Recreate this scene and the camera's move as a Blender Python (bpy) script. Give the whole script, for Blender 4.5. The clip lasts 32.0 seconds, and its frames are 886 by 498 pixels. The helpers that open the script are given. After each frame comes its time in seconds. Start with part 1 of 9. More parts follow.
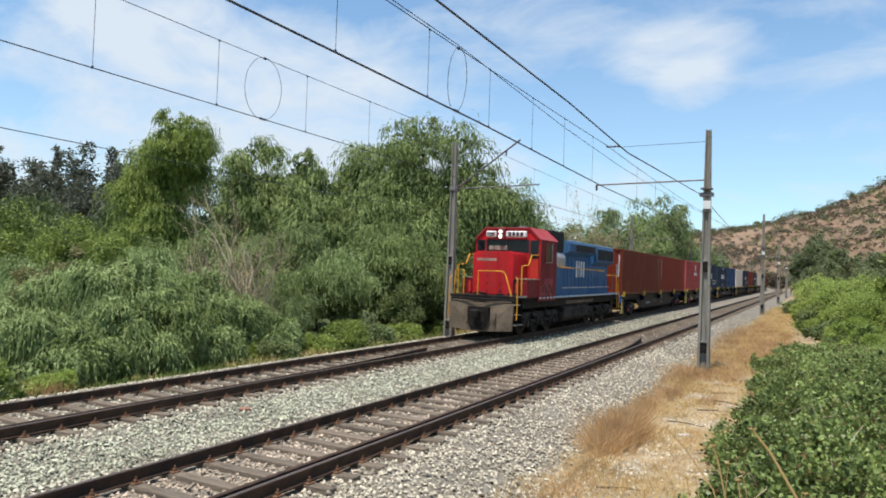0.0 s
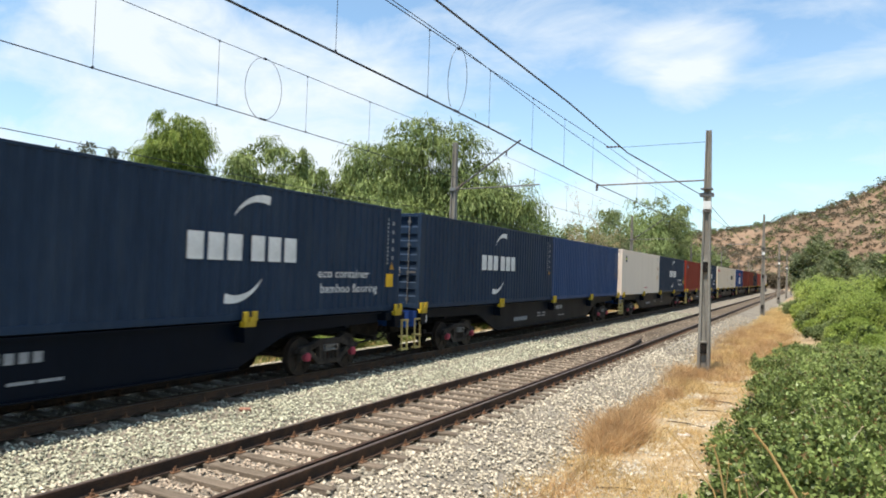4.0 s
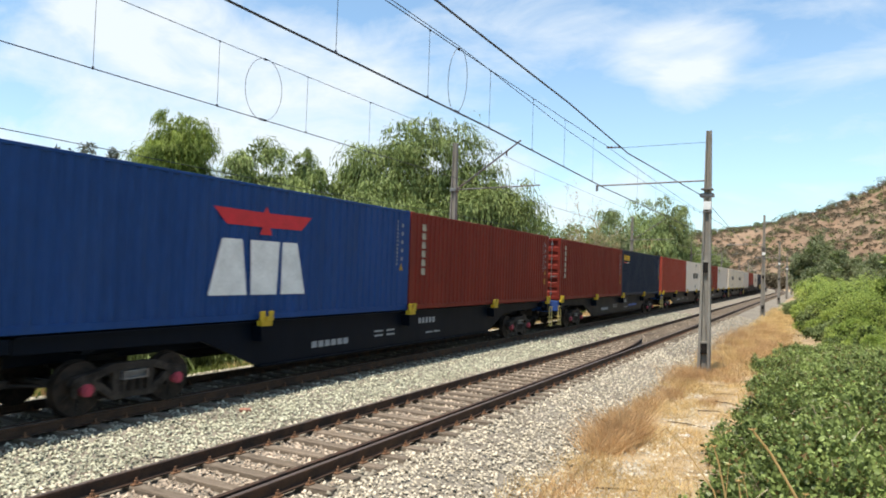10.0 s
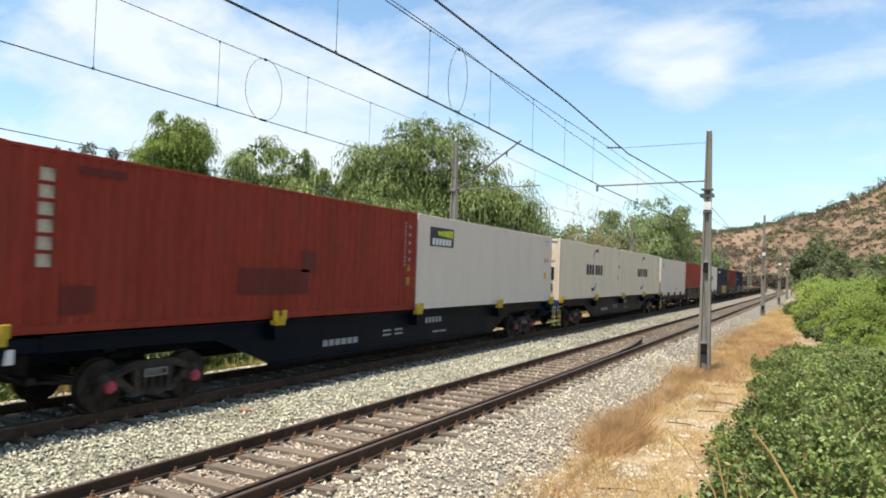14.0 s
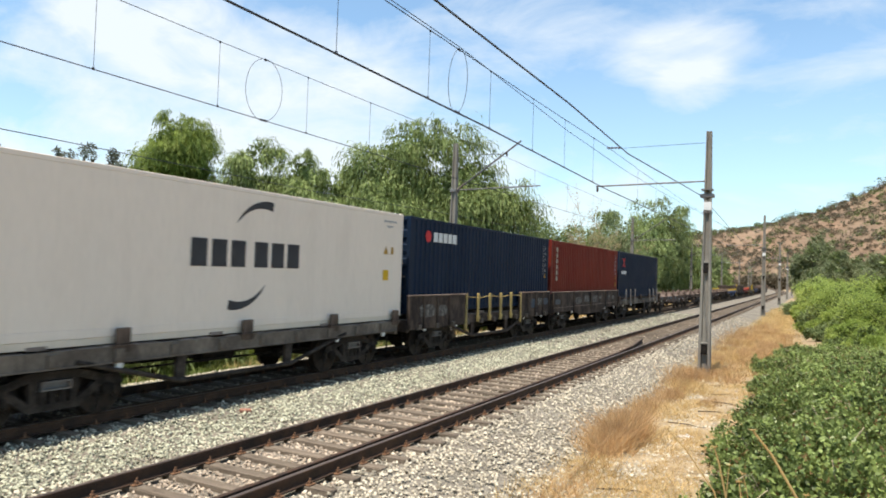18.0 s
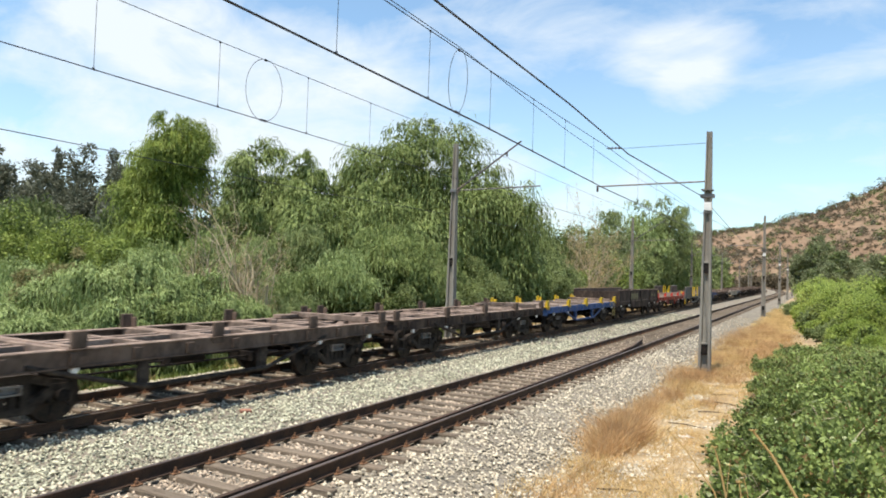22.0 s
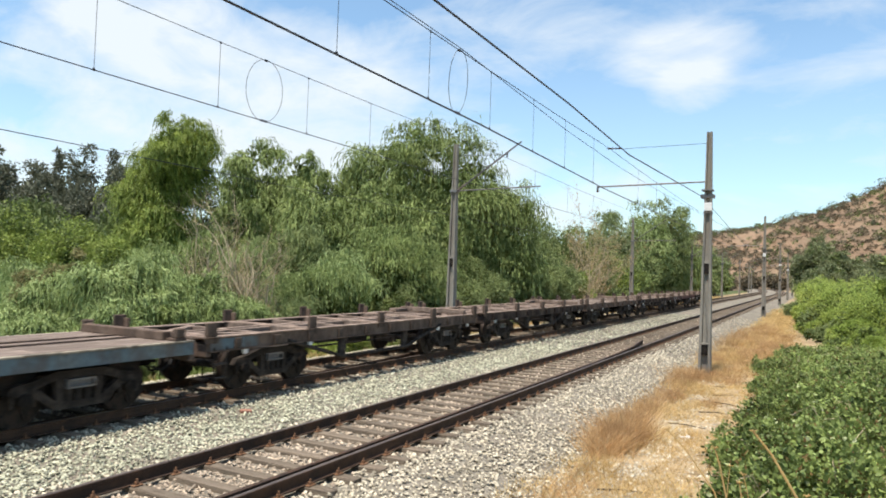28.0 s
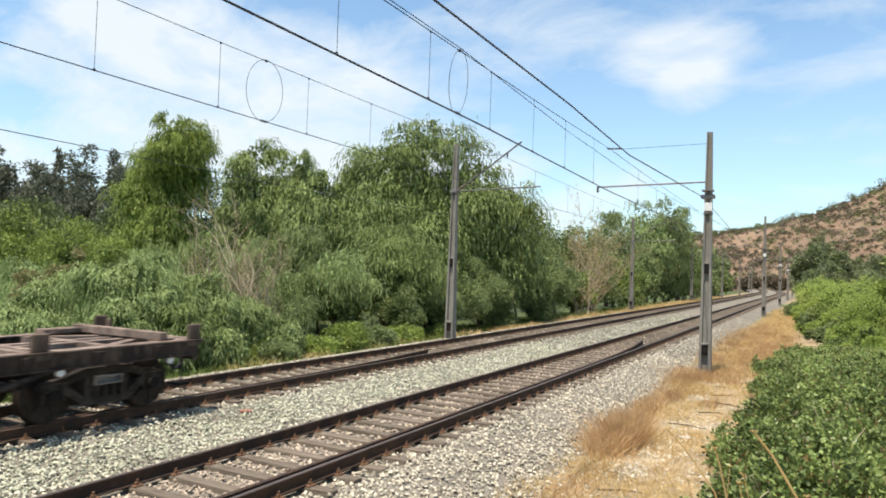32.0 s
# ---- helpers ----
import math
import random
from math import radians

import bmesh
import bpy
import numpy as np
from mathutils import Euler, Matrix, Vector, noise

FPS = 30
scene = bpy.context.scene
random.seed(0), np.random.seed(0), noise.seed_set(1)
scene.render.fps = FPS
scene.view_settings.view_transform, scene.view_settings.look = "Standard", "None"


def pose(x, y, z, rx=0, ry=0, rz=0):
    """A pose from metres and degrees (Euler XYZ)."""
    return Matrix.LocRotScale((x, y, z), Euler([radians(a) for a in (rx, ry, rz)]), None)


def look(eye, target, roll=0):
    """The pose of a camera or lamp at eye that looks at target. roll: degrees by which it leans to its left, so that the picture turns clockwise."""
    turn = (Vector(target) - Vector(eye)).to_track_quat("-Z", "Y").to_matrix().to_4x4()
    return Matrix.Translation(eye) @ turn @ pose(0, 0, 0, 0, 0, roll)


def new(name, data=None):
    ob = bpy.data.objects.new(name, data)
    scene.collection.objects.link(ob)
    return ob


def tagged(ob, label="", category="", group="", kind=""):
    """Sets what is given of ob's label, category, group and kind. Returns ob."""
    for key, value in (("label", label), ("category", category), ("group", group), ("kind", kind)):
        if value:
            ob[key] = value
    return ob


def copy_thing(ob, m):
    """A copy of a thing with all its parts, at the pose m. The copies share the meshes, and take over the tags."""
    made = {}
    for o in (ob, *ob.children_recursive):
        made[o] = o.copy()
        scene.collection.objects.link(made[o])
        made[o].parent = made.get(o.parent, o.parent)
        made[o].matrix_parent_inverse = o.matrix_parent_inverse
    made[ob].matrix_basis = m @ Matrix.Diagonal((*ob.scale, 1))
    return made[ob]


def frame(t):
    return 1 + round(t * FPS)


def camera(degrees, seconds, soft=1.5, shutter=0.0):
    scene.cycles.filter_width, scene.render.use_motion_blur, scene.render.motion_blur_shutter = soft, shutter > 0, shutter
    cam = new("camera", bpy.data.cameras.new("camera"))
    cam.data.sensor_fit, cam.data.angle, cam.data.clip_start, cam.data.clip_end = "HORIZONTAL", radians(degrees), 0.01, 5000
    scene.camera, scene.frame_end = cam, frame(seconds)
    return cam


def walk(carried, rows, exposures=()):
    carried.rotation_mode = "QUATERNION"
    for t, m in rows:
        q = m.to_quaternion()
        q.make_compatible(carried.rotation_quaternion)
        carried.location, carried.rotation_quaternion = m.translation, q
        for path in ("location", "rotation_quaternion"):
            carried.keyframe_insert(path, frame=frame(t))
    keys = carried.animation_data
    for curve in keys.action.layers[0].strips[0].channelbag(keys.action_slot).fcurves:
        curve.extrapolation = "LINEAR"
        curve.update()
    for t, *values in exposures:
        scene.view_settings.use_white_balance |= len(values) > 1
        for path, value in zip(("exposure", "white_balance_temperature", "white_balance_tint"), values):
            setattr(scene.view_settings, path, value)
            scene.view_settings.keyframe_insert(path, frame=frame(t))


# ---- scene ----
# Metres. x: across the tracks, y: along them, away from the camera. z = 0 is the top of the rails.
XN, XF = -6.56, -11.58            # centre lines of the two broad-gauge tracks
GAUGE = 0.873                     # half the distance between rail centres
SPEED = 19.2                      # the train runs towards -y

cam = camera(64.86, 32.0, soft=1.8, shutter=0.12)
EYE = Vector((0, 0, 2.6114))


def aim(yaw, pitch, roll):
    a, b = radians(yaw), radians(pitch)
    way = Vector((-math.sin(a) * math.cos(b), math.cos(a) * math.cos(b), math.sin(b)))
    return look(EYE, EYE + way * 10, roll)


walk(cam, [(0, aim(27.76, 1.70, 1.97)), (16, aim(27.81, 1.79, 1.97)), (32, aim(27.86, 1.87, 1.97))],
     [(t, e, k, 13) for t, e, k in ((0, 0.22, 6450), (0.6, 0.27, 6520), (1.6, 0.46, 6780), (3, 0.52, 6850), (20, 0.52, 6850), (24, 0.50, 6850), (32, 0.46, 6850))])

# ---- world and sun ----
SUN = Vector((-0.06, -0.32, 0.94)).normalized()
world = bpy.data.worlds.new("sky")
scene.world = world
world.use_nodes = True
wt = world.node_tree
wt.nodes.clear()
w_out, w_bg = wt.nodes.new("ShaderNodeOutputWorld"), wt.nodes.new("ShaderNodeBackground")
w_sky = wt.nodes.new("ShaderNodeTexSky")
w_sky.sky_type, w_sky.sun_disc = "NISHITA", False
w_sky.sun_elevation = math.asin(SUN.z)
w_sky.sun_rotation = math.atan2(SUN.x, SUN.y)
w_sky.altitude, w_sky.dust_density, w_sky.ozone_density = 300, 0.4, 1.2
w_tc = wt.nodes.new("ShaderNodeTexCoord")
GAZE = w_tc.outputs["Generated"]


def w_node(kind, op=None, *values):
    """A world node with its inputs given as numbers or sockets."""
    n = wt.nodes.new(kind)
    if op:
        n.operation = op
    for sock, v in zip(n.inputs, values):
        if isinstance(v, bpy.types.NodeSocket):
            wt.links.new(v, sock)
        elif v is not None:
            sock.default_value = v
    return n


def w_streaks(scale, stretch, turn, detail, rough, warp):
    """Drawn-out noise over the sky."""
    mp = w_node("ShaderNodeMapping", None, GAZE)
    mp.inputs["Scale"].default_value, mp.inputs["Rotation"].default_value = stretch, turn
    n = w_node("ShaderNodeTexNoise", None, mp.outputs[0])
    n.inputs["Scale"].default_value, n.inputs["Detail"].default_value = scale, detail
    n.inputs["Roughness"].default_value, n.inputs["Distortion"].default_value = rough, warp
    return n.outputs[0]


def w_cloud(yaw, lift, wide, tall, lean, amount):
    """A soft oval bank of cloud: yaw left of +y, lift over the horizon, half sizes and lean in degrees."""
    a, b, c = radians(yaw), radians(lift), radians(lean)
    way = Vector((-math.sin(a) * math.cos(b), math.cos(a) * math.cos(b), math.sin(b)))
    right = way.cross(Vector((0, 0, 1))).normalized()
    up = right.cross(way)
    right, up = right * math.cos(c) + up * math.sin(c), up * math.cos(c) - right * math.sin(c)
    u = w_node("ShaderNodeVectorMath", "DOT_PRODUCT", GAZE, right / math.sin(radians(wide))).outputs["Value"]
    v = w_node("ShaderNodeVectorMath", "DOT_PRODUCT", GAZE, up / math.sin(radians(tall))).outputs["Value"]
    f = w_node("ShaderNodeMath", "MAXIMUM", w_node("ShaderNodeVectorMath", "DOT_PRODUCT", GAZE, way).outputs["Value"], 0.001).outputs[0]
    uu = w_node("ShaderNodeMath", "MULTIPLY", u, u).outputs[0]
    vv = w_node("ShaderNodeMath", "MULTIPLY_ADD", v, v, uu).outputs[0]
    r = w_node("ShaderNodeMath", "DIVIDE", vv, f).outputs[0]
    m = w_node("ShaderNodeMapRange", None, r, 0.0, 1.6, amount, 0.0)
    m.interpolation_type = "SMOOTHSTEP"
    return m.outputs[0]


CIRRUS = w_streaks(1.9, (0.9, 2.2, 3.6), (0.15, 0.45, 0.75), 9, 0.6, 0.6)
WISPS = w_streaks(6.0, (1.0, 2.0, 3.0), (0.3, 0.2, 0.5), 8, 0.62, 0.5)
w_sum = w_node("ShaderNodeMath", "MULTIPLY_ADD", WISPS, 0.72, w_node("ShaderNodeMath", "MULTIPLY_ADD", CIRRUS, 0.85, -0.16).outputs[0]).outputs[0]
for bank in ((42, 12.5, 21, 8.0, -16, 0.30), (46, 5.5, 28, 5.5, 0, 0.26), (56, 18, 8, 2.2, -35, 0.20), (22, 20.5, 11, 2.2, -8, 0.12), (9.4, 17.2, 5.2, 2.4, 6, 0.34), (8.6, 14.6, 3.2, 2.2, 20, 0.20),
             (22, 6.5, 12, 4.5, 0, 0.16), (4, 10, 6, 1.5, 8, 0.15), (-5, 9.5, 4, 2.4, -20, 0.17), (-4, 15.8, 5, 1.4, 12, 0.12), (2, 5, 14, 2.5, 0, 0.10), (36, 20, 9, 2.0, -25, -0.05), (18, 13, 5, 3.5, 0, -0.10), (1, 20, 4, 2, 0, -0.05)):
    w_sum = w_node("ShaderNodeMath", "ADD", w_sum, w_cloud(*bank)).outputs[0]
w_rng = w_node("ShaderNodeMapRange", None, w_sum, 0.55, 1.02, 0.12, 0.92)
w_sep = w_node("ShaderNodeSeparateXYZ", None, GAZE)
w_haze = w_node("ShaderNodeMapRange", None, w_sep.outputs[2], 0.0, 0.36, 0.42, 0.1)   # pale summer haze towards the horizon
w_white = w_node("ShaderNodeMath", "MAXIMUM", w_rng.outputs[0], w_haze.outputs[0])
w_tint = w_node("ShaderNodeMixRGB", None, 1.0, w_sky.outputs[0], (0.69, 0.98, 1.05, 1))   # clear summer air, a little less red than the plain sky
w_tint.blend_type = "MULTIPLY"
w_mix = w_node("ShaderNodeMixRGB", None, w_white.outputs[0], w_tint.outputs[0], (4.25, 4.8, 5.2, 1))
wt.links.new(w_mix.outputs[0], w_bg.inputs["Color"])
wt.links.new(w_bg.outputs[0], w_out.inputs["Surface"])
w_bg.inputs["Strength"].default_value = 0.15

sun = new("sun", bpy.data.lights.new("sun", "SUN"))
sun.data.energy, sun.data.angle, sun.data.color = 5.0, radians(0.53), (1.0, 0.95, 0.87)
sun.matrix_world = look(SUN * 100, (0, 0, 0))


# ---- materials ----
def link(t, a, b):
    t.links.new(a, b)


def surface(name, c1, c2, rough=0.6, metal=0.0, scale=2.0, fine=30.0, grain=0.25, bump=0.15, dirt=None, dirt_amount=0.35,
            stretch=(1, 1, 1), island=0.0, each=0.0, patch=(0.45, 0.6), bump_scale=None, distance=0.02, spec=0.22):
    """Two colours mixed by broad noise, darkened by fine grain, with stains of a third colour and a fine relief."""
    m = bpy.data.materials.new(name)
    m.use_nodes = True
    t = m.node_tree
    bsdf = t.nodes["Principled BSDF"]
    tc, mp = t.nodes.new("ShaderNodeTexCoord"), t.nodes.new("ShaderNodeMapping")
    mp.inputs["Scale"].default_value = stretch
    link(t, tc.outputs["Object"], mp.inputs["Vector"])

    def noise_node(s, detail=4, rough_=0.55):
        n = t.nodes.new("ShaderNodeTexNoise")
        n.inputs["Scale"].default_value, n.inputs["Detail"].default_value, n.inputs["Roughness"].default_value = s, detail, rough_
        link(t, mp.outputs[0], n.inputs["Vector"])
        return n

    def ramp(src, a, b):
        r = t.nodes.new("ShaderNodeMapRange")
        r.inputs["From Min"].default_value, r.inputs["From Max"].default_value = a, b
        link(t, src, r.inputs["Value"])
        return r.outputs[0]

    def mix(fac, a, b, kind="MIX"):
        x = t.nodes.new("ShaderNodeMixRGB")
        x.blend_type = kind
        for sock, val in zip(x.inputs, (fac, a, b)):
            if isinstance(val, (int, float)):
                sock.default_value = val
            elif isinstance(val, tuple):
                sock.default_value = (*val, 1)
            else:
                link(t, val, sock)
        return x.outputs[0]

    big, small = noise_node(scale), noise_node(fine, 3, 0.6)
    col = mix(ramp(big.outputs[0], 0.35, 0.65), c1, c2)
    col = mix(grain, col, mix(ramp(small.outputs[0], 0.3, 0.7), (0.35, 0.35, 0.35), (1.5, 1.5, 1.5)), "MULTIPLY")
    if island or each:
        info = t.nodes.new("ShaderNodeNewGeometry" if island else "ShaderNodeObjectInfo")
        src = info.outputs["Random Per Island"] if island else info.outputs["Random"]
        amt = island or each
        r = t.nodes.new("ShaderNodeMapRange")
        r.inputs["To Min"].default_value, r.inputs["To Max"].default_value = 1 - amt, 1 + amt
        link(t, src, r.inputs["Value"])
        col = mix(1.0, col, r.outputs[0], "MULTIPLY")
    if dirt:
        st = noise_node(scale * 1.7, 6, 0.65)
        x = t.nodes.new("ShaderNodeMath")
        x.operation = "MULTIPLY"
        link(t, ramp(st.outputs[0], *patch), x.inputs[0])
        x.inputs[1].default_value = dirt_amount
        col = mix(x.outputs[0], col, dirt)
    link(t, col, bsdf.inputs["Base Color"])
    bsdf.inputs["Metallic"].default_value = metal
    bsdf.inputs["Specular IOR Level"].default_value = spec
    rr = t.nodes.new("ShaderNodeMapRange")
    rr.inputs["To Min"].default_value, rr.inputs["To Max"].default_value = max(rough - 0.12, 0.05), min(rough + 0.15, 1)
    link(t, big.outputs[0], rr.inputs["Value"])
    link(t, rr.outputs[0], bsdf.inputs["Roughness"])
    if bump:
        b = t.nodes.new("ShaderNodeBump")
        b.inputs["Strength"].default_value, b.inputs["Distance"].default_value = bump, distance
        link(t, (noise_node(bump_scale, 4) if bump_scale else small).outputs[0], b.inputs["Height"])
        link(t, b.outputs[0], bsdf.inputs["Normal"])
    return m


def leaf(name, c1, c2, through_light=0.35, rough=0.55):
    m = bpy.data.materials.new(name)
    m.use_nodes = True
    t = m.node_tree
    bsdf, out = t.nodes["Principled BSDF"], t.nodes["Material Output"]
    geo, tr, mx = t.nodes.new("ShaderNodeNewGeometry"), t.nodes.new("ShaderNodeBsdfTranslucent"), t.nodes.new("ShaderNodeMixShader")
    c = t.nodes.new("ShaderNodeMixRGB")
    c.inputs[1].default_value, c.inputs[2].default_value = (*c1, 1), (*c2, 1)
    tc, n, a = t.nodes.new("ShaderNodeTexCoord"), t.nodes.new("ShaderNodeTexNoise"), t.nodes.new("ShaderNodeMath")
    n.inputs["Scale"].default_value, n.inputs["Detail"].default_value = 1.1, 5
    a.operation = "MULTIPLY_ADD"
    a.inputs[1].default_value, a.inputs[2].default_value = 2.4, -0.95
    b = t.nodes.new("ShaderNodeMath")
    b.operation, b.use_clamp = "MULTIPLY_ADD", True
    b.inputs[1].default_value = 0.5
    link(t, tc.outputs["Object"], n.inputs["Vector"])
    link(t, n.outputs[0], a.inputs[0])
    link(t, a.outputs[0], b.inputs[2])
    link(t, geo.outputs["Random Per Island"], b.inputs[0])
    link(t, b.outputs[0], c.inputs[0])
    link(t, c.outputs[0], bsdf.inputs["Base Color"])
    link(t, c.outputs[0], tr.inputs["Color"])
    bsdf.inputs["Roughness"].default_value = rough
    bsdf.inputs["Specular IOR Level"].default_value = 0.22
    mx.inputs[0].default_value = through_light
    link(t, bsdf.outputs[0], mx.inputs[1])
    link(t, tr.outputs[0], mx.inputs[2])
    link(t, mx.outputs[0], out.inputs["Surface"])
    return m


def paint(name, c, dirt=(0.10, 0.08, 0.06), amount=0.3, rough=0.45, var=0.8, spec=0.15, grain=0.22):
    return surface(name, c, tuple(v * var for v in c), rough, 0, 0.9, 14, grain, 0.05, dirt, amount, (1, 1, 0.22), patch=(0.48, 0.68), spec=spec)


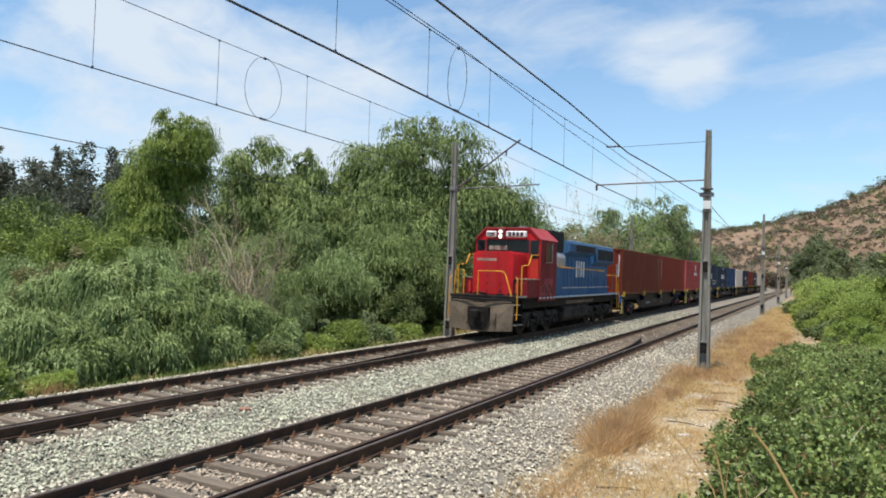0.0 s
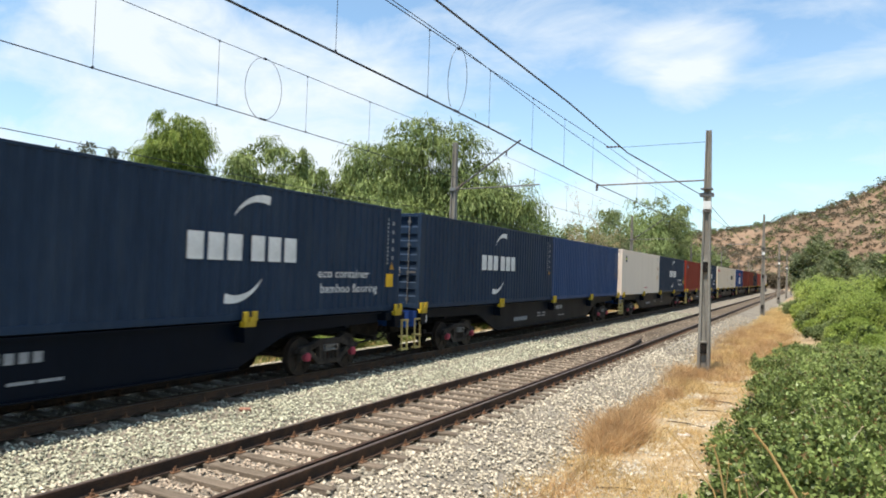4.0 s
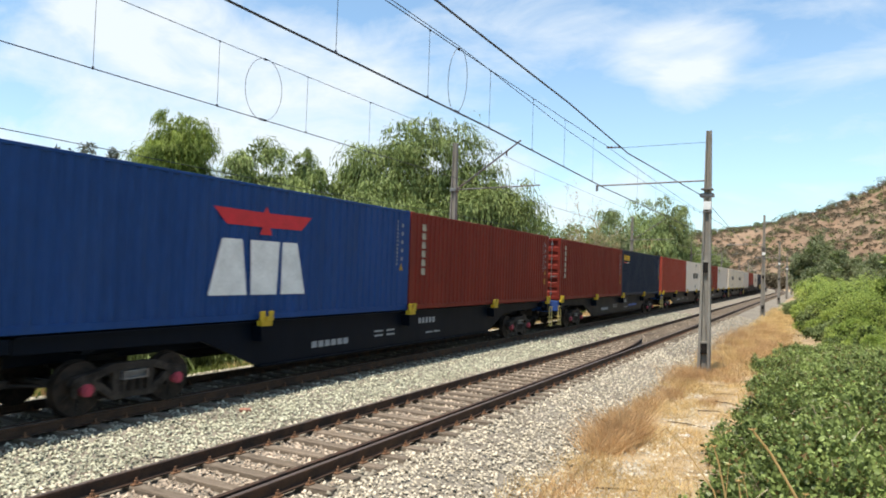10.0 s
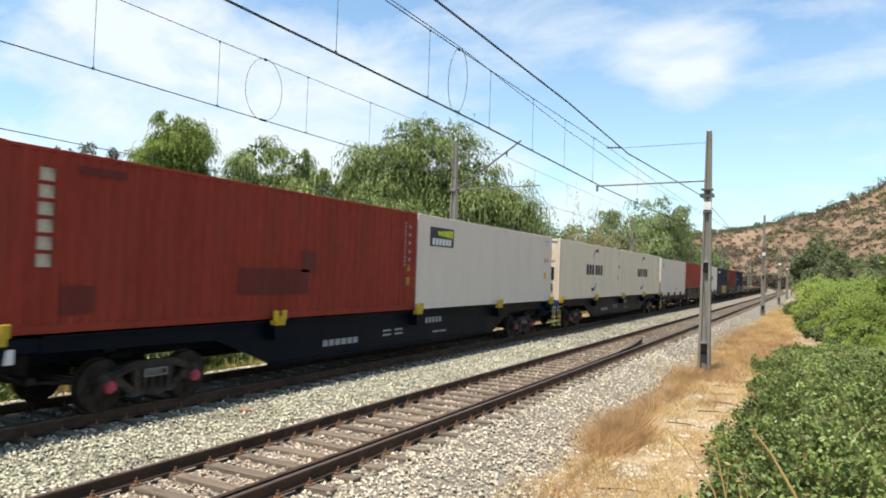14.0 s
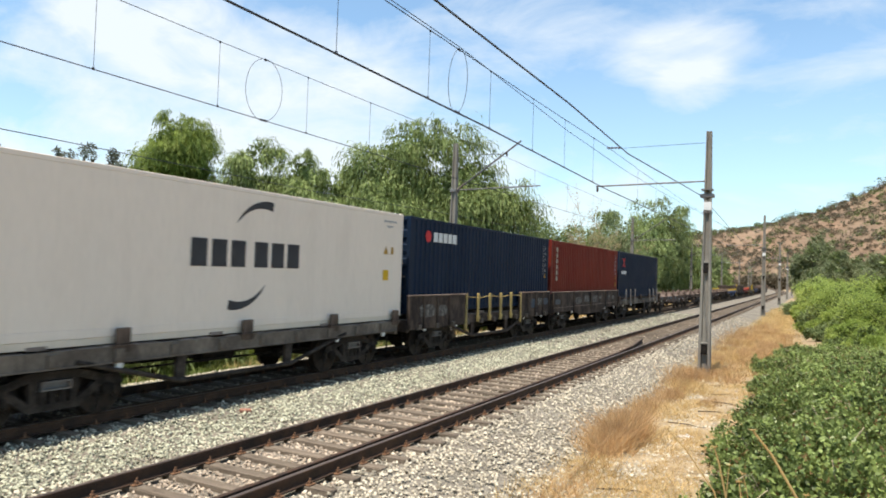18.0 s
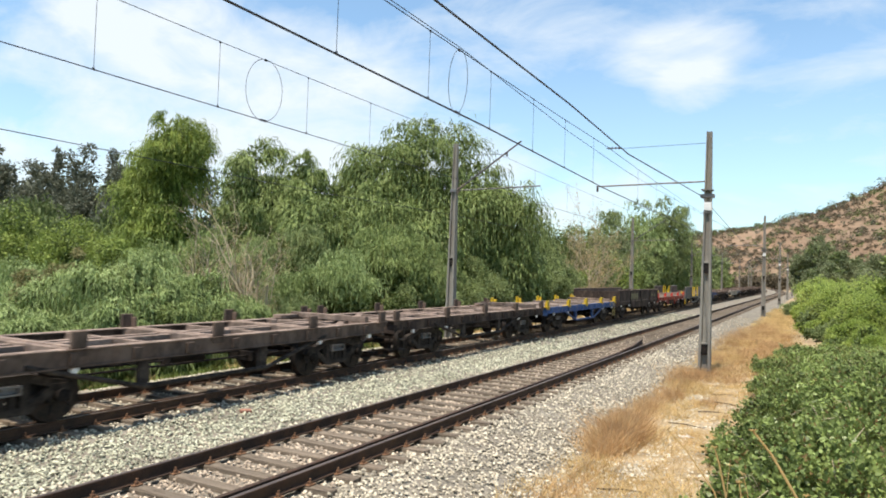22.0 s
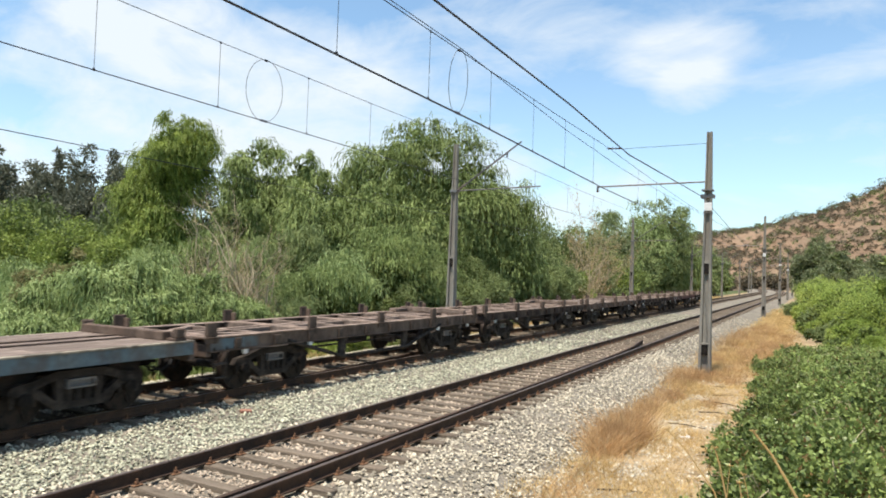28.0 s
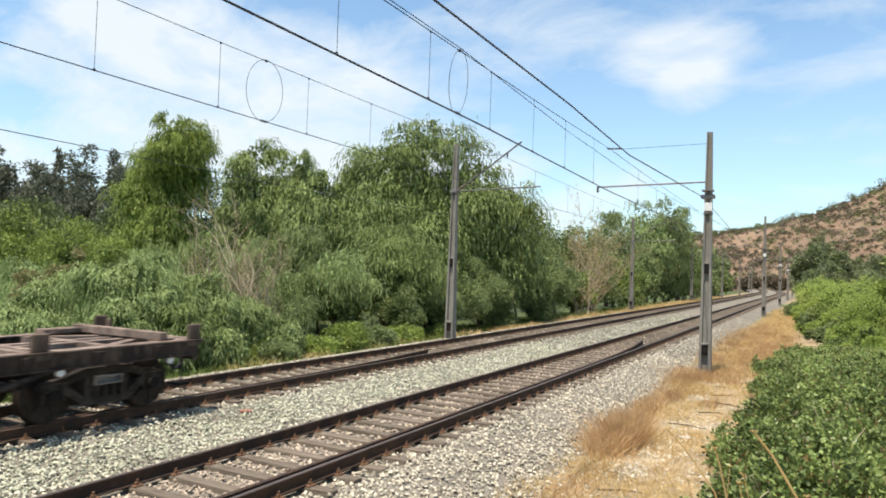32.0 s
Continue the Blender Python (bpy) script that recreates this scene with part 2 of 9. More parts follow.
MAT = {
    "earth": surface("dry_earth", (0.345, 0.245, 0.135), (0.23, 0.165, 0.088), 0.95, 0, 1.6, 14, 0.8, 0.35, (0.43, 0.34, 0.21), 0.6, distance=0.03),
    # base colour darkened to stand in for shade in gaps between the stones
    "bed": surface("ballast_bed", (0.25, 0.225, 0.178), (0.185, 0.165, 0.13), 0.95, 0, 0.6, 16, 0.7, 1.0, (0.18, 0.14, 0.10), 0.3, distance=0.06),
    "stone": surface("ballast_stone", (0.44, 0.392, 0.295), (0.36, 0.322, 0.246), 0.9, 0, 0.5, 40, 0.25, 0.2, island=0.55),
    "green_stone": surface("greenish_ballast_stone", (0.385, 0.385, 0.285), (0.315, 0.315, 0.228), 0.9, 0, 0.5, 40, 0.25, 0.2, island=0.62),
    "rail": surface("rusty_rail", (0.062, 0.037, 0.024), (0.036, 0.025, 0.019), 0.7, 0.1, 1.5, 45, 0.4, 0.15, (0.11, 0.058, 0.032), 0.45),
    "railtop": surface("worn_rail_head", (0.15, 0.115, 0.095), (0.10, 0.08, 0.07), 0.5, 0.4, 2, 50, 0.3, 0.03),
    "sleeper": surface("weathered_timber", (0.185, 0.145, 0.105), (0.11, 0.085, 0.062), 0.9, 0, 1.6, 26, 0.5, 0.4, (0.24, 0.20, 0.15), 0.4, (1, 6, 3), each=0.25),
    "clip": surface("rust_iron", (0.22, 0.12, 0.065), (0.13, 0.07, 0.042), 0.8, 0.2, 8, 50, 0.4, 0.2),
    "concrete": surface("mast_concrete", (0.272, 0.254, 0.215), (0.195, 0.183, 0.157), 0.9, 0, 1.3, 22, 0.35, 0.25, (0.15, 0.13, 0.105), 0.45, (2, 2, 0.35)),
    "steel": surface("galvanised_steel", (0.23, 0.235, 0.235), (0.16, 0.16, 0.16), 0.5, 0.6, 4, 40, 0.3, 0.05, (0.16, 0.09, 0.05), 0.4),
    "wire": surface("old_copper_wire", (0.07, 0.073, 0.082), (0.048, 0.05, 0.056), 0.5, 0.5, 3, 30, 0.2, 0),
    "white_band": surface("white_enamel", (0.75, 0.75, 0.73), (0.65, 0.65, 0.62), 0.4, 0, 3, 25, 0.2, 0.05),
    "porcelain": surface("brown_porcelain", (0.10, 0.05, 0.035), (0.07, 0.035, 0.03), 0.2, 0, 6, 30, 0.1, 0),
    "iron": surface("dark_greasy_iron", (0.008, 0.007, 0.0064), (0.016, 0.0135, 0.012), 0.7, 0.0, 3, 30, 0.4, 0.2, (0.045, 0.034, 0.025), 0.4, spec=0.12),
    "wheel": surface("wheel_steel", (0.013, 0.0115, 0.0105), (0.028, 0.024, 0.021), 0.55, 0.3, 3, 30, 0.4, 0.1, (0.09, 0.058, 0.04), 0.3, spec=0.15),
    "tread": surface("polished_tread", (0.42, 0.41, 0.40), (0.33, 0.32, 0.31), 0.3, 0.95, 3, 30, 0.2, 0),
    "casting": surface("dusty_cast_steel", (0.034, 0.027, 0.022), (0.016, 0.013, 0.011), 0.85, 0, 2, 25, 0.4, 0.25, (0.11, 0.088, 0.07), 0.4, spec=0.15),
    "sky_blue": paint("pale_blue_emblem", (0.16, 0.36, 0.56)),
    "patch_red": paint("dark_red_touch_up", (0.115, 0.022, 0.018), amount=0.2),
    "pink": paint("pinkish_red_cap", (0.42, 0.06, 0.09)),
    "faded_pink": paint("faded_pink_paint", (0.30, 0.10, 0.11)),
    "yellow": paint("safety_yellow", (0.62, 0.42, 0.03), amount=0.35),
    "olive_mark": surface("weathered_olive_paint", (0.26, 0.24, 0.125), (0.17, 0.15, 0.085), 0.9, 0, 3, 30, 0.5, 0.1, (0.06, 0.05, 0.036), 0.6, patch=(0.45, 0.58)),
    "stake_cream": paint("faded_yellow_stake", (0.52, 0.38, 0.14), amount=0.5),
    "ladder_cream": paint("dusty_cream_yellow", (0.62, 0.47, 0.17), amount=0.35),
    "orange": paint("handrail_orange", (0.72, 0.33, 0.03), amount=0.15),
    "beam_blue": paint("beam_blue", (0.02, 0.085, 0.32)),
    "wagon_navy": paint("wagon_navy", (0.0024, 0.0056, 0.0118), (0.0085, 0.009, 0.011), 0.25, 0.45, spec=0.08),
    "wagon_blue": paint("wagon_blue", (0.030, 0.080, 0.215), (0.09, 0.10, 0.12), 0.5),
    "lock_red": paint("bright_lock_red", (0.55, 0.045, 0.030), (0.2, 0.05, 0.04), 0.3),
    "wagon_tan": surface("dusty_tan_wagon", (0.205, 0.168, 0.130), (0.125, 0.10, 0.078), 0.85, 0, 1.2, 18, 0.45, 0.2, (0.06, 0.048, 0.04), 0.55, (1, 1, 0.5)),
    "chalk": surface("chalky_sprayed_paint", (0.25, 0.235, 0.205), (0.10, 0.088, 0.075), 0.9, 0, 5, 30, 0.5, 0.05, (0.05, 0.042, 0.036), 0.8, patch=(0.42, 0.56)),
    "wagon_red": paint("wagon_red", (0.27, 0.038, 0.030), (0.12, 0.065, 0.05), 0.85),
    "wagon_grey": paint("wagon_grey", (0.145, 0.148, 0.140), (0.075, 0.062, 0.05), 0.6),
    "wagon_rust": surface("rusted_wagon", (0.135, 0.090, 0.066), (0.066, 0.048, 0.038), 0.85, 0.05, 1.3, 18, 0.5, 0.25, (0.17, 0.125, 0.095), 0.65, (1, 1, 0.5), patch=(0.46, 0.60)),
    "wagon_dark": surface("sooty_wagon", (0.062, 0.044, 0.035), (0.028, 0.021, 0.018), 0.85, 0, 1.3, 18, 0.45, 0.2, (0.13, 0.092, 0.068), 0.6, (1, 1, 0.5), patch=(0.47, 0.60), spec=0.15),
    # paler than wagon_rust: sunlight on upper faces is put into this colour
    "top_rust": surface("worn_and_sunlit_rust", (0.30, 0.222, 0.175), (0.19, 0.138, 0.108), 0.9, 0, 1.4, 20, 0.45, 0.25, (0.075, 0.055, 0.043), 0.6),
    "planks": surface("deck_planks", (0.275, 0.215, 0.175), (0.185, 0.142, 0.115), 0.9, 0, 1.2, 18, 0.45, 0.3, (0.10, 0.075, 0.06), 0.5, (4, 1, 1), each=0.28),
    "flat_cream": surface("chalky_cream_steel", (0.40, 0.35, 0.27), (0.27, 0.225, 0.17), 0.85, 0, 1.1, 12, 0.4, 0.15, (0.085, 0.07, 0.055), 0.75, (1, 1, 0.6), patch=(0.47, 0.58)),
    "blue_patch": paint("faded_blue_patch", (0.045, 0.065, 0.090), amount=0.8),
    "grey_ledge": surface("worn_pale_ledge", (0.50, 0.49, 0.47), (0.36, 0.35, 0.34), 0.6, 0, 2, 25, 0.35, 0.05),
    "white_mark": surface("white_lettering", (0.72, 0.72, 0.70), (0.6, 0.6, 0.58), 0.6, 0, 3, 30, 0.25, 0),
    "grey_mark": surface("dusty_lettering", (0.30, 0.31, 0.32), (0.2, 0.21, 0.22), 0.7, 0, 3, 30, 0.4, 0),
    "dark_mark": surface("charcoal_lettering", (0.035, 0.035, 0.038), (0.05, 0.05, 0.052), 0.6, 0, 3, 30, 0.2, 0),
    "red_mark": surface("red_lettering", (0.55, 0.03, 0.04), (0.45, 0.03, 0.035), 0.5, 0, 3, 30, 0.2, 0),
    "yellow_mark": surface("yellow_sticker", (0.72, 0.42, 0.02), (0.62, 0.36, 0.02), 0.5, 0, 3, 30, 0.2, 0),
    "ochre_mark": surface("dusty_ochre_sticker", (0.40, 0.22, 0.035), (0.30, 0.17, 0.035), 0.6, 0, 3, 30, 0.3, 0),
    "lime_mark": surface("lime_sticker", (0.45, 0.52, 0.04), (0.40, 0.46, 0.04), 0.5, 0, 3, 30, 0.2, 0),
    "rubber": surface("black_rubber", (0.02, 0.02, 0.02), (0.03, 0.03, 0.03), 0.7, 0, 3, 30, 0.2, 0),
    "loco_red": paint("locomotive_red", (0.52, 0.018, 0.022), (0.16, 0.04, 0.03), 0.3, 0.4),
    "loco_maroon": paint("faded_maroon", (0.185, 0.014, 0.018), (0.24, 0.07, 0.06), 0.4, 0.55),
    "dusty_red": paint("dusty_red_roof", (0.40, 0.055, 0.060), (0.30, 0.13, 0.12), 0.5, 0.6),
    "loco_blue": paint("faded_locomotive_blue", (0.030, 0.115, 0.260), (0.070, 0.125, 0.175), 0.75, 0.5, 0.7),
    "loco_roof": paint("blue_grey_roof", (0.10, 0.20, 0.30), (0.07, 0.07, 0.07), 0.5),
    "silver": surface("silver_tank", (0.42, 0.43, 0.44), (0.33, 0.33, 0.33), 0.45, 0.5, 2, 30, 0.25, 0.03, (0.15, 0.12, 0.1), 0.3),
    "grille": surface("radiator_grille", (0.012, 0.012, 0.013), (0.022, 0.022, 0.024), 0.7, 0.2, 5, 60, 0.3, 0.3),
    "glass": surface("dark_window_glass", (0.004, 0.005, 0.006), (0.008, 0.009, 0.010), 0.15, 0, 2, 20, 0.1, 0, spec=0.3),
    "muddy": surface("muddy_steel", (0.175, 0.135, 0.092), (0.085, 0.065, 0.046), 0.9, 0, 1.5, 20, 0.45, 0.2, (0.15, 0.11, 0.07), 0.45),
    "bark": surface("willow_bark", (0.13, 0.095, 0.065), (0.08, 0.06, 0.045), 0.95, 0, 3, 25, 0.5, 0.6, stretch=(1, 1, 0.3)),
    "twig": surface("bleached_twigs", (0.48, 0.40, 0.275), (0.32, 0.255, 0.165), 0.95, 0, 3, 25, 0.4, 0.2),
    "hill": surface("dry_hillside", (0.235, 0.150, 0.092), (0.135, 0.098, 0.066), 0.95, 0, 0.02, 0.16, 0.5, 0.6, (0.25, 0.18, 0.118), 0.6, distance=2.0),
    "willow": leaf("willow_leaves", (0.066, 0.100, 0.024), (0.335, 0.41, 0.145), 0.2),
    "pale": leaf("pale_willow_leaves", (0.100, 0.150, 0.040), (0.43, 0.52, 0.215), 0.28),
    "lime": leaf("fresh_leaves", (0.084, 0.128, 0.023), (0.315, 0.385, 0.088), 0.24),
    # dull leaf tone; as inner foliage it also paints the shade of crown hollows
    "dull": leaf("dull_leaves_and_hollow_shade", (0.055, 0.085, 0.025), (0.18, 0.22, 0.072), 0.2),
    # olive leaves with distance haze mixed into the colour
    "hazy_green": leaf("hazed_olive_leaves", (0.125, 0.150, 0.072), (0.275, 0.305, 0.16), 0.35),
    "half_dry": leaf("half_dry_leaves", (0.125, 0.125, 0.05), (0.33, 0.29, 0.13), 0.3, 0.8),
    # green leaves, paled in colour to imitate haze over the far bank
    "far_green": leaf("hazed_green_leaves", (0.105, 0.145, 0.055), (0.31, 0.365, 0.15), 0.32),
    "olive": leaf("olive_scrub_leaves", (0.09, 0.072, 0.045), (0.185, 0.145, 0.09), 0.2),
    "darkleaf": leaf("dark_conifer_leaves", (0.058, 0.068, 0.044), (0.165, 0.172, 0.118), 0.2),
    "bramble": leaf("bramble_leaves", (0.035, 0.055, 0.014), (0.35, 0.44, 0.135), 0.22, 0.4),
    "grassdry": leaf("dry_grass_blades", (0.49, 0.335, 0.14), (0.70, 0.53, 0.265), 0.5, 0.8),
    "rustgrass": leaf("russet_grass_blades", (0.35, 0.205, 0.095), (0.65, 0.45, 0.235), 0.5, 0.85),
    "hedge": leaf("hedge_leaves", (0.20, 0.28, 0.052), (0.46, 0.54, 0.15), 0.5),
    # grey-green leaves, slightly lightened to suggest haze
    "grey_green": leaf("grey_green_leaves", (0.125, 0.168, 0.062), (0.30, 0.355, 0.142), 0.35),
    "tan_leaf": leaf("dry_tan_leaves", (0.30, 0.225, 0.105), (0.52, 0.42, 0.23), 0.45, 0.85),
    "rusty_stone": surface("rust_stained_stone", (0.40, 0.325, 0.245), (0.30, 0.24, 0.175), 0.9, 0, 0.5, 40, 0.25, 0.2, island=0.5),
    "dead_leaf": leaf("withered_leaves", (0.12, 0.075, 0.030), (0.26, 0.17, 0.07), 0.4, 0.8),
    "faded_red": surface("faded_red_sill", (0.115, 0.042, 0.036), (0.050, 0.034, 0.029), 0.85, 0, 0.8, 16, 0.45, 0.2, (0.15, 0.11, 0.09), 0.5, (1, 1, 0.5)),
    "faded_blue": surface("faded_blue_sill", (0.10, 0.155, 0.185), (0.15, 0.16, 0.15), 0.85, 0, 0.9, 14, 0.4, 0.15, (0.10, 0.08, 0.065), 0.7, (1, 1, 0.6), patch=(0.46, 0.6)),
    "grassgreen": leaf("green_grass_blades", (0.075, 0.13, 0.025), (0.19, 0.22, 0.06), 0.3, 0.7),
    "brick": surface("fired_clay", (0.33, 0.165, 0.11), (0.25, 0.125, 0.09), 0.9, 0, 5, 30, 0.3, 0.2),
    "litter": surface("white_litter", (0.72, 0.70, 0.67), (0.6, 0.58, 0.55), 0.6, 0, 5, 30, 0.2, 0.1),
}
CONT = {  # container paints
    "brown": paint("container_brown", (0.165, 0.029, 0.014), (0.12, 0.035, 0.02), 0.35),
    "rust": paint("container_rust_red", (0.255, 0.036, 0.023), (0.15, 0.042, 0.024), 0.45, spec=0.1),
    "maroon": paint("container_maroon", (0.185, 0.026, 0.017), (0.11, 0.03, 0.022), 0.35, spec=0.1),
    "red": paint("container_red", (0.40, 0.050, 0.052), (0.44, 0.17, 0.15), 0.45),
    "coral": paint("container_coral_red", (0.34, 0.055, 0.034), (0.22, 0.06, 0.045), 0.5, spec=0.1),
    "navy": paint("container_navy", (0.0098, 0.0215, 0.0450), (0.022, 0.032, 0.046), 0.35, spec=0.09),
    "slate": paint("container_slate_navy", (0.0185, 0.0365, 0.068), (0.042, 0.058, 0.078), 0.4, spec=0.1),
    "blue": paint("container_blue", (0.020, 0.060, 0.155), (0.03, 0.05, 0.09), 0.35),
    "royal": paint("container_royal_blue", (0.009, 0.050, 0.178), (0.025, 0.05, 0.11), 0.35),
    "white": paint("reefer_white", (0.76, 0.655, 0.55), (0.44, 0.36, 0.28), 0.12, 0.4, 0.97, grain=0.05),
    "cream": paint("reefer_cream", (0.70, 0.595, 0.465), (0.36, 0.28, 0.19), 0.22, 0.4, 0.95, grain=0.06),
    "grey": paint("reefer_grey_white", (0.625, 0.55, 0.475), (0.35, 0.30, 0.25), 0.14, 0.4, 0.97, grain=0.05),
}


def green_bank():
    """The ground turns to dull green turf left of the tracks."""
    t = MAT["earth"].node_tree
    bsdf = t.nodes["Principled BSDF"]
    old = bsdf.inputs["Base Color"].links[0].from_socket
    tc, sep, mr, n, mx = (t.nodes.new(k) for k in ("ShaderNodeTexCoord", "ShaderNodeSeparateXYZ", "ShaderNodeMapRange", "ShaderNodeTexNoise", "ShaderNodeMixRGB"))
    n.inputs["Scale"].default_value, n.inputs["Detail"].default_value = 0.8, 5
    mr.inputs["From Min"].default_value, mr.inputs["From Max"].default_value = -14.5, -16.5
    link(t, tc.outputs["Object"], sep.inputs[0])
    link(t, tc.outputs["Object"], n.inputs["Vector"])
    add = t.nodes.new("ShaderNodeMath")
    add.operation = "MULTIPLY_ADD"
    add.inputs[1].default_value = 3.0
    link(t, n.outputs[0], add.inputs[0])
    link(t, sep.outputs[0], add.inputs[2])
    far, off = t.nodes.new("ShaderNodeMapRange"), t.nodes.new("ShaderNodeMath")   # farther on, a strip of bare earth lies along the line
    far.inputs["From Min"].default_value, far.inputs["From Max"].default_value, far.inputs["To Max"].default_value = 32, 60, -2.6
    off.operation = "SUBTRACT"
    link(t, sep.outputs[1], far.inputs["Value"])
    link(t, add.outputs[0], off.inputs[0])
    link(t, far.outputs[0], off.inputs[1])
    link(t, off.outputs[0], mr.inputs["Value"])
    link(t, mr.outputs[0], mx.inputs[0])
    link(t, old, mx.inputs[1])
    mx.inputs[2].default_value = (0.075, 0.095, 0.032, 1)
    link(t, mx.outputs[0], bsdf.inputs["Base Color"])


green_bank()


# ---- mesh tools ----
class Shape:
    """Collects vertices and faces of one mesh."""

    def __init__(self):
        self.v, self.f = [], []

    def add(self, verts, faces):
        n = len(self.v)
        self.v += [tuple(p) for p in verts]
        self.f += [tuple(i + n for i in q) for q in faces]
        return self

    def box(self, x0, x1, y0, y1, z0, z1, b=0.0):
        x0, x1, y0, y1, z0, z1 = min(x0, x1), max(x0, x1), min(y0, y1), max(y0, y1), min(z0, z1), max(z0, z1)
        if b <= 0:
            v = [(x, y, z) for z in (z0, z1) for y in (y0, y1) for x in (x0, x1)]
            return self.add(v, [(0, 2, 3, 1), (4, 5, 7, 6), (0, 1, 5, 4), (2, 6, 7, 3), (0, 4, 6, 2), (1, 3, 7, 5)])
        b = min(b, (x1 - x0) / 2.2, (y1 - y0) / 2.2, (z1 - z0) / 2.2)
        bm = bmesh.new()
        bmesh.ops.create_cube(bm, size=1)
        for q in bm.verts:
            q.co = Vector((x0 + (q.co.x + 0.5) * (x1 - x0), y0 + (q.co.y + 0.5) * (y1 - y0), z0 + (q.co.z + 0.5) * (z1 - z0)))
        bmesh.ops.bevel(bm, geom=bm.edges[:], offset=b, segments=1, affect="EDGES")
        bm.verts.index_update()
        self.add([q.co for q in bm.verts], [[q.index for q in f.verts] for f in bm.faces])
        bm.free()
        return self

    def cyl(self, p0, p1, r, n=12, r2=None, caps=True):
        p0, p1 = Vector(p0), Vector(p1)
        r2 = r if r2 is None else r2
        d = (p1 - p0).normalized()
        a = d.orthogonal().normalized()
        c = d.cross(a)
        ring = [(math.cos(2 * math.pi * i / n), math.sin(2 * math.pi * i / n)) for i in range(n)]
        v = [p0 + (a * u + c * w) * r for u, w in ring] + [p1 + (a * u + c * w) * r2 for u, w in ring]
        f = [(i, (i + 1) % n, n + (i + 1) % n, n + i) for i in range(n)]
        if caps:
            f += [tuple(reversed(range(n))), tuple(range(n, 2 * n))]
        return self.add(v, f)

    def tube(self, pts, r, n=6, taper=None):
        pts = [Vector(p) for p in pts]
        v, f = [], []
        a = None
        for i, p in enumerate(pts):
            d = (pts[min(i + 1, len(pts) - 1)] - pts[max(i - 1, 0)]).normalized()
            a = d.orthogonal().normalized() if a is None else (a - d * a.dot(d)).normalized()
            c = d.cross(a)
            rr = r if taper is None else r + (taper - r) * i / (len(pts) - 1)
            v += [p + (a * math.cos(2 * math.pi * k / n) + c * math.sin(2 * math.pi * k / n)) * rr for k in range(n)]
        for i in range(len(pts) - 1):
            f += [(i * n + k, i * n + (k + 1) % n, (i + 1) * n + (k + 1) % n, (i + 1) * n + k) for k in range(n)]
        f += [tuple(reversed(range(n))), tuple(range((len(pts) - 1) * n, len(pts) * n))]
        return self.add(v, f)

    def prism(self, poly, axis, a, b):
        """A polygon of (u, v) drawn out along an axis: x: (y, z), y: (x, z), z: (x, y)."""
        put = {"x": lambda u, w, s: (s, u, w), "y": lambda u, w, s: (u, s, w), "z": lambda u, w, s: (u, w, s)}[axis]
        n = len(poly)
        v = [put(u, w, a) for u, w in poly] + [put(u, w, b) for u, w in poly]
        f = [(i, (i + 1) % n, n + (i + 1) % n, n + i) for i in range(n)] + [tuple(reversed(range(n))), tuple(range(n, 2 * n))]
        return self.add(v, f)

    def mesh(self, name, material, smooth=True):
        me = bpy.data.meshes.new(name)
        me.from_pydata(self.v, [], self.f)
        bm = bmesh.new()
        bm.from_mesh(me)
        bmesh.ops.recalc_face_normals(bm, faces=bm.faces[:])
        bm.to_mesh(me)
        bm.free()
        me.materials.append(material)
        if smooth:
            me.shade_smooth()
            me.set_sharp_from_angle(angle=radians(32))
        return me


def part(name, shape, material, parent, label="", at=(0, 0, 0)):
    """One mesh object under a thing or under a part."""
    me = shape if isinstance(shape, bpy.types.Mesh) else shape.mesh(name, material)
    ob = new(name, me)
    ob.parent = parent
    ob.location = at
    if label:
        ob["label"] = label
    return ob


def thing(name, label, category, group="", kind="", at=(0, 0, 0)):
    ob = new(name)
    ob.empty_display_size = 0.3
    ob.location = at
    return tagged(ob, label, category, group, kind)


def solid(name, shape, material, label, category="", group="", kind="", at=(0, 0, 0)):
    me = shape if isinstance(shape, bpy.types.Mesh) else shape.mesh(name, material)
    ob = new(name, me)
    ob.location = at
    return tagged(ob, label, category, group, kind)


def numpy_mesh(name, verts, faces, material):
    """A mesh of equal quads or triangles from arrays."""
    me = bpy.data.meshes.new(name)
    n, k = faces.shape
    me.vertices.add(len(verts))
    me.vertices.foreach_set("co", verts.astype(np.float32).ravel())
    me.loops.add(n * k)
    me.loops.foreach_set("vertex_index", faces.astype(np.int32).ravel())
    me.polygons.add(n)
    me.polygons.foreach_set("loop_start", np.arange(0, n * k, k, dtype=np.int32))
    me.update(calc_edges=True)
    me.materials.append(material)
    return me


KEEP = {}


def kept(key, make):
    """Alike parts share one mesh."""
    if key not in KEEP:
        KEEP[key] = make()
    return KEEP[key]


def lettering(text, size, material, name="lettering"):
    """Flat mesh of words in the built-in font, in the xy plane."""
    cu = bpy.data.curves.new(name, "FONT")
    cu.body, cu.size, cu.extrude, cu.resolution_u = text, size, 0.002, 2
    ob = bpy.data.objects.new(name, cu)
    me = bpy.data.meshes.new_from_object(ob)
    bpy.data.objects.remove(ob)
    me.materials.clear()
    me.materials.append(material)
    return me


# ---- ground ----
def smooth_step(a, b, x):
    t = min(max((x - a) / (b - a), 0), 1)
    return t * t * (3 - 2 * t)


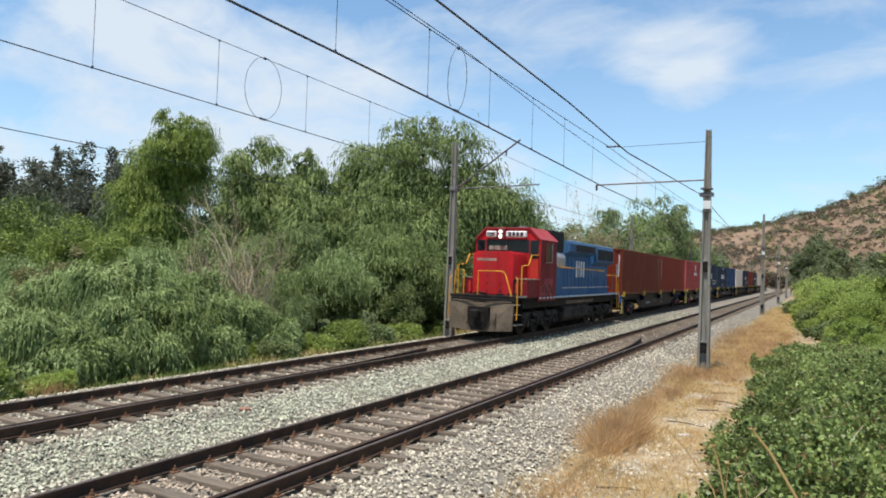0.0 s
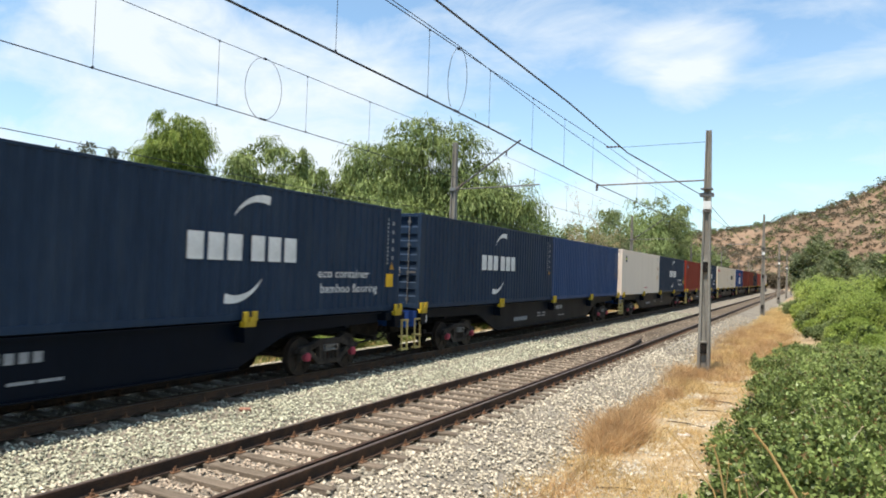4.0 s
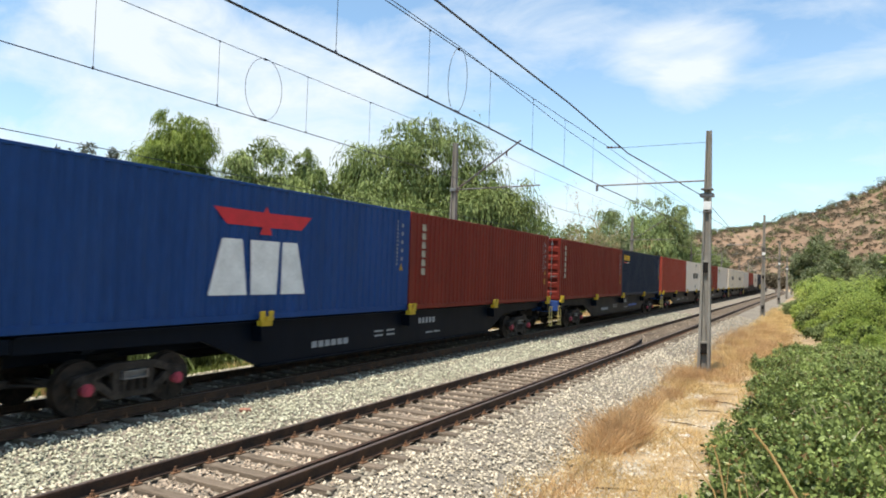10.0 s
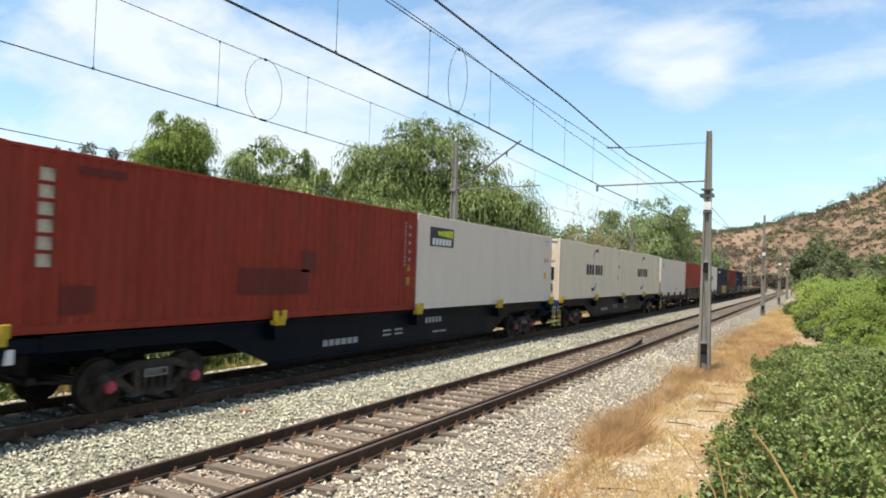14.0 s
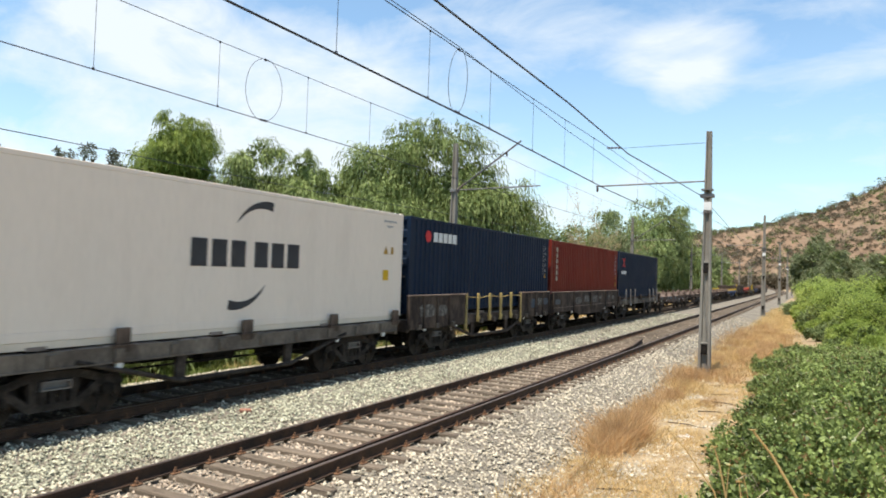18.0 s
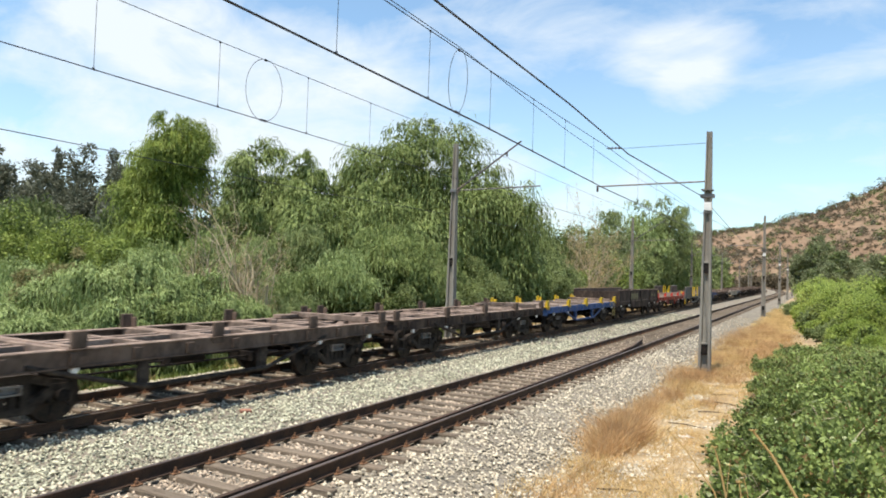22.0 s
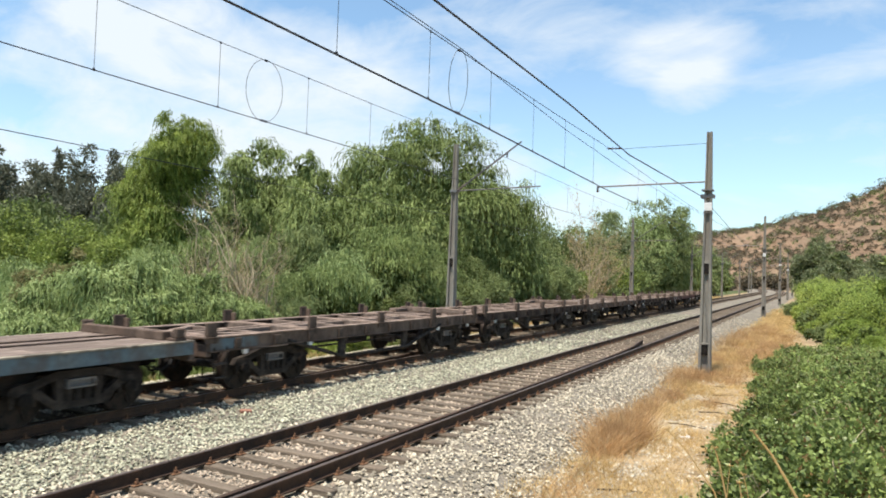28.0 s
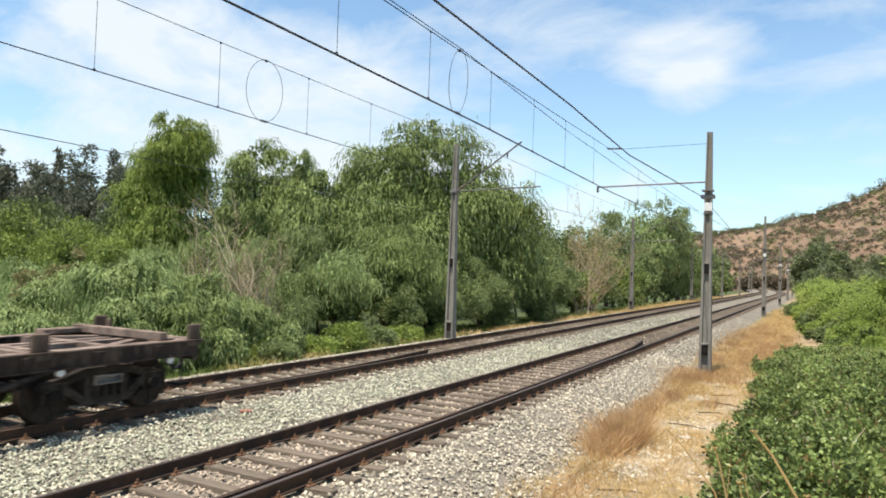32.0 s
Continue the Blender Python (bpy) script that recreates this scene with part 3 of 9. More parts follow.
def ground_height(x, y):
    z = -0.52
    z -= 0.9 * smooth_step(-15, -24, x)
    z += 0.35 * smooth_step(-2.2, 0.5, x) * smooth_step(70, 20, y)
    z += 1.2 * smooth_step(8, 2, math.hypot(x * 0.8, y)) * smooth_step(-2.6, -0.9, x)
    z += 0.05 * noise.noise((x * 0.3, y * 0.3, 0)) + 0.03 * noise.noise((x * 1.1, y * 1.1, 4))
    return z


def axis_steps(near, lo, hi, step, grow=1.25):
    out, s = [near], step
    while out[-1] < hi:
        s = s * grow if out[-1] > near + 60 else s
        out.append(out[-1] + s)
    s = step
    while out[0] > lo:
        s = s * grow if out[0] < near - 45 else s
        out.insert(0, out[0] - s)
    return out


def build_ground():
    xs, ys = axis_steps(-8, -1500, 1500, 0.8), axis_steps(20, -1500, 2500, 0.9)
    v = np.array([(x, y, ground_height(x, y)) for y in ys for x in xs])
    nx = len(xs)
    i = np.arange((len(ys) - 1) * nx).reshape(-1, nx)[:, :-1].ravel()
    me = numpy_mesh("ground", v, np.stack([i, i + 1, i + 1 + nx, i + nx], 1), MAT["earth"])
    me.shade_smooth()
    tagged(new("ground", me), "dry earth with sparse grass beside the railway", "ground", kind="structure")


build_ground()

# hillside behind the end of the tracks
CREST = [(-420, 20), (-200, 26), (-90, 33), (-50, 37), (-32, 40), (-12, 46), (5, 51), (21, 57), (42, 68), (110, 92), (260, 120), (600, 150)]


def hill_height(x, y):
    crest = float(np.interp(x, [c[0] for c in CREST], [c[1] for c in CREST])) - 2.0
    up = smooth_step(330, 520, y) if y < 520 else 1 - 0.25 * smooth_step(520, 900, y)
    rough = 0.06 * crest * noise.fractal((x * 0.02, y * 0.02, 1), 0.8, 2.0, 4) * min(up * 3, 1)
    return -2 + (crest + 2) * (0.25 * smooth_step(330, 390, y) + 0.75 * up if y < 520 else up) + (rough if y < 515 else 0)


def build_hill():
    xs, ys = np.arange(-420, 601, 8.0), np.arange(330, 901, 8.0)
    v = np.array([(x, y, hill_height(x, y)) for y in ys for x in xs])
    nx = len(xs)
    i = np.arange((len(ys) - 1) * nx).reshape(-1, nx)[:, :-1].ravel()
    me = numpy_mesh("hillside", v, np.stack([i, i + 1, i + 1 + nx, i + nx], 1), MAT["hill"])
    me.shade_smooth()
    tagged(new("hillside", me), "dry brown hillside dotted with dark scrub", "hill", kind="structure")


build_hill()


# ---- ballast, tracks ----
Y0, Y1 = -40.0, 330.0
CURVE_Y, CURVE_R = 180.0, 1200.0   # beyond CURVE_Y the line bends to the left


def bend(y):
    return -max(0.0, y - CURVE_Y) ** 2 / (2 * CURVE_R)


def bed_height(x):
    return float(np.interp(x, [-16.2, -15.2, -13.6, -9.9, -9.3, -8.4, -4.8, -3.4, -2.6], [-0.66, -0.56, -0.24, -0.24, -0.27, -0.24, -0.24, -0.52, -0.66]))


def build_bed():
    xs = [-16.2, -15.2, -14.2, -13.6, -12.5, -11.6, -10.7, -9.9, -9.3, -8.4, -7.5, -6.5, -5.6, -4.8, -4.0, -3.4, -2.6]
    ys = list(np.arange(Y0, 60, 0.8)) + list(np.arange(60, Y1 + 1, 6.0))
    v = np.array([(x + bend(y), y, bed_height(x) + 0.025 * noise.noise((x, y, 2))) for y in ys for x in xs])
    nx = len(xs)
    i = np.arange((len(ys) - 1) * nx).reshape(-1, nx)[:, :-1].ravel()
    me = numpy_mesh("ballast", v, np.stack([i, i + 1, i + 1 + nx, i + nx], 1), MAT["bed"])
    tagged(new("ballast", me), "crushed stone ballast under the tracks, darkened for the shade between stones", "ballast", kind="structure")


build_bed()


def stones(name, count, ylo, yhi, size, seed):
    """Loose angular stones on the bed, denser near the camera."""
    rng = np.random.default_rng(seed)
    y = ylo + (yhi - ylo) * rng.random(count) ** 1.5
    x = rng.uniform(-15.2, -3.2, count)
    dn = np.abs(x - XN)
    df = np.abs(x - XF)
    in_sleeper = (np.minimum(dn, df) < 1.28) & (np.abs(((y + 0.3) % 0.6) - 0.3) < 0.13)
    on_rail = (np.abs(dn - GAUGE) < 0.10) | (np.abs(df - GAUGE) < 0.10)
    thinned_for_shade = (df < 0.8) & (rng.random(count) < 0.55)   # fewer, dirtier stones between the far rails; the dark bed shown imitates the train's shade
    ok = ~(in_sleeper | on_rail | thinned_for_shade)
    x, y = x[ok], y[ok]
    n = len(x)
    z = np.interp(x, [-15.2, -13.6, -9.9, -9.3, -8.4, -4.8, -3.4, -2.6], [-0.56, -0.24, -0.24, -0.27, -0.24, -0.24, -0.52, -0.66])
    z = z + rng.uniform(-0.012, 0.045, n)
    base = np.array([(1, 0, 0), (0, 1, 0), (-1, 0, 0), (0, -1, 0), (0.2, 0.1, 1), (-0.1, 0, -0.8)], float)
    tri = np.array([(0, 1, 4), (1, 2, 4), (2, 3, 4), (3, 0, 4), (1, 0, 5), (2, 1, 5), (3, 2, 5), (0, 3, 5)])[:6 if size < 0.04 else 8]   # the undersides lie in the bed
    v = base[None] + rng.normal(0, 0.28, (n, 6, 3))
    s = size * rng.uniform(0.6, 1.35, n)
    a = rng.uniform(0, 6.28, n)
    c, q = np.cos(a)[:, None], np.sin(a)[:, None]
    vx, vy = v[:, :, 0] * c - v[:, :, 1] * q, v[:, :, 0] * q + v[:, :, 1] * c
    v = np.stack([vx, vy, v[:, :, 2] * 0.75], 2) * s[:, None, None] + np.stack([x, y, z], 1)[:, None]
    stained = np.abs(x - XN + rng.normal(0, 0.12, n)) < 1.0
    green = ~stained & (np.abs(x + 9.15 + rng.normal(0, 0.25, n)) < 1.0)
    for mask, tone, called, label in ((green, "green_stone", "greenish_stones", "grey-green ballast stones lying between the tracks"), (~stained & ~green, "stone", name, "pale angular ballast stones lying loose beside the rails"), (stained, "rusty_stone", "stained_stones", "rust-stained ballast stones between the rails")):
        m = int(mask.sum())
        f = (tri[None] + (np.arange(m) * 6)[:, None, None]).reshape(-1, 3)
        tagged(new(called, numpy_mesh(called, v[mask].reshape(-1, 3), f, MAT[tone])), label, "stones", kind="stuff")


stones("ballast_stones", 84000, 3.5, 27, 0.028, 3)
stones("ballast_stones", 14000, 26, 60, 0.042, 4)

RAIL = [(-0.065, -0.165), (0.065, -0.165), (0.065, -0.15), (0.012, -0.135), (0.012, -0.045), (0.035, -0.035), (0.035, -0.004), (0.03, 0), (-0.03, 0),
        (-0.035, -0.004), (-0.035, -0.035), (-0.012, -0.045), (-0.012, -0.135), (-0.065, -0.15)]


LINE = [Y0] + list(range(int(CURVE_Y), int(Y1) + 1, 10))


def sweep(path, profile):
    """A profile of (across, up) drawn along a path of (x, y), bent with the line."""
    g, n = Shape(), len(profile)
    for x, y in path:
        g.v += [(x + bend(y) + u, y, w - 0.003 * (n > 6)) for u, w in profile]
    for k in range(len(path) - 1):
        g.f += [(k * n + i, k * n + (i + 1) % n, (k + 1) * n + (i + 1) % n, (k + 1) * n + i) for i in range(n)]
    g.f += [tuple(range(n)), tuple(range(len(path) * n - 1, (len(path) - 1) * n - 1, -1))]
    return g


def build_track(name, xc, label, guard):
    track = thing(name, label, "railway track", "railway tracks", "structure", (xc, 0, 0))
    for side in (-1, 1):
        x = side * GAUGE
        part("rail", sweep([(x, y) for y in LINE], RAIL), MAT["rail"], track)
        part("running_surface", sweep([(x, y) for y in LINE], [(-0.027, -0.0025), (0.027, -0.0025), (0.027, 0.0015), (-0.027, 0.0015)]), MAT["railtop"], track, "worn bright strip on the rail head")
    # spare rail laid against the inside of the rail, bent inwards at its end
    yend, bend = guard
    pts = [(GAUGE - 0.15, Y0), (GAUGE - 0.15, yend - 9), (GAUGE - 0.19, yend - 6), (GAUGE - 0.32, yend - 3), (GAUGE - bend, yend)]
    g = sweep(pts, RAIL)
    part("guard_rail", g, MAT["rail"], track, "dark guard rail ending in a bent tip")
    return track


near_track = build_track("railway_track", XN, "broad-gauge track of rusty rails on timber sleepers", (30.4, 0.62))
far_track = build_track("railway_track", XF, "broad-gauge track that the freight train runs on", (20.6, 0.62))


def sleeper_mesh(k):
    rng = random.Random(k)
    s = Shape().box(-1.32, 1.32, -0.10, 0.10, -0.36, -0.175, 0.012)
    s.v = [(x + rng.uniform(-0.012, 0.012), y + rng.uniform(-0.008, 0.008), z + rng.uniform(-0.006, 0.004)) for x, y, z in s.v]
    return s.mesh("sleeper", MAT["sleeper"], False)


def clip_mesh():
    s = Shape().box(-0.13, 0.13, -0.07, 0.07, -0.168, -0.156, 0.003)
    for u in (-1, 1):
        s.box(u * 0.06, u * 0.11, -0.022, 0.022, -0.156, -0.118, 0.006)
        s.cyl((u * 0.088, 0, -0.12), (u * 0.088, 0, -0.085), 0.016, 6)
    return s.mesh("rail_fastening", MAT["clip"], False)


def lay_sleepers(track, lo, hi, with_clips):
    meshes = [kept(("sleeper", k), lambda k=k: sleeper_mesh(k)) for k in range(4)]
    rng = random.Random(5)
    for i in range(int(lo / 0.6), int(hi / 0.6)):
        ob = part("sleeper", meshes[i % 4], None, track, at=(rng.uniform(-0.04, 0.04), i * 0.6, 0))
        ob.rotation_euler = (0, 0, rng.uniform(-0.012, 0.012))
        if i * 0.6 < with_clips:
            for side in (-1, 1):
                part("rail_fastening", kept("clip", clip_mesh), None, track, at=(side * GAUGE, i * 0.6, 0))
    rest = Shape()
    for i in range(int(hi / 0.6), int(Y1 / 0.6)):
        rest.box(-1.32 + bend(i * 0.6), 1.32 + bend(i * 0.6), i * 0.6 - 0.115, i * 0.6 + 0.115, -0.36, -0.168)
    tagged(part("far_sleepers", rest, MAT["sleeper"], track), kind="stuff")


# ---- masts and overhead line ----
def mast_shape(height, w0, w1, d0, d1):
    """Tapered concrete post of H section."""
    h = [(-0.5, -0.5), (-0.5, 0.5), (-0.28, 0.5), (-0.20, 0.16), (0.20, 0.16), (0.28, 0.5), (0.5, 0.5), (0.5, -0.5), (0.28, -0.5), (0.20, -0.16), (-0.20, -0.16), (-0.28, -0.5)]
    s, n, steps = Shape(), len(h), 6
    for k in range(steps + 1):
        t = k / steps
        s.v += [(u * (w0 + (w1 - w0) * t), v * (d0 + (d1 - d0) * t), -0.6 + (height + 0.6) * t) for u, v in h]
    for k in range(steps):
        s.f += [(k * n + i, k * n + (i + 1) % n, (k + 1) * n + (i + 1) % n, (k + 1) * n + i) for i in range(n)]
    s.f += [tuple(range(n)), tuple(range((steps + 1) * n - 1, steps * n - 1, -1))]
    return s


def line_insulator(p0, p1, r=0.05, n=4):
    s = Shape().cyl(p0, p1, r * 0.4, 8)
    a, b = Vector(p0), Vector(p1)
    for i in range(n):
        c = a.lerp(b, (i + 0.5) / n)
        d = (b - a).normalized() * 0.018
        s.cyl(c - d, c + d, r, 8, r * 0.55)
    return s


def mast(x, y, base, top, side, detail):
    """side 1: stands right of the tracks and reaches to the left; -1: the other way round."""
    hgt = top - base
    hook = bend(y)
    ob = thing("catenary_mast", "grey concrete catenary mast of H section beside the track", "mast", "catenary masts", at=(x, y, base))
    part("post", kept(("post", round(hgt, 1), side), lambda: mast_shape(hgt, 0.41, 0.17, 0.36, 0.17).mesh("post", MAT["concrete"], False)), None, ob)
    z = lambda v: v - base
    if side > 0:
        part("registration_arm", Shape().tube([(-0.1, 0, z(5.94)), (-0.5, 0, z(5.93)), (XN + hook - x - 0.3, 0, z(5.86))], 0.028, 6), MAT["steel"], ob)
        part("insulator", line_insulator((XN + hook - x - 0.3, 0, z(5.88)), (XN + hook - x - 0.3, 0, z(5.66)), 0.06, 3), MAT["porcelain"], ob)
        part("span_wire", Shape().tube([(-0.06, 0, z(7.24)), (XN + hook - x + 0.5, 0, z(7.2))], 0.009, 4), MAT["wire"], ob)
        part("insulator", line_insulator((XN + hook - x + 0.5, 0, z(7.22)), (XN + hook - x, 0, z(7.24)), 0.05, 4), MAT["porcelain"], ob)
        part("feeder_bracket", Shape().box(-0.24, 0.2, -0.13, 0.13, z(5.38), z(5.5), 0.01).box(-0.2, 0.16, -0.2, 0.2, z(5.62), z(5.66)), MAT["steel"], ob)
        part("number_band", Shape().box(-0.125, 0.125, -0.126, 0.126, z(4.95), z(5.22), 0.005), MAT["white_band"], ob, "white painted band round the mast")
        part("band_strap", Shape().box(-0.14, 0.14, -0.14, 0.14, z(4.86), z(4.90)), MAT["steel"], ob)
    else:
        part("cantilever_strut", Shape().tube([(0.1, 0, z(6.05)), (2.97, 0, z(8.01))], 0.035, 6), MAT["steel"], ob)
        part("registration_arm", Shape().tube([(0.1, 0, z(6.06)), (3.85, 0, z(6.16))], 0.026, 6), MAT["steel"], ob)
        part("tie_rod", Shape().tube([(0.06, 0, z(7.56)), (2.3, 0, z(7.5))], 0.010, 4), MAT["wire"], ob)
        part("insulator", line_insulator((0.12, 0, z(6.08)), (0.5, 0, z(6.34)), 0.06, 4), MAT["porcelain"], ob)
        part("insulator", line_insulator((2.36, 0, z(7.6)), (2.36, 0, z(7.4)), 0.05, 3), MAT["porcelain"], ob)
        part("clamp_band", Shape().box(-0.15, 0.15, -0.15, 0.15, z(5.98), z(6.10), 0.008), MAT["steel"], ob)
    if detail:
        for zz in (0.28, 2.98):
            w = 0.19 - 0.02 * zz
            # no hole is cut: a near-black block paints the opening's shade
            part("opening", Shape().box(-w * 0.62, w * 0.62, -0.17 + zz * 0.012, 0.1, z(zz - 0.14), z(zz + 0.2), 0.01), MAT["iron"], ob, "dark block standing in for the shade of an opening")
            part("opening_lintel", Shape().box(-w * 0.7, w * 0.7, -0.185 + zz * 0.012, 0.1, z(zz + 0.2), z(zz + 0.26), 0.01), MAT["concrete"], ob)
    return ob


for i, (x, y, top) in enumerate([(-3.08, 24.8, 7.62), (-3.70, 68.85, 8.6), (-3.70, 105.6, 8.0), (-3.75, 144, 8.0), (-3.8, 183, 8.0), (-3.8, 222, 8.0), (-3.8, 261, 8.0), (-3.1, -16, 7.7)]):
    mast(x + bend(y), y, -0.35, top, 1, i < 3)
for i, (x, y, top) in enumerate([(-13.46, 26.38, 8.06), (-14.7, 65.5, 8.2), (-15.0, 104.4, 8.0), (-15.1, 144, 8.0), (-15.2, 183, 8.0), (-15.2, 222, 8.0), (-15.2, 261, 8.0), (-13.5, -15, 8.0)]):
    mast(x + bend(y), y, -0.45, top, -1, i < 3)


def wire_run(name, label, pts, r, n=5):
    s = Shape()
    s.tube(pts, r, n)
    return solid(name, s, MAT["wire"], label, "wire", "overhead wires")


def span(knots, x, sag):
    """Points of a wire hung between supports at (y, z)."""
    out = []
    for (ya, za), (yb, zb) in zip(knots[:-1], knots[1:]):
        for k in range(8):
            t = k / 8
            out.append((x + bend(ya + (yb - ya) * t), ya + (yb - ya) * t, za + (zb - za) * t - sag * 4 * t * (1 - t)))
    out.append((x + bend(knots[-1][0]), *knots[-1]))
    return out


CONTACT_F = [(-60, 6.1), (-15, 6.1), (26.4, 6.02), (65.5, 6.0), (104.4, 6.0), (183, 6.0), (261, 6.0)]
CATENARY_F = [(-60, 7.75), (-15, 7.75), (26.4, 7.58), (65.5, 7.6), (104.4, 7.6), (183, 7.6), (261, 7.6)]
CONTACT_N = [(-60, 5.95), (-16, 5.97), (14, 5.92), (24.8, 5.77), (68.8, 5.8), (105.6, 5.8), (183, 5.8), (222, 5.8)]
CATENARY_N = [(-60, 7.7), (-16, 7.65), (24.8, 7.30), (68.8, 7.4), (105.6, 7.4), (183, 7.4), (222, 7.4)]
wire_run("contact_wire", "dark contact wire over the far track", span(CONTACT_F, XF, 0.0), 0.011)
wire_run("messenger_wire", "sagging messenger wire over the far track", span(CATENARY_F, XF, 0.16), 0.008)
wire_run("contact_wire", "dark doubled contact wire over the near track", span(CONTACT_N, XN, 0.0), 0.011)
wire_run("contact_wire", "dark doubled contact wire over the near track", span(CONTACT_N, XN - 0.035, 0.0), 0.009)
wire_run("messenger_wire", "sagging messenger wire over the near track", span(CATENARY_N, XN, 0.2), 0.010)
wire_run("messenger_wire", "second messenger wire over the near track", [(XN, -60, 7.7), (XN, 12.9, 7.3), (XN + 0.02, 20, 6.97), (XN + 0.04, 27, 6.82), (XN, 34, 6.86), (XN, 68, 7.3)], 0.009)
wire_run("feeder_cable", "thick feeder cable along the masts", [(-3.5, -40, 5.6), (-3.55, 6, 5.47), (-3.56, 11, 5.44), (-3.5, 15, 5.26), (-3.3, 24.7, 5.45), (-3.6, 46, 4.9), (-3.9, 68.8, 5.7), (-3.9, 105, 5.7), (-3.9, 144, 5.7), (-4.7, 183, 5.7), (-7.6, 222, 5.7)], 0.014)
wire_run("feeder_cable", "thin feeder cable behind the masts", [(-14.2, -40, 5.3), (-14.2, 8, 5.12), (-14.2, 18, 5.04), (-14.0, 26.4, 5.1), (-15.1, 65, 5.2), (-15.3, 104, 5.3), (-15.3, 144, 5.3), (-16.2, 183, 5.4), (-19, 222, 5.4)], 0.010)


def height_at(pts, y):
    return float(np.interp(y, [p[1] for p in pts], [p[2] for p in pts]))


def dropper(x, y, lo, hi, name="dropper"):
    za, zb = height_at(lo, y), height_at(hi, y)
    s = Shape().tube([(x, y, za), (x, y, zb)], 0.005, 4).box(x - 0.012, x + 0.012, y - 0.02, y + 0.02, za - 0.015, za + 0.035).box(x - 0.012, x + 0.012, y - 0.02, y + 0.02, zb - 0.03, zb + 0.01)
    solid(name, s, MAT["wire"], "thin dropper between contact wire and messenger", "wire", "droppers")


FLO, FHI, NLO, NHI = span(CONTACT_F, XF, 0), span(CATENARY_F, XF, 0.16), span(CONTACT_N, XN, 0), span(CATENARY_N, XN, 0.2)
for y in (4.6, 8.1, 11.1, 14.15, 17.05, 21, 31, 36, 41, 46):
    dropper(XF, y, FLO, FHI)
for y in (5.2, 8.66, 11.6, 14.5, 17.3, 20.0, 23.1, 30, 34, 39, 44):
    dropper(XN, y, NLO, NHI)


def jumper(x, y, lo, hi, wide):
    za, zb = height_at(lo, y), height_at(hi, y)
    zc, r = (za + zb) / 2, (zb - za) / 2
    pts = [(x + 0.05 * math.sin(a), y + wide * math.cos(a), zc + r * math.sin(a)) for a in [2 * math.pi * k / 40 for k in range(41)]]
    s = Shape().tube(pts, 0.0065, 5)
    for yy, zz in ((y - 0.06, za), (y + 0.06, za), (y, zb)):
        s.box(x - 0.02, x + 0.02, yy - 0.04, yy + 0.04, zz - 0.025, zz + 0.025, 0.005)
    solid("jumper_loop", s, MAT["wire"], "oval jumper loop joining contact wire and messenger", "cable", "jumper loops")


jumper(XF, 12.55, FLO, FHI, 0.62)
jumper(XN, 12.85, NLO, NHI, 0.42)


# ---- train: running gear ----
WHEEL_R = 0.45


def wheelset_mesh(r=WHEEL_R):
    s = Shape().cyl((-1.12, 0, 0), (1.12, 0, 0), 0.075, 10)
    for u in (-1, 1):
        s.cyl((u * 0.80, 0, 0), (u * 0.835, 0, 0), r + 0.028, 28)
        s.cyl((u * 0.835, 0, 0), (u * 0.94, 0, 0), r, 28, r - 0.006)
        s.cyl((u * 0.94, 0, 0), (u * 0.975, 0, 0), 0.13, 14, 0.10)
        for k in range(6):   # slight spokes pressed in the web
            a = k * math.pi / 3
            s.cyl((u * 0.942, 0.16 * math.cos(a), 0.16 * math.sin(a)), (u * 0.942, (r - 0.1) * math.cos(a), (r - 0.1) * math.sin(a)), 0.02, 5)
    return s.mesh("wheelset", MAT["wheel"])


def side_frame_mesh():
    """Cast side frame: arched top chord, hanging lower chord, columns, pedestal jaws and a nest of springs."""
    s = Shape()
    s.prism([(-1.20, 0.54), (-1.12, 0.66), (-0.78, 0.72), (-0.42, 0.83), (0.42, 0.83), (0.78, 0.72), (1.12, 0.66), (1.20, 0.54), (0.72, 0.60), (0.40, 0.70), (-0.40, 0.70), (-0.72, 0.60)], "x", -0.07, 0.07)
    s.prism([(-0.80, 0.50), (-0.42, 0.22), (0.42, 0.22), (0.80, 0.50), (0.70, 0.585), (0.36, 0.33), (-0.36, 0.33), (-0.70, 0.585)], "x", -0.06, 0.06)
    for v in (-1, 1):
        s.prism([(v * 0.27, 0.31), (v * 0.39, 0.31), (v * 0.41, 0.72), (v * 0.27, 0.72)], "x", -0.065, 0.065)
        s.box(-0.08, 0.08, v * 0.92 - 0.20, v * 0.92 + 0.20, 0.50, 0.66, 0.02)
        for e in (-0.19, 0.15):
            s.box(-0.06, 0.06, v * 0.92 + e, v * 0.92 + e + 0.05, 0.33, 0.55, 0.01)
    for k in (-0.17, 0.0, 0.17):
        s.cyl((0, k, 0.33), (0, k, 0.55), 0.07, 8)
    return s.mesh("side_frame", MAT["casting"], False)


def spring_cap_mesh():
    """Rectangular end of the bolster in the spring opening."""
    return Shape().box(-0.02, 0.12, -0.25, 0.25, 0.66, 0.69).box(-0.02, 0.12, -0.25, 0.25, 0.54, 0.57).box(-0.02, 0.12, -0.25, -0.22, 0.57, 0.66).box(-0.02, 0.12, 0.22, 0.25, 0.57, 0.66).box(-0.05, 0.05, -0.22, 0.22, 0.57, 0.66).mesh("bolster_end", MAT["steel"], False)


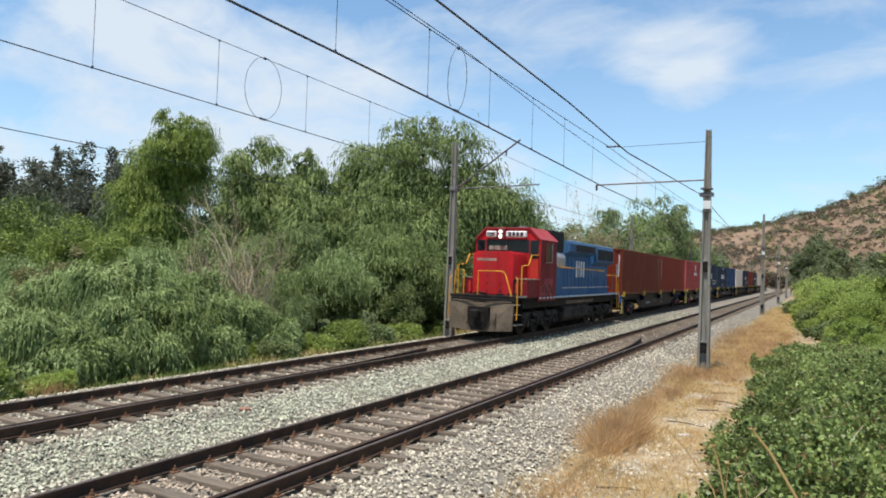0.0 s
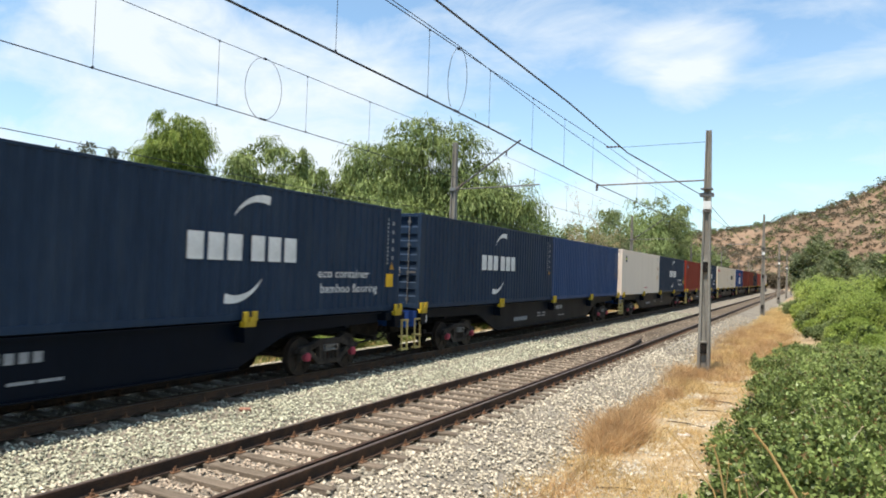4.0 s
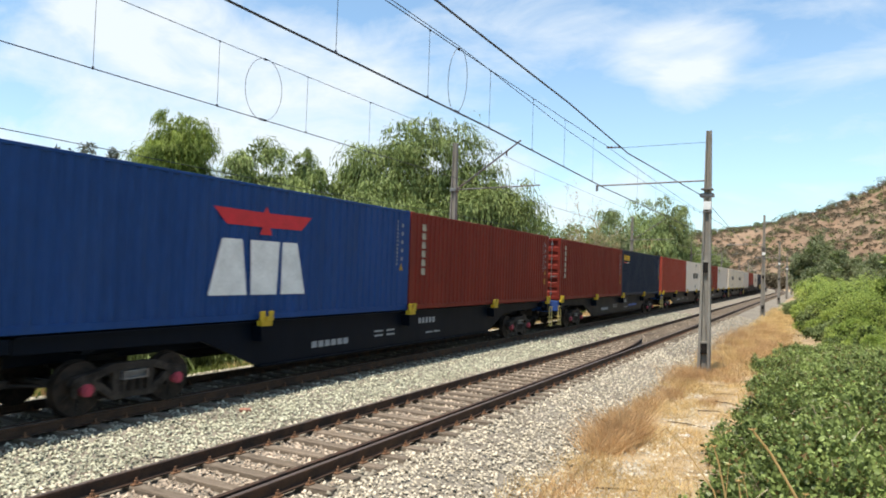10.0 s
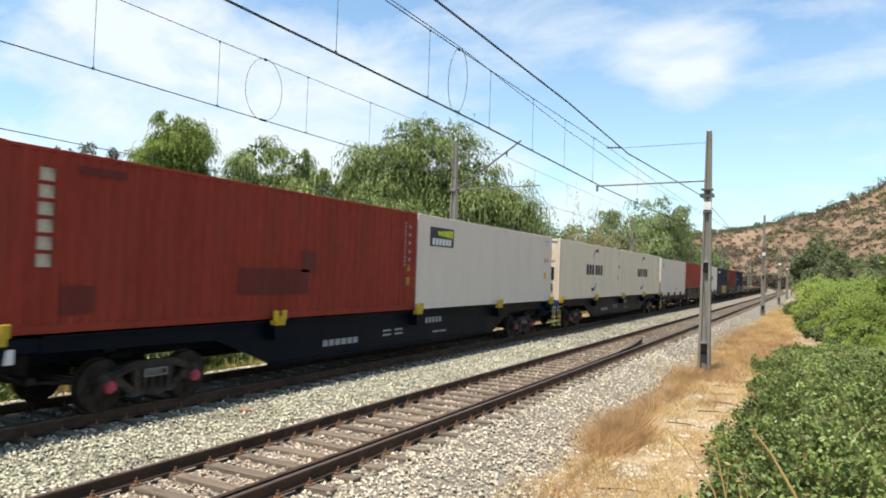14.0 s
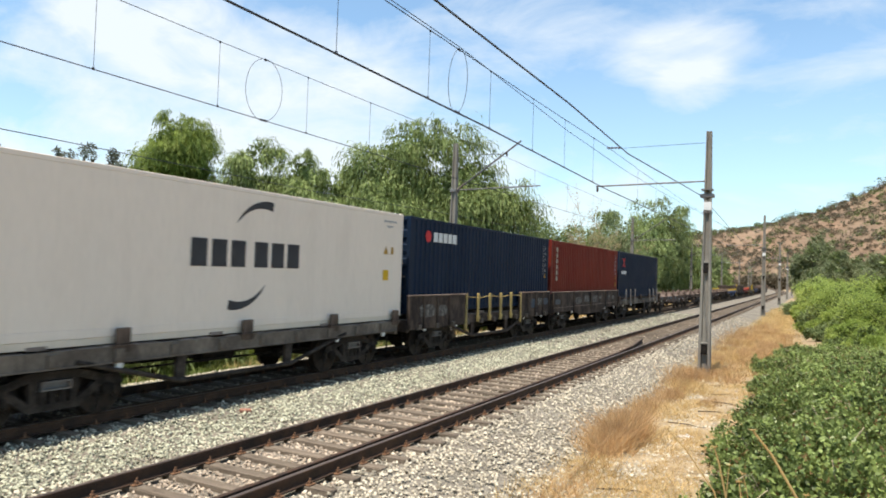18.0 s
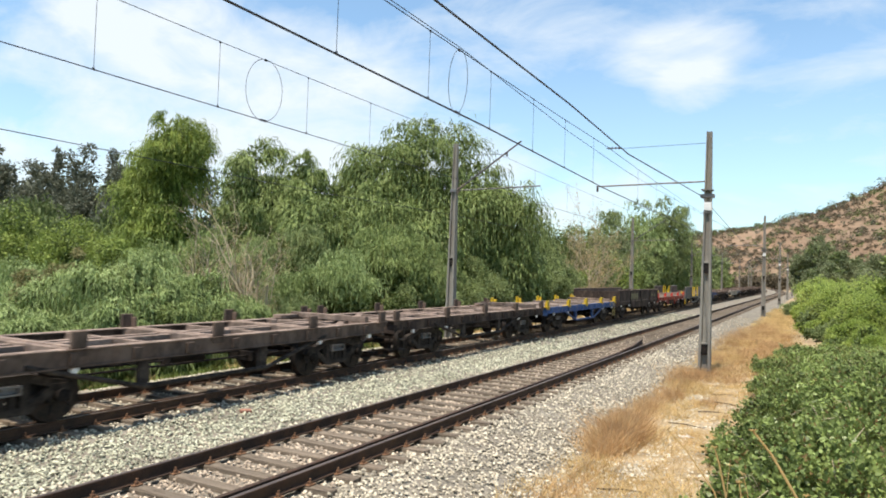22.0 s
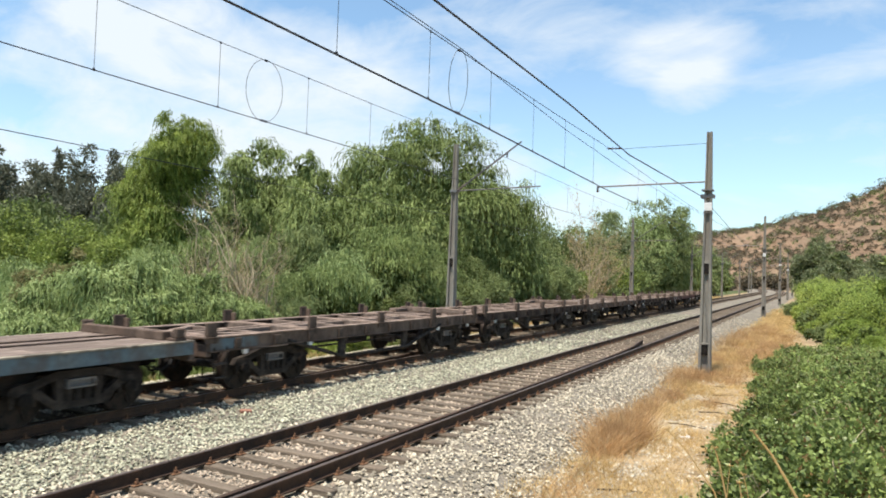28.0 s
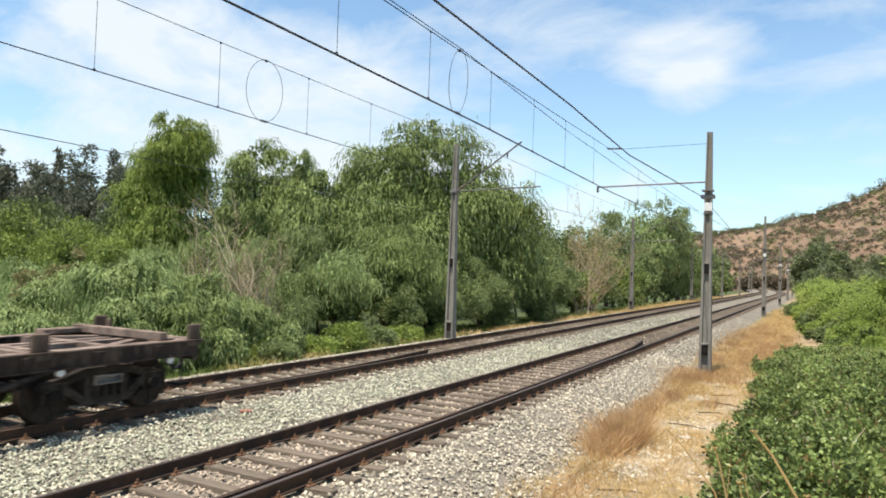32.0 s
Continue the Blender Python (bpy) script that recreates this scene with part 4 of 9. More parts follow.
def bogie(parent, y, cap="iron"):
    b = part("bogie", kept("bolster", lambda: Shape().box(-1.05, 1.05, -0.2, 0.2, 0.52, 0.78, 0.03).box(-0.3, 0.3, -0.3, 0.3, 0.78, 0.9, 0.02).box(-0.85, 0.85, -0.5, -0.42, 0.35, 0.45).box(-0.85, 0.85, 0.42, 0.5, 0.35, 0.45).mesh("bogie", MAT["iron"])), None, parent, at=(0, y, 0))
    for u in (-1, 1):
        part("side_frame", kept("side_frame", side_frame_mesh), None, b, at=(u * 1.06, 0, 0))
        part("bolster_end", kept("spring_cap", spring_cap_mesh), None, b, at=(u * 1.06 - (0 if u > 0 else 0.1), 0, 0))
    for v in (-1, 1):
        part("wheelset", kept("wheelset", wheelset_mesh), None, b, at=(0, v * 0.92, WHEEL_R))
        for u in (-1, 1):
            part("axle_cap", kept(("cap", cap), lambda: Shape().cyl((-0.05, 0, 0), (0.06, 0, 0), 0.105, 12).cyl((0.06, 0, 0), (0.085, 0, 0), 0.06, 10).mesh("axle_cap", MAT[cap])), None, b, at=(u * 1.13, v * 0.92, WHEEL_R))
    return b


def coupler(parent, y, sign, mat="iron"):
    return part("coupler", kept(("coupler", sign), lambda: Shape().box(-0.09, 0.09, 0, sign * 0.42, 0.82, 1.0, 0.02).box(-0.14, 0.14, sign * 0.36, sign * 0.6, 0.78, 1.04, 0.03).tube([(0.35, 0, 0.95), (0.38, sign * 0.2, 0.62), (0.36, sign * 0.5, 0.5), (0.3, sign * 0.62, 0.66)], 0.032, 6).tube([(-0.4, 0, 0.98), (-0.42, sign * 0.25, 0.6), (-0.38, sign * 0.62, 0.56)], 0.03, 6).mesh("coupler", MAT["iron"])), None, parent, at=(0, y, 0))


RNG = random.Random(11)


def bars(name, parent, tone, label, x, y, z, n, w, h, gap, axis="y"):
    """A row (y) or column (z) of plain blocks where writing is, each a part of its own."""
    me = kept(("block", name, tone, round(w, 3), round(h, 3)), lambda: Shape().box(0, 0.004, 0, w, 0, h).mesh(name, MAT[tone], False))
    for i in range(n):
        dy, dz = (i * (w + gap), 0) if axis == "y" else (0, -i * (h + gap) - h)
        part(name, me, None, parent, label, (x, y + dy, z + dz))


# ---- well-side container flat (two forty-foot boxes) ----
def blue_wagon():
    w = thing("container_wagon", "long dark blue container flat wagon with yellow locks", "railway wagon", "dark blue container wagons")
    L = 24.5
    belly = [(0.9, 1.40), (0.9, 1.12), (4.6, 1.06), (6.2, 0.42), (L - 6.2, 0.42), (L - 4.6, 1.06), (L - 0.9, 1.12), (L - 0.9, 1.40)]
    for u in (-1, 1):
        side = part("side_sill", Shape().prism(belly, "x", u * 1.02, u * 1.10), MAT["wagon_navy"], w, "deep fish-bellied side sill")
        part("lower_flange", Shape().box(u * 0.94, u * 1.17, 6.2, L - 6.2, 0.40, 0.43), MAT["wagon_navy"], w)
        part("upper_flange", Shape().box(u * 0.95, u * 1.20, 0.9, L - 0.9, 1.36, 1.395), MAT["wagon_navy"], w)
        for y in (0.08, 6.1, 12.25, 18.35, L - 0.3):
            p = part("container_lock", kept(("lock", u), lambda u=u: Shape().box(u * 1.24, u * 1.40, -0.16, 0.16, 1.30, 1.41, 0.01).box(u * 1.34, u * 1.40, -0.2, -0.06, 1.41, 1.62, 0.01).box(u * 1.34, u * 1.40, 0.06, 0.2, 1.41, 1.62, 0.01).box(u * 1.3, u * 1.42, -0.05, 0.05, 1.41, 1.5).mesh("container_lock", MAT["yellow"], False)), None, w, at=(0, y, 0))
            part("lock_bracket", kept(("brk", u), lambda u=u: Shape().prism([(-0.17, 1.30), (0.17, 1.30), (0.12, 0.98), (-0.12, 0.98)], "x", u * 1.09, u * 1.37).mesh("lock_bracket", MAT["wagon_navy"], False)), None, w, at=(0, y, 0))
        for yy, n in ((8.0, 6), (L - 10.9, 2)):
            if u > 0:
                bars("lettering_block", w, "grey_mark", "pale lettering block on the sill", 1.103, yy, 0.66, n, 0.20 if n == 6 else 0.42, 0.15 if n == 6 else 0.05, 0.055)
        if u > 0:
            bars("lettering_block", w, "grey_mark", "pale lettering block on the sill", 1.103, 13.1, 0.98, 5, 0.15, 0.17, 0.07)
            bars("data_panel", w, "grey_mark", "pale lettering on the sill", 1.103, 10.7, 0.86, 2, 0.42, 0.05, 0.2)
            bars("data_panel", w, "grey_mark", "pale lettering on the sill", 1.103, 10.7, 0.74, 2, 0.42, 0.05, 0.2)
    part("centre_sill", Shape().box(-0.25, 0.25, 0.3, L - 0.3, 0.8, 1.3, 0.02), MAT["wagon_navy"], w)
    for k in range(7):
        y = 2.2 + k * (L - 4.4) / 6
        part("cross_beam", kept("w_cross", lambda: Shape().box(-1.02, 1.02, -0.1, 0.1, 1.02, 1.36, 0.01).mesh("cross_beam", MAT["wagon_navy"], False)), None, w, at=(0, y, 0))
    for end, y in ((-1, -0.32), (1, L + 0.32)):
        part("end_beam", Shape().box(-1.3, 1.3, y - 0.10, y + 0.10, 0.92, 1.38, 0.015), MAT["beam_blue"], w, "bright blue end beam")
        part("end_plate", Shape().box(-1.28, 1.28, y - end * 1.1, y - end * 0.1, 1.16, 1.38, 0.01), MAT["wagon_navy"], w)
        part("draft_box", Shape().box(-0.42, 0.42, y - end * 1.5, y - end * 0.1, 0.66, 1.04, 0.02).box(-1.02, 1.02, y - end * 1.25, y - end * 1.1, 0.62, 0.74, 0.015), MAT["iron"], w)
        for u in (-1, 1):
            part("brake_rod", Shape().tube([(u * 0.75, y - end * 0.5, 0.98), (u * 0.9, y - end * 1.1, 0.66), (u * 0.85, y - end * 1.9, 0.56)], 0.03, 6), MAT["iron"], w)
        part("data_panel", Shape().box(1.302, 1.306, y - end * 0.6 - 0.12, y - end * 0.6 + 0.12, 1.02, 1.24), MAT["white_mark"], w, "white data panel")
        for u in (-1, 1):
            s = Shape()
            ym = y - end * 0.14
            for dy in (-0.15, 0.15):
                s.tube([(u * 1.31, ym + dy, 1.16), (u * 1.33, ym + dy, 0.28)], 0.027, 6)
            for zz in (0.29, 0.66, 1.12):
                s.box(u * 1.22, u * 1.36, ym - 0.17, ym + 0.17, zz, zz + 0.04)
            part("step", s, MAT["ladder_cream"], w, "faded yellow step ladder")
        coupler(w, y, end)
    for y in (3.05, L - 3.05):
        bogie(w, y, "pink")
    part("brake_reservoir", Shape().cyl((-0.6, L / 2 - 0.7, 0.7), (-0.6, L / 2 + 0.7, 0.7), 0.2, 12), MAT["iron"], w)
    return w


# ---- old short wagons ----
LOCKS = (0.2, 3.3, 6.25, 9.2)     # container locks along a short wagon, and one more at its end
SILL_LO, SILL_HI = 0.90, 1.16


def lock_mesh(u, tint):
    """Upright corner guide on a flange plate."""
    s = Shape().prism([(-0.20, 1.165), (0.20, 1.165), (0.14, 1.06), (-0.14, 1.06)], "x", u * 1.345, u * 1.37)
    s.box(u * 1.08, u * 1.40, -0.20, 0.20, 1.165, 1.19, 0.006)
    s.box(u * 1.30, u * 1.37, -0.14, 0.14, 1.19, 1.47, 0.015).box(u * 1.17, u * 1.30, 0.08, 0.14, 1.19, 1.40, 0.01)
    return s.mesh("container_lock", MAT[tint], False)


def wagon_locks(w, tint, b, places=None):
    for u in (-1, 1):
        for y in (places or (*LOCKS, b - 0.06)):
            part("container_lock", kept(("olock", u, tint), lambda: lock_mesh(u, tint)), None, w, at=(0, y, 0))


def wagon_truss(w, tone, thick=0.045):
    """Bent bar under the sill, with two struts."""
    for u in (-1, 1):
        part("truss_rod", kept(("truss", u, tone, thick), lambda: Shape().tube([(u * 1.33, 2.45, 0.97), (u * 1.33, 4.55, 0.43), (u * 1.33, 7.65, 0.43), (u * 1.33, 9.7, 0.97)], thick, 8).mesh("truss_rod", MAT[tone])), None, w)
        for y in (4.6, 7.6):
            part("queen_post", kept(("queen", u, tone), lambda: Shape().box(u * 1.20, u * 1.31, -0.11, 0.11, 0.40, 0.94, 0.01).mesh("queen_post", MAT[tone], False)), None, w, at=(0, y, 0))


def wagon_underside(w, a, b, pitch, tone):
    part("centre_sill", kept(("csill", pitch), lambda: Shape().box(-0.22, 0.22, a, b, 0.76, 1.03, 0.02).mesh("centre_sill", MAT["iron"])), None, w)
    for end, y in ((-1, a), (1, b)):
        part("headstock", kept(("head", tone), lambda: Shape().box(-1.34, 1.34, -0.07, 0.07, 0.80, 1.155, 0.015).mesh("headstock", MAT[tone], False)), None, w, at=(0, y, 0))
        part("hand_brake_stand", Shape().tube([(1.1, y - end * 0.1, 0.8), (1.1, y - end * 0.1, 0.35)], 0.02, 5).box(0.9, 1.2, y - end * 0.25, y, 0.33, 0.37), MAT["iron"], w)
        coupler(w, y, end)
        part("brake_hose", kept(("hose", end), lambda: Shape().tube([(0.42, 0, 0.86), (0.46, end * 0.16, 0.62), (0.44, end * 0.34, 0.50), (0.38, end * 0.52, 0.60)], 0.026, 6).mesh("brake_hose", MAT["rubber"])), None, w, at=(0, y, 0))
    for y in (2.27, pitch - 2.27):
        bogie(w, y)
    part("brake_cylinder", kept("bcyl", lambda: Shape().cyl((0.5, -0.5, 0.74), (0.5, 0.4, 0.74), 0.17, 12).tube([(0.5, 0.4, 0.74), (0.5, 1.6, 0.72)], 0.03, 6).mesh("brake_cylinder", MAT["iron"])), None, w, at=(0, 6.2, 0))
    part("air_box", kept("airbox", lambda: Shape().box(-0.7, -0.2, -0.4, 0.5, 0.56, 0.86, 0.03).mesh("air_box", MAT["iron"])), None, w, at=(0, 6.2, 0))
    part("brake_rigging", kept("rigging", lambda: Shape().tube([(0.75, -3.4, 0.66), (0.75, 3.2, 0.62)], 0.022, 5).tube([(-0.4, -3.3, 0.6), (0.6, -0.6, 0.7)], 0.022, 5).box(0.2, 0.9, 1.5, 1.58, 0.52, 0.72).mesh("brake_rigging", MAT["iron"])), None, w, at=(0, 6.2, 0))
    for u in (-1, 1):
        for y in (1.15, 3.25, pitch - 3.25, pitch - 1.15):
            part("reflector", kept(("refl", u), lambda: Shape().cyl((u * 1.29, 0, 0.85), (u * 1.35, 0, 0.85), 0.068, 10).mesh("reflector", MAT["white_band"])), None, w, "round white reflector", at=(0, y, 0))


def corner_step(w, y, tone):
    part("step", kept(("cstep", tone), lambda: Shape().tube([(1.35, -0.16, 0.98), (1.35, -0.16, 0.36)], 0.02, 5).tube([(1.35, 0.16, 0.98), (1.35, 0.16, 0.36)], 0.02, 5).box(1.28, 1.39, -0.17, 0.17, 0.36, 0.39).box(1.28, 1.39, -0.17, 0.17, 0.63, 0.66).mesh("step", MAT[tone])), None, w, "corner step of bent bars", at=(0, y, 0))


def side_sills(w, tone, a, b, deep):
    poly = [(a, SILL_HI), (a, SILL_LO), (b, SILL_LO), (b, SILL_HI)]
    if deep:
        poly = [(a, SILL_HI), (a, SILL_LO), (2.9, SILL_LO), (3.6, 0.72), (8.6, 0.72), (9.3, SILL_LO), (b, SILL_LO), (b, SILL_HI)]
    for u in (-1, 1):
        part("side_sill", Shape().prism(poly, "x", u * 1.26, u * 1.34), MAT[tone], w)
        part("sill_flange", Shape().box(u * 1.18, u * 1.375, a, b, SILL_LO - 0.012, SILL_LO + 0.012) if not deep else Shape().box(u * 1.2, u * 1.37, 3.6, 8.6, 0.705, 0.73), MAT[tone], w)


def skeleton_deck(w, a, b):
    """Open grid: centre beam, cross members, corner diagonals and top flanges, in rust lightened as if sunlit."""
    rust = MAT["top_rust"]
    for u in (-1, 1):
        part("top_rail", Shape().box(u * 1.14, u * 1.36, a, b, 1.16, 1.188, 0.006), rust, w, "top flange in paler rust, coloured as sunlit")
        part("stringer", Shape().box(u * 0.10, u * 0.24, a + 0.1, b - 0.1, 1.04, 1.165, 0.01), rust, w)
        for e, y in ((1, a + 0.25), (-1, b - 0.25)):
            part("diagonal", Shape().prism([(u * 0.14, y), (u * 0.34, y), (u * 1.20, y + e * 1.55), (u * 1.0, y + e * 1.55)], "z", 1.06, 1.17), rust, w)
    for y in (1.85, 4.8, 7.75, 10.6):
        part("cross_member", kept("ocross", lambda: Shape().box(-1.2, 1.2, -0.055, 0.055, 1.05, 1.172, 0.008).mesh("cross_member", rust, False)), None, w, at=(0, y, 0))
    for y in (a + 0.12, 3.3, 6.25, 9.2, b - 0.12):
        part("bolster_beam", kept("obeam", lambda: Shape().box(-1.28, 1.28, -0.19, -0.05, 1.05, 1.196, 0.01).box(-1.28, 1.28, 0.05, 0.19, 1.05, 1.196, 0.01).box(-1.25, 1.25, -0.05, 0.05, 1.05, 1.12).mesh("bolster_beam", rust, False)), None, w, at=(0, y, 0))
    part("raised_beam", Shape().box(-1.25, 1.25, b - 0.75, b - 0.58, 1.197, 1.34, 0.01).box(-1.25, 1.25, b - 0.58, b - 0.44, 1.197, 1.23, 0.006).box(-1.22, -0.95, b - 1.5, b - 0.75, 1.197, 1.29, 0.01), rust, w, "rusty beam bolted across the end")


def plank_deck(w, a, b, missing=False):
    n = 30
    for k in range(n):
        if missing and k in (7, 12, 13, 21):
            continue
        y = a + (b - a) * k / n
        ob = part("plank", kept(("plank", k % 3), lambda: Shape().box(-1.27, 1.27, 0.02, 0.40 - (0.03, 0.05, 0.08)[k % 3], 1.10, 1.168, 0.006).mesh("plank", MAT["planks"], False)), None, w, at=(RNG.uniform(-0.05, 0.05), y, RNG.uniform(-0.014, 0.010)))
        ob.rotation_euler = (0, RNG.uniform(-0.005, 0.005), RNG.uniform(-0.014, 0.014))
        if k % 9 == 4:   # a loose plank thrown across the others
            ob.location.z += 0.075
            ob.rotation_euler = (0, RNG.uniform(-0.01, 0.01), RNG.uniform(-0.16, 0.16))
    part("loose_beam", Shape().box(-1.25, 1.2, b - 0.75, b - 0.57, 1.19, 1.33, 0.01), MAT["top_rust"], w, "rusty beam laid across the deck")


def side_panel(w, u, ya, yb, low, top, tone, rim, posts):
    part("side_panel", Shape().box(u * 1.345, u * 1.385, ya, yb, low, top - 0.04, 0.005), MAT[tone], w)
    part("top_rim", Shape().box(u * 1.32, u * 1.425, ya, yb, top - 0.04, top, 0.008), MAT[rim], w, "pale top rim")
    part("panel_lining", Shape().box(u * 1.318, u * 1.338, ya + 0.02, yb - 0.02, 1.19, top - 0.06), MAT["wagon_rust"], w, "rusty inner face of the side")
    for y in posts:
        part("rib", kept(("rib", u, tone, top, low), lambda: Shape().prism([(1.38 * u, low), (1.43 * u, low + 0.05), (1.42 * u, top - 0.06), (1.38 * u, top - 0.04)], "y", -0.04, 0.04).mesh("rib", MAT[tone], False)), None, w, at=(0, y, 0))


def smudges(w, spots, tone, label, x=1.3875, seed=3):
    """Sprayed paint that cannot be read: soft rounded blotches with a broken edge."""
    rng = random.Random(seed)
    for y0, y1, z0, z1 in spots:
        n = 22
        ring = []
        for k in range(n):
            a = 2 * math.pi * k / n
            c, q = math.cos(a), math.sin(a)
            f = (abs(c) ** 4 + abs(q) ** 4) ** -0.25 * rng.uniform(0.86, 1.02)
            ring.append(((y0 + y1) / 2 + (y1 - y0) / 2 * c * f, (z0 + z1) / 2 + (z1 - z0) / 2 * q * f))
        part("paint_patch", Shape().prism(ring, "x", x, x + 0.003), MAT[tone], w, label)


def gondola_sides(w, a, b, marks):
    top = 1.84
    for u in (-1, 1):
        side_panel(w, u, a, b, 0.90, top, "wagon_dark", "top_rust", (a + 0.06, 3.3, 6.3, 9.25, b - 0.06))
        part("belly_plate", Shape().prism([(3.3, 0.92), (4.4, 0.66), (8.3, 0.66), (9.4, 0.92)], "x", u * 1.30, u * 1.36), MAT["wagon_dark"], w)
        for y0, y1 in ((a + 0.2, 3.2), (3.5, 6.15), (6.5, 9.1), (9.4, b - 0.2)):
            part("weld_strip", Shape().box(u * 1.386, u * 1.40, y0, y1, 1.10, 1.125), MAT["top_rust"], w, "pale worn strip along the side")
        for y in (6.18, 6.42):
            part("gusset", Shape().box(u * 1.386, u * 1.44, y - 0.05, y + 0.05, 0.95, 1.72, 0.01), MAT["wagon_dark"], w)
    for y in (a, b):
        part("end_panel", Shape().box(-1.34, 1.34, y - 0.03, y + 0.03, 1.15, top - 0.1, 0.006), MAT["wagon_dark"], w)
    marks(w)


def gondola_marks_a(w):
    smudges(w, ((9.75, 10.15, 1.36, 1.6), (10.9, 11.4, 1.36, 1.58)), "olive_mark", "dull yellow data plate")
    smudges(w, ((6.6, 7.1, 0.74, 0.98),), "faded_red", "patch of red paint", 1.3615, 4)
    smudges(w, ((7.2, 7.75, 0.76, 0.94), (4.6, 5.4, 0.72, 0.9)), "chalk", "chalky scrawl", 1.3615, 5)
    smudges(w, ((7.0, 7.5, 1.2, 1.36), (1.1, 1.9, 1.25, 1.6)), "chalk", "chalky scrawl", seed=6)


def gondola_marks_b(w):
    smudges(w, ((3.6, 4.68, 1.2, 1.56), (5.1, 6.05, 1.26, 1.64), (6.6, 7.62, 1.22, 1.6), (7.9, 8.4, 1.36, 1.56), (9.8, 10.3, 1.3, 1.56), (10.7, 11.3, 1.3, 1.54)), "chalk", "weathered chalky patch of sprayed paint", seed=7)
    smudges(w, ((0.5, 1.3, 1.25, 1.5),), "blue_patch", "patch of faded blue paint", seed=8)


def gondola_marks_c(w):
    for i in range(4):
        ring = [(3.72 + i * 0.53 + 0.25 * math.cos(q * math.pi / 7), 1.40 + 0.24 * math.sin(q * math.pi / 7)) for q in range(14)]
        part("paint_patch", Shape().prism(ring, "x", 1.386, 1.39), MAT["olive_mark"], w, "weathered olive patch of sprayed paint")
    for y in (9.95, 10.9):
        part("sign_plate", Shape().box(1.386, 1.392, y, y + 0.42, 1.32, 1.50), MAT["olive_mark"], w, "small dull yellow plate")


def half_sides(w, tone, top, rim, stake, places):
    """Short panels at both ends, stakes between them."""
    for u in (-1, 1):
        side_panel(w, u, 0.05, 3.88, 0.86, top, tone, rim, (0.1, 0.95, 1.8, 2.65, 3.84))
        side_panel(w, u, 8.75, 12.28, 0.86, top, tone, rim, (8.8, 9.65, 10.5, 11.4, 12.24))
        for y in (3.84, 8.8):
            part("end_post", kept(("epost", u, tone, top), lambda: Shape().box(u * 1.35, u * 1.44, -0.04, 0.04, 0.70, top, 0.01).mesh("end_post", MAT[tone if stake == "yellow" else stake], False)), None, w, at=(0, y, 0))
        for y in places:
            part("stake", kept(("stake", u, stake, top), lambda: Shape().box(u * 1.355, u * 1.44, -0.055, 0.055, 0.90 if stake != "yellow" else 1.06, top, 0.012).box(u * 1.35, u * 1.46, -0.08, 0.08, 1.0, 1.10, 0.01).mesh("stake", MAT[stake], False)), None, w, "yellow painted stake", at=(0, y, 0))
    wagon_truss(w, tone, 0.05)


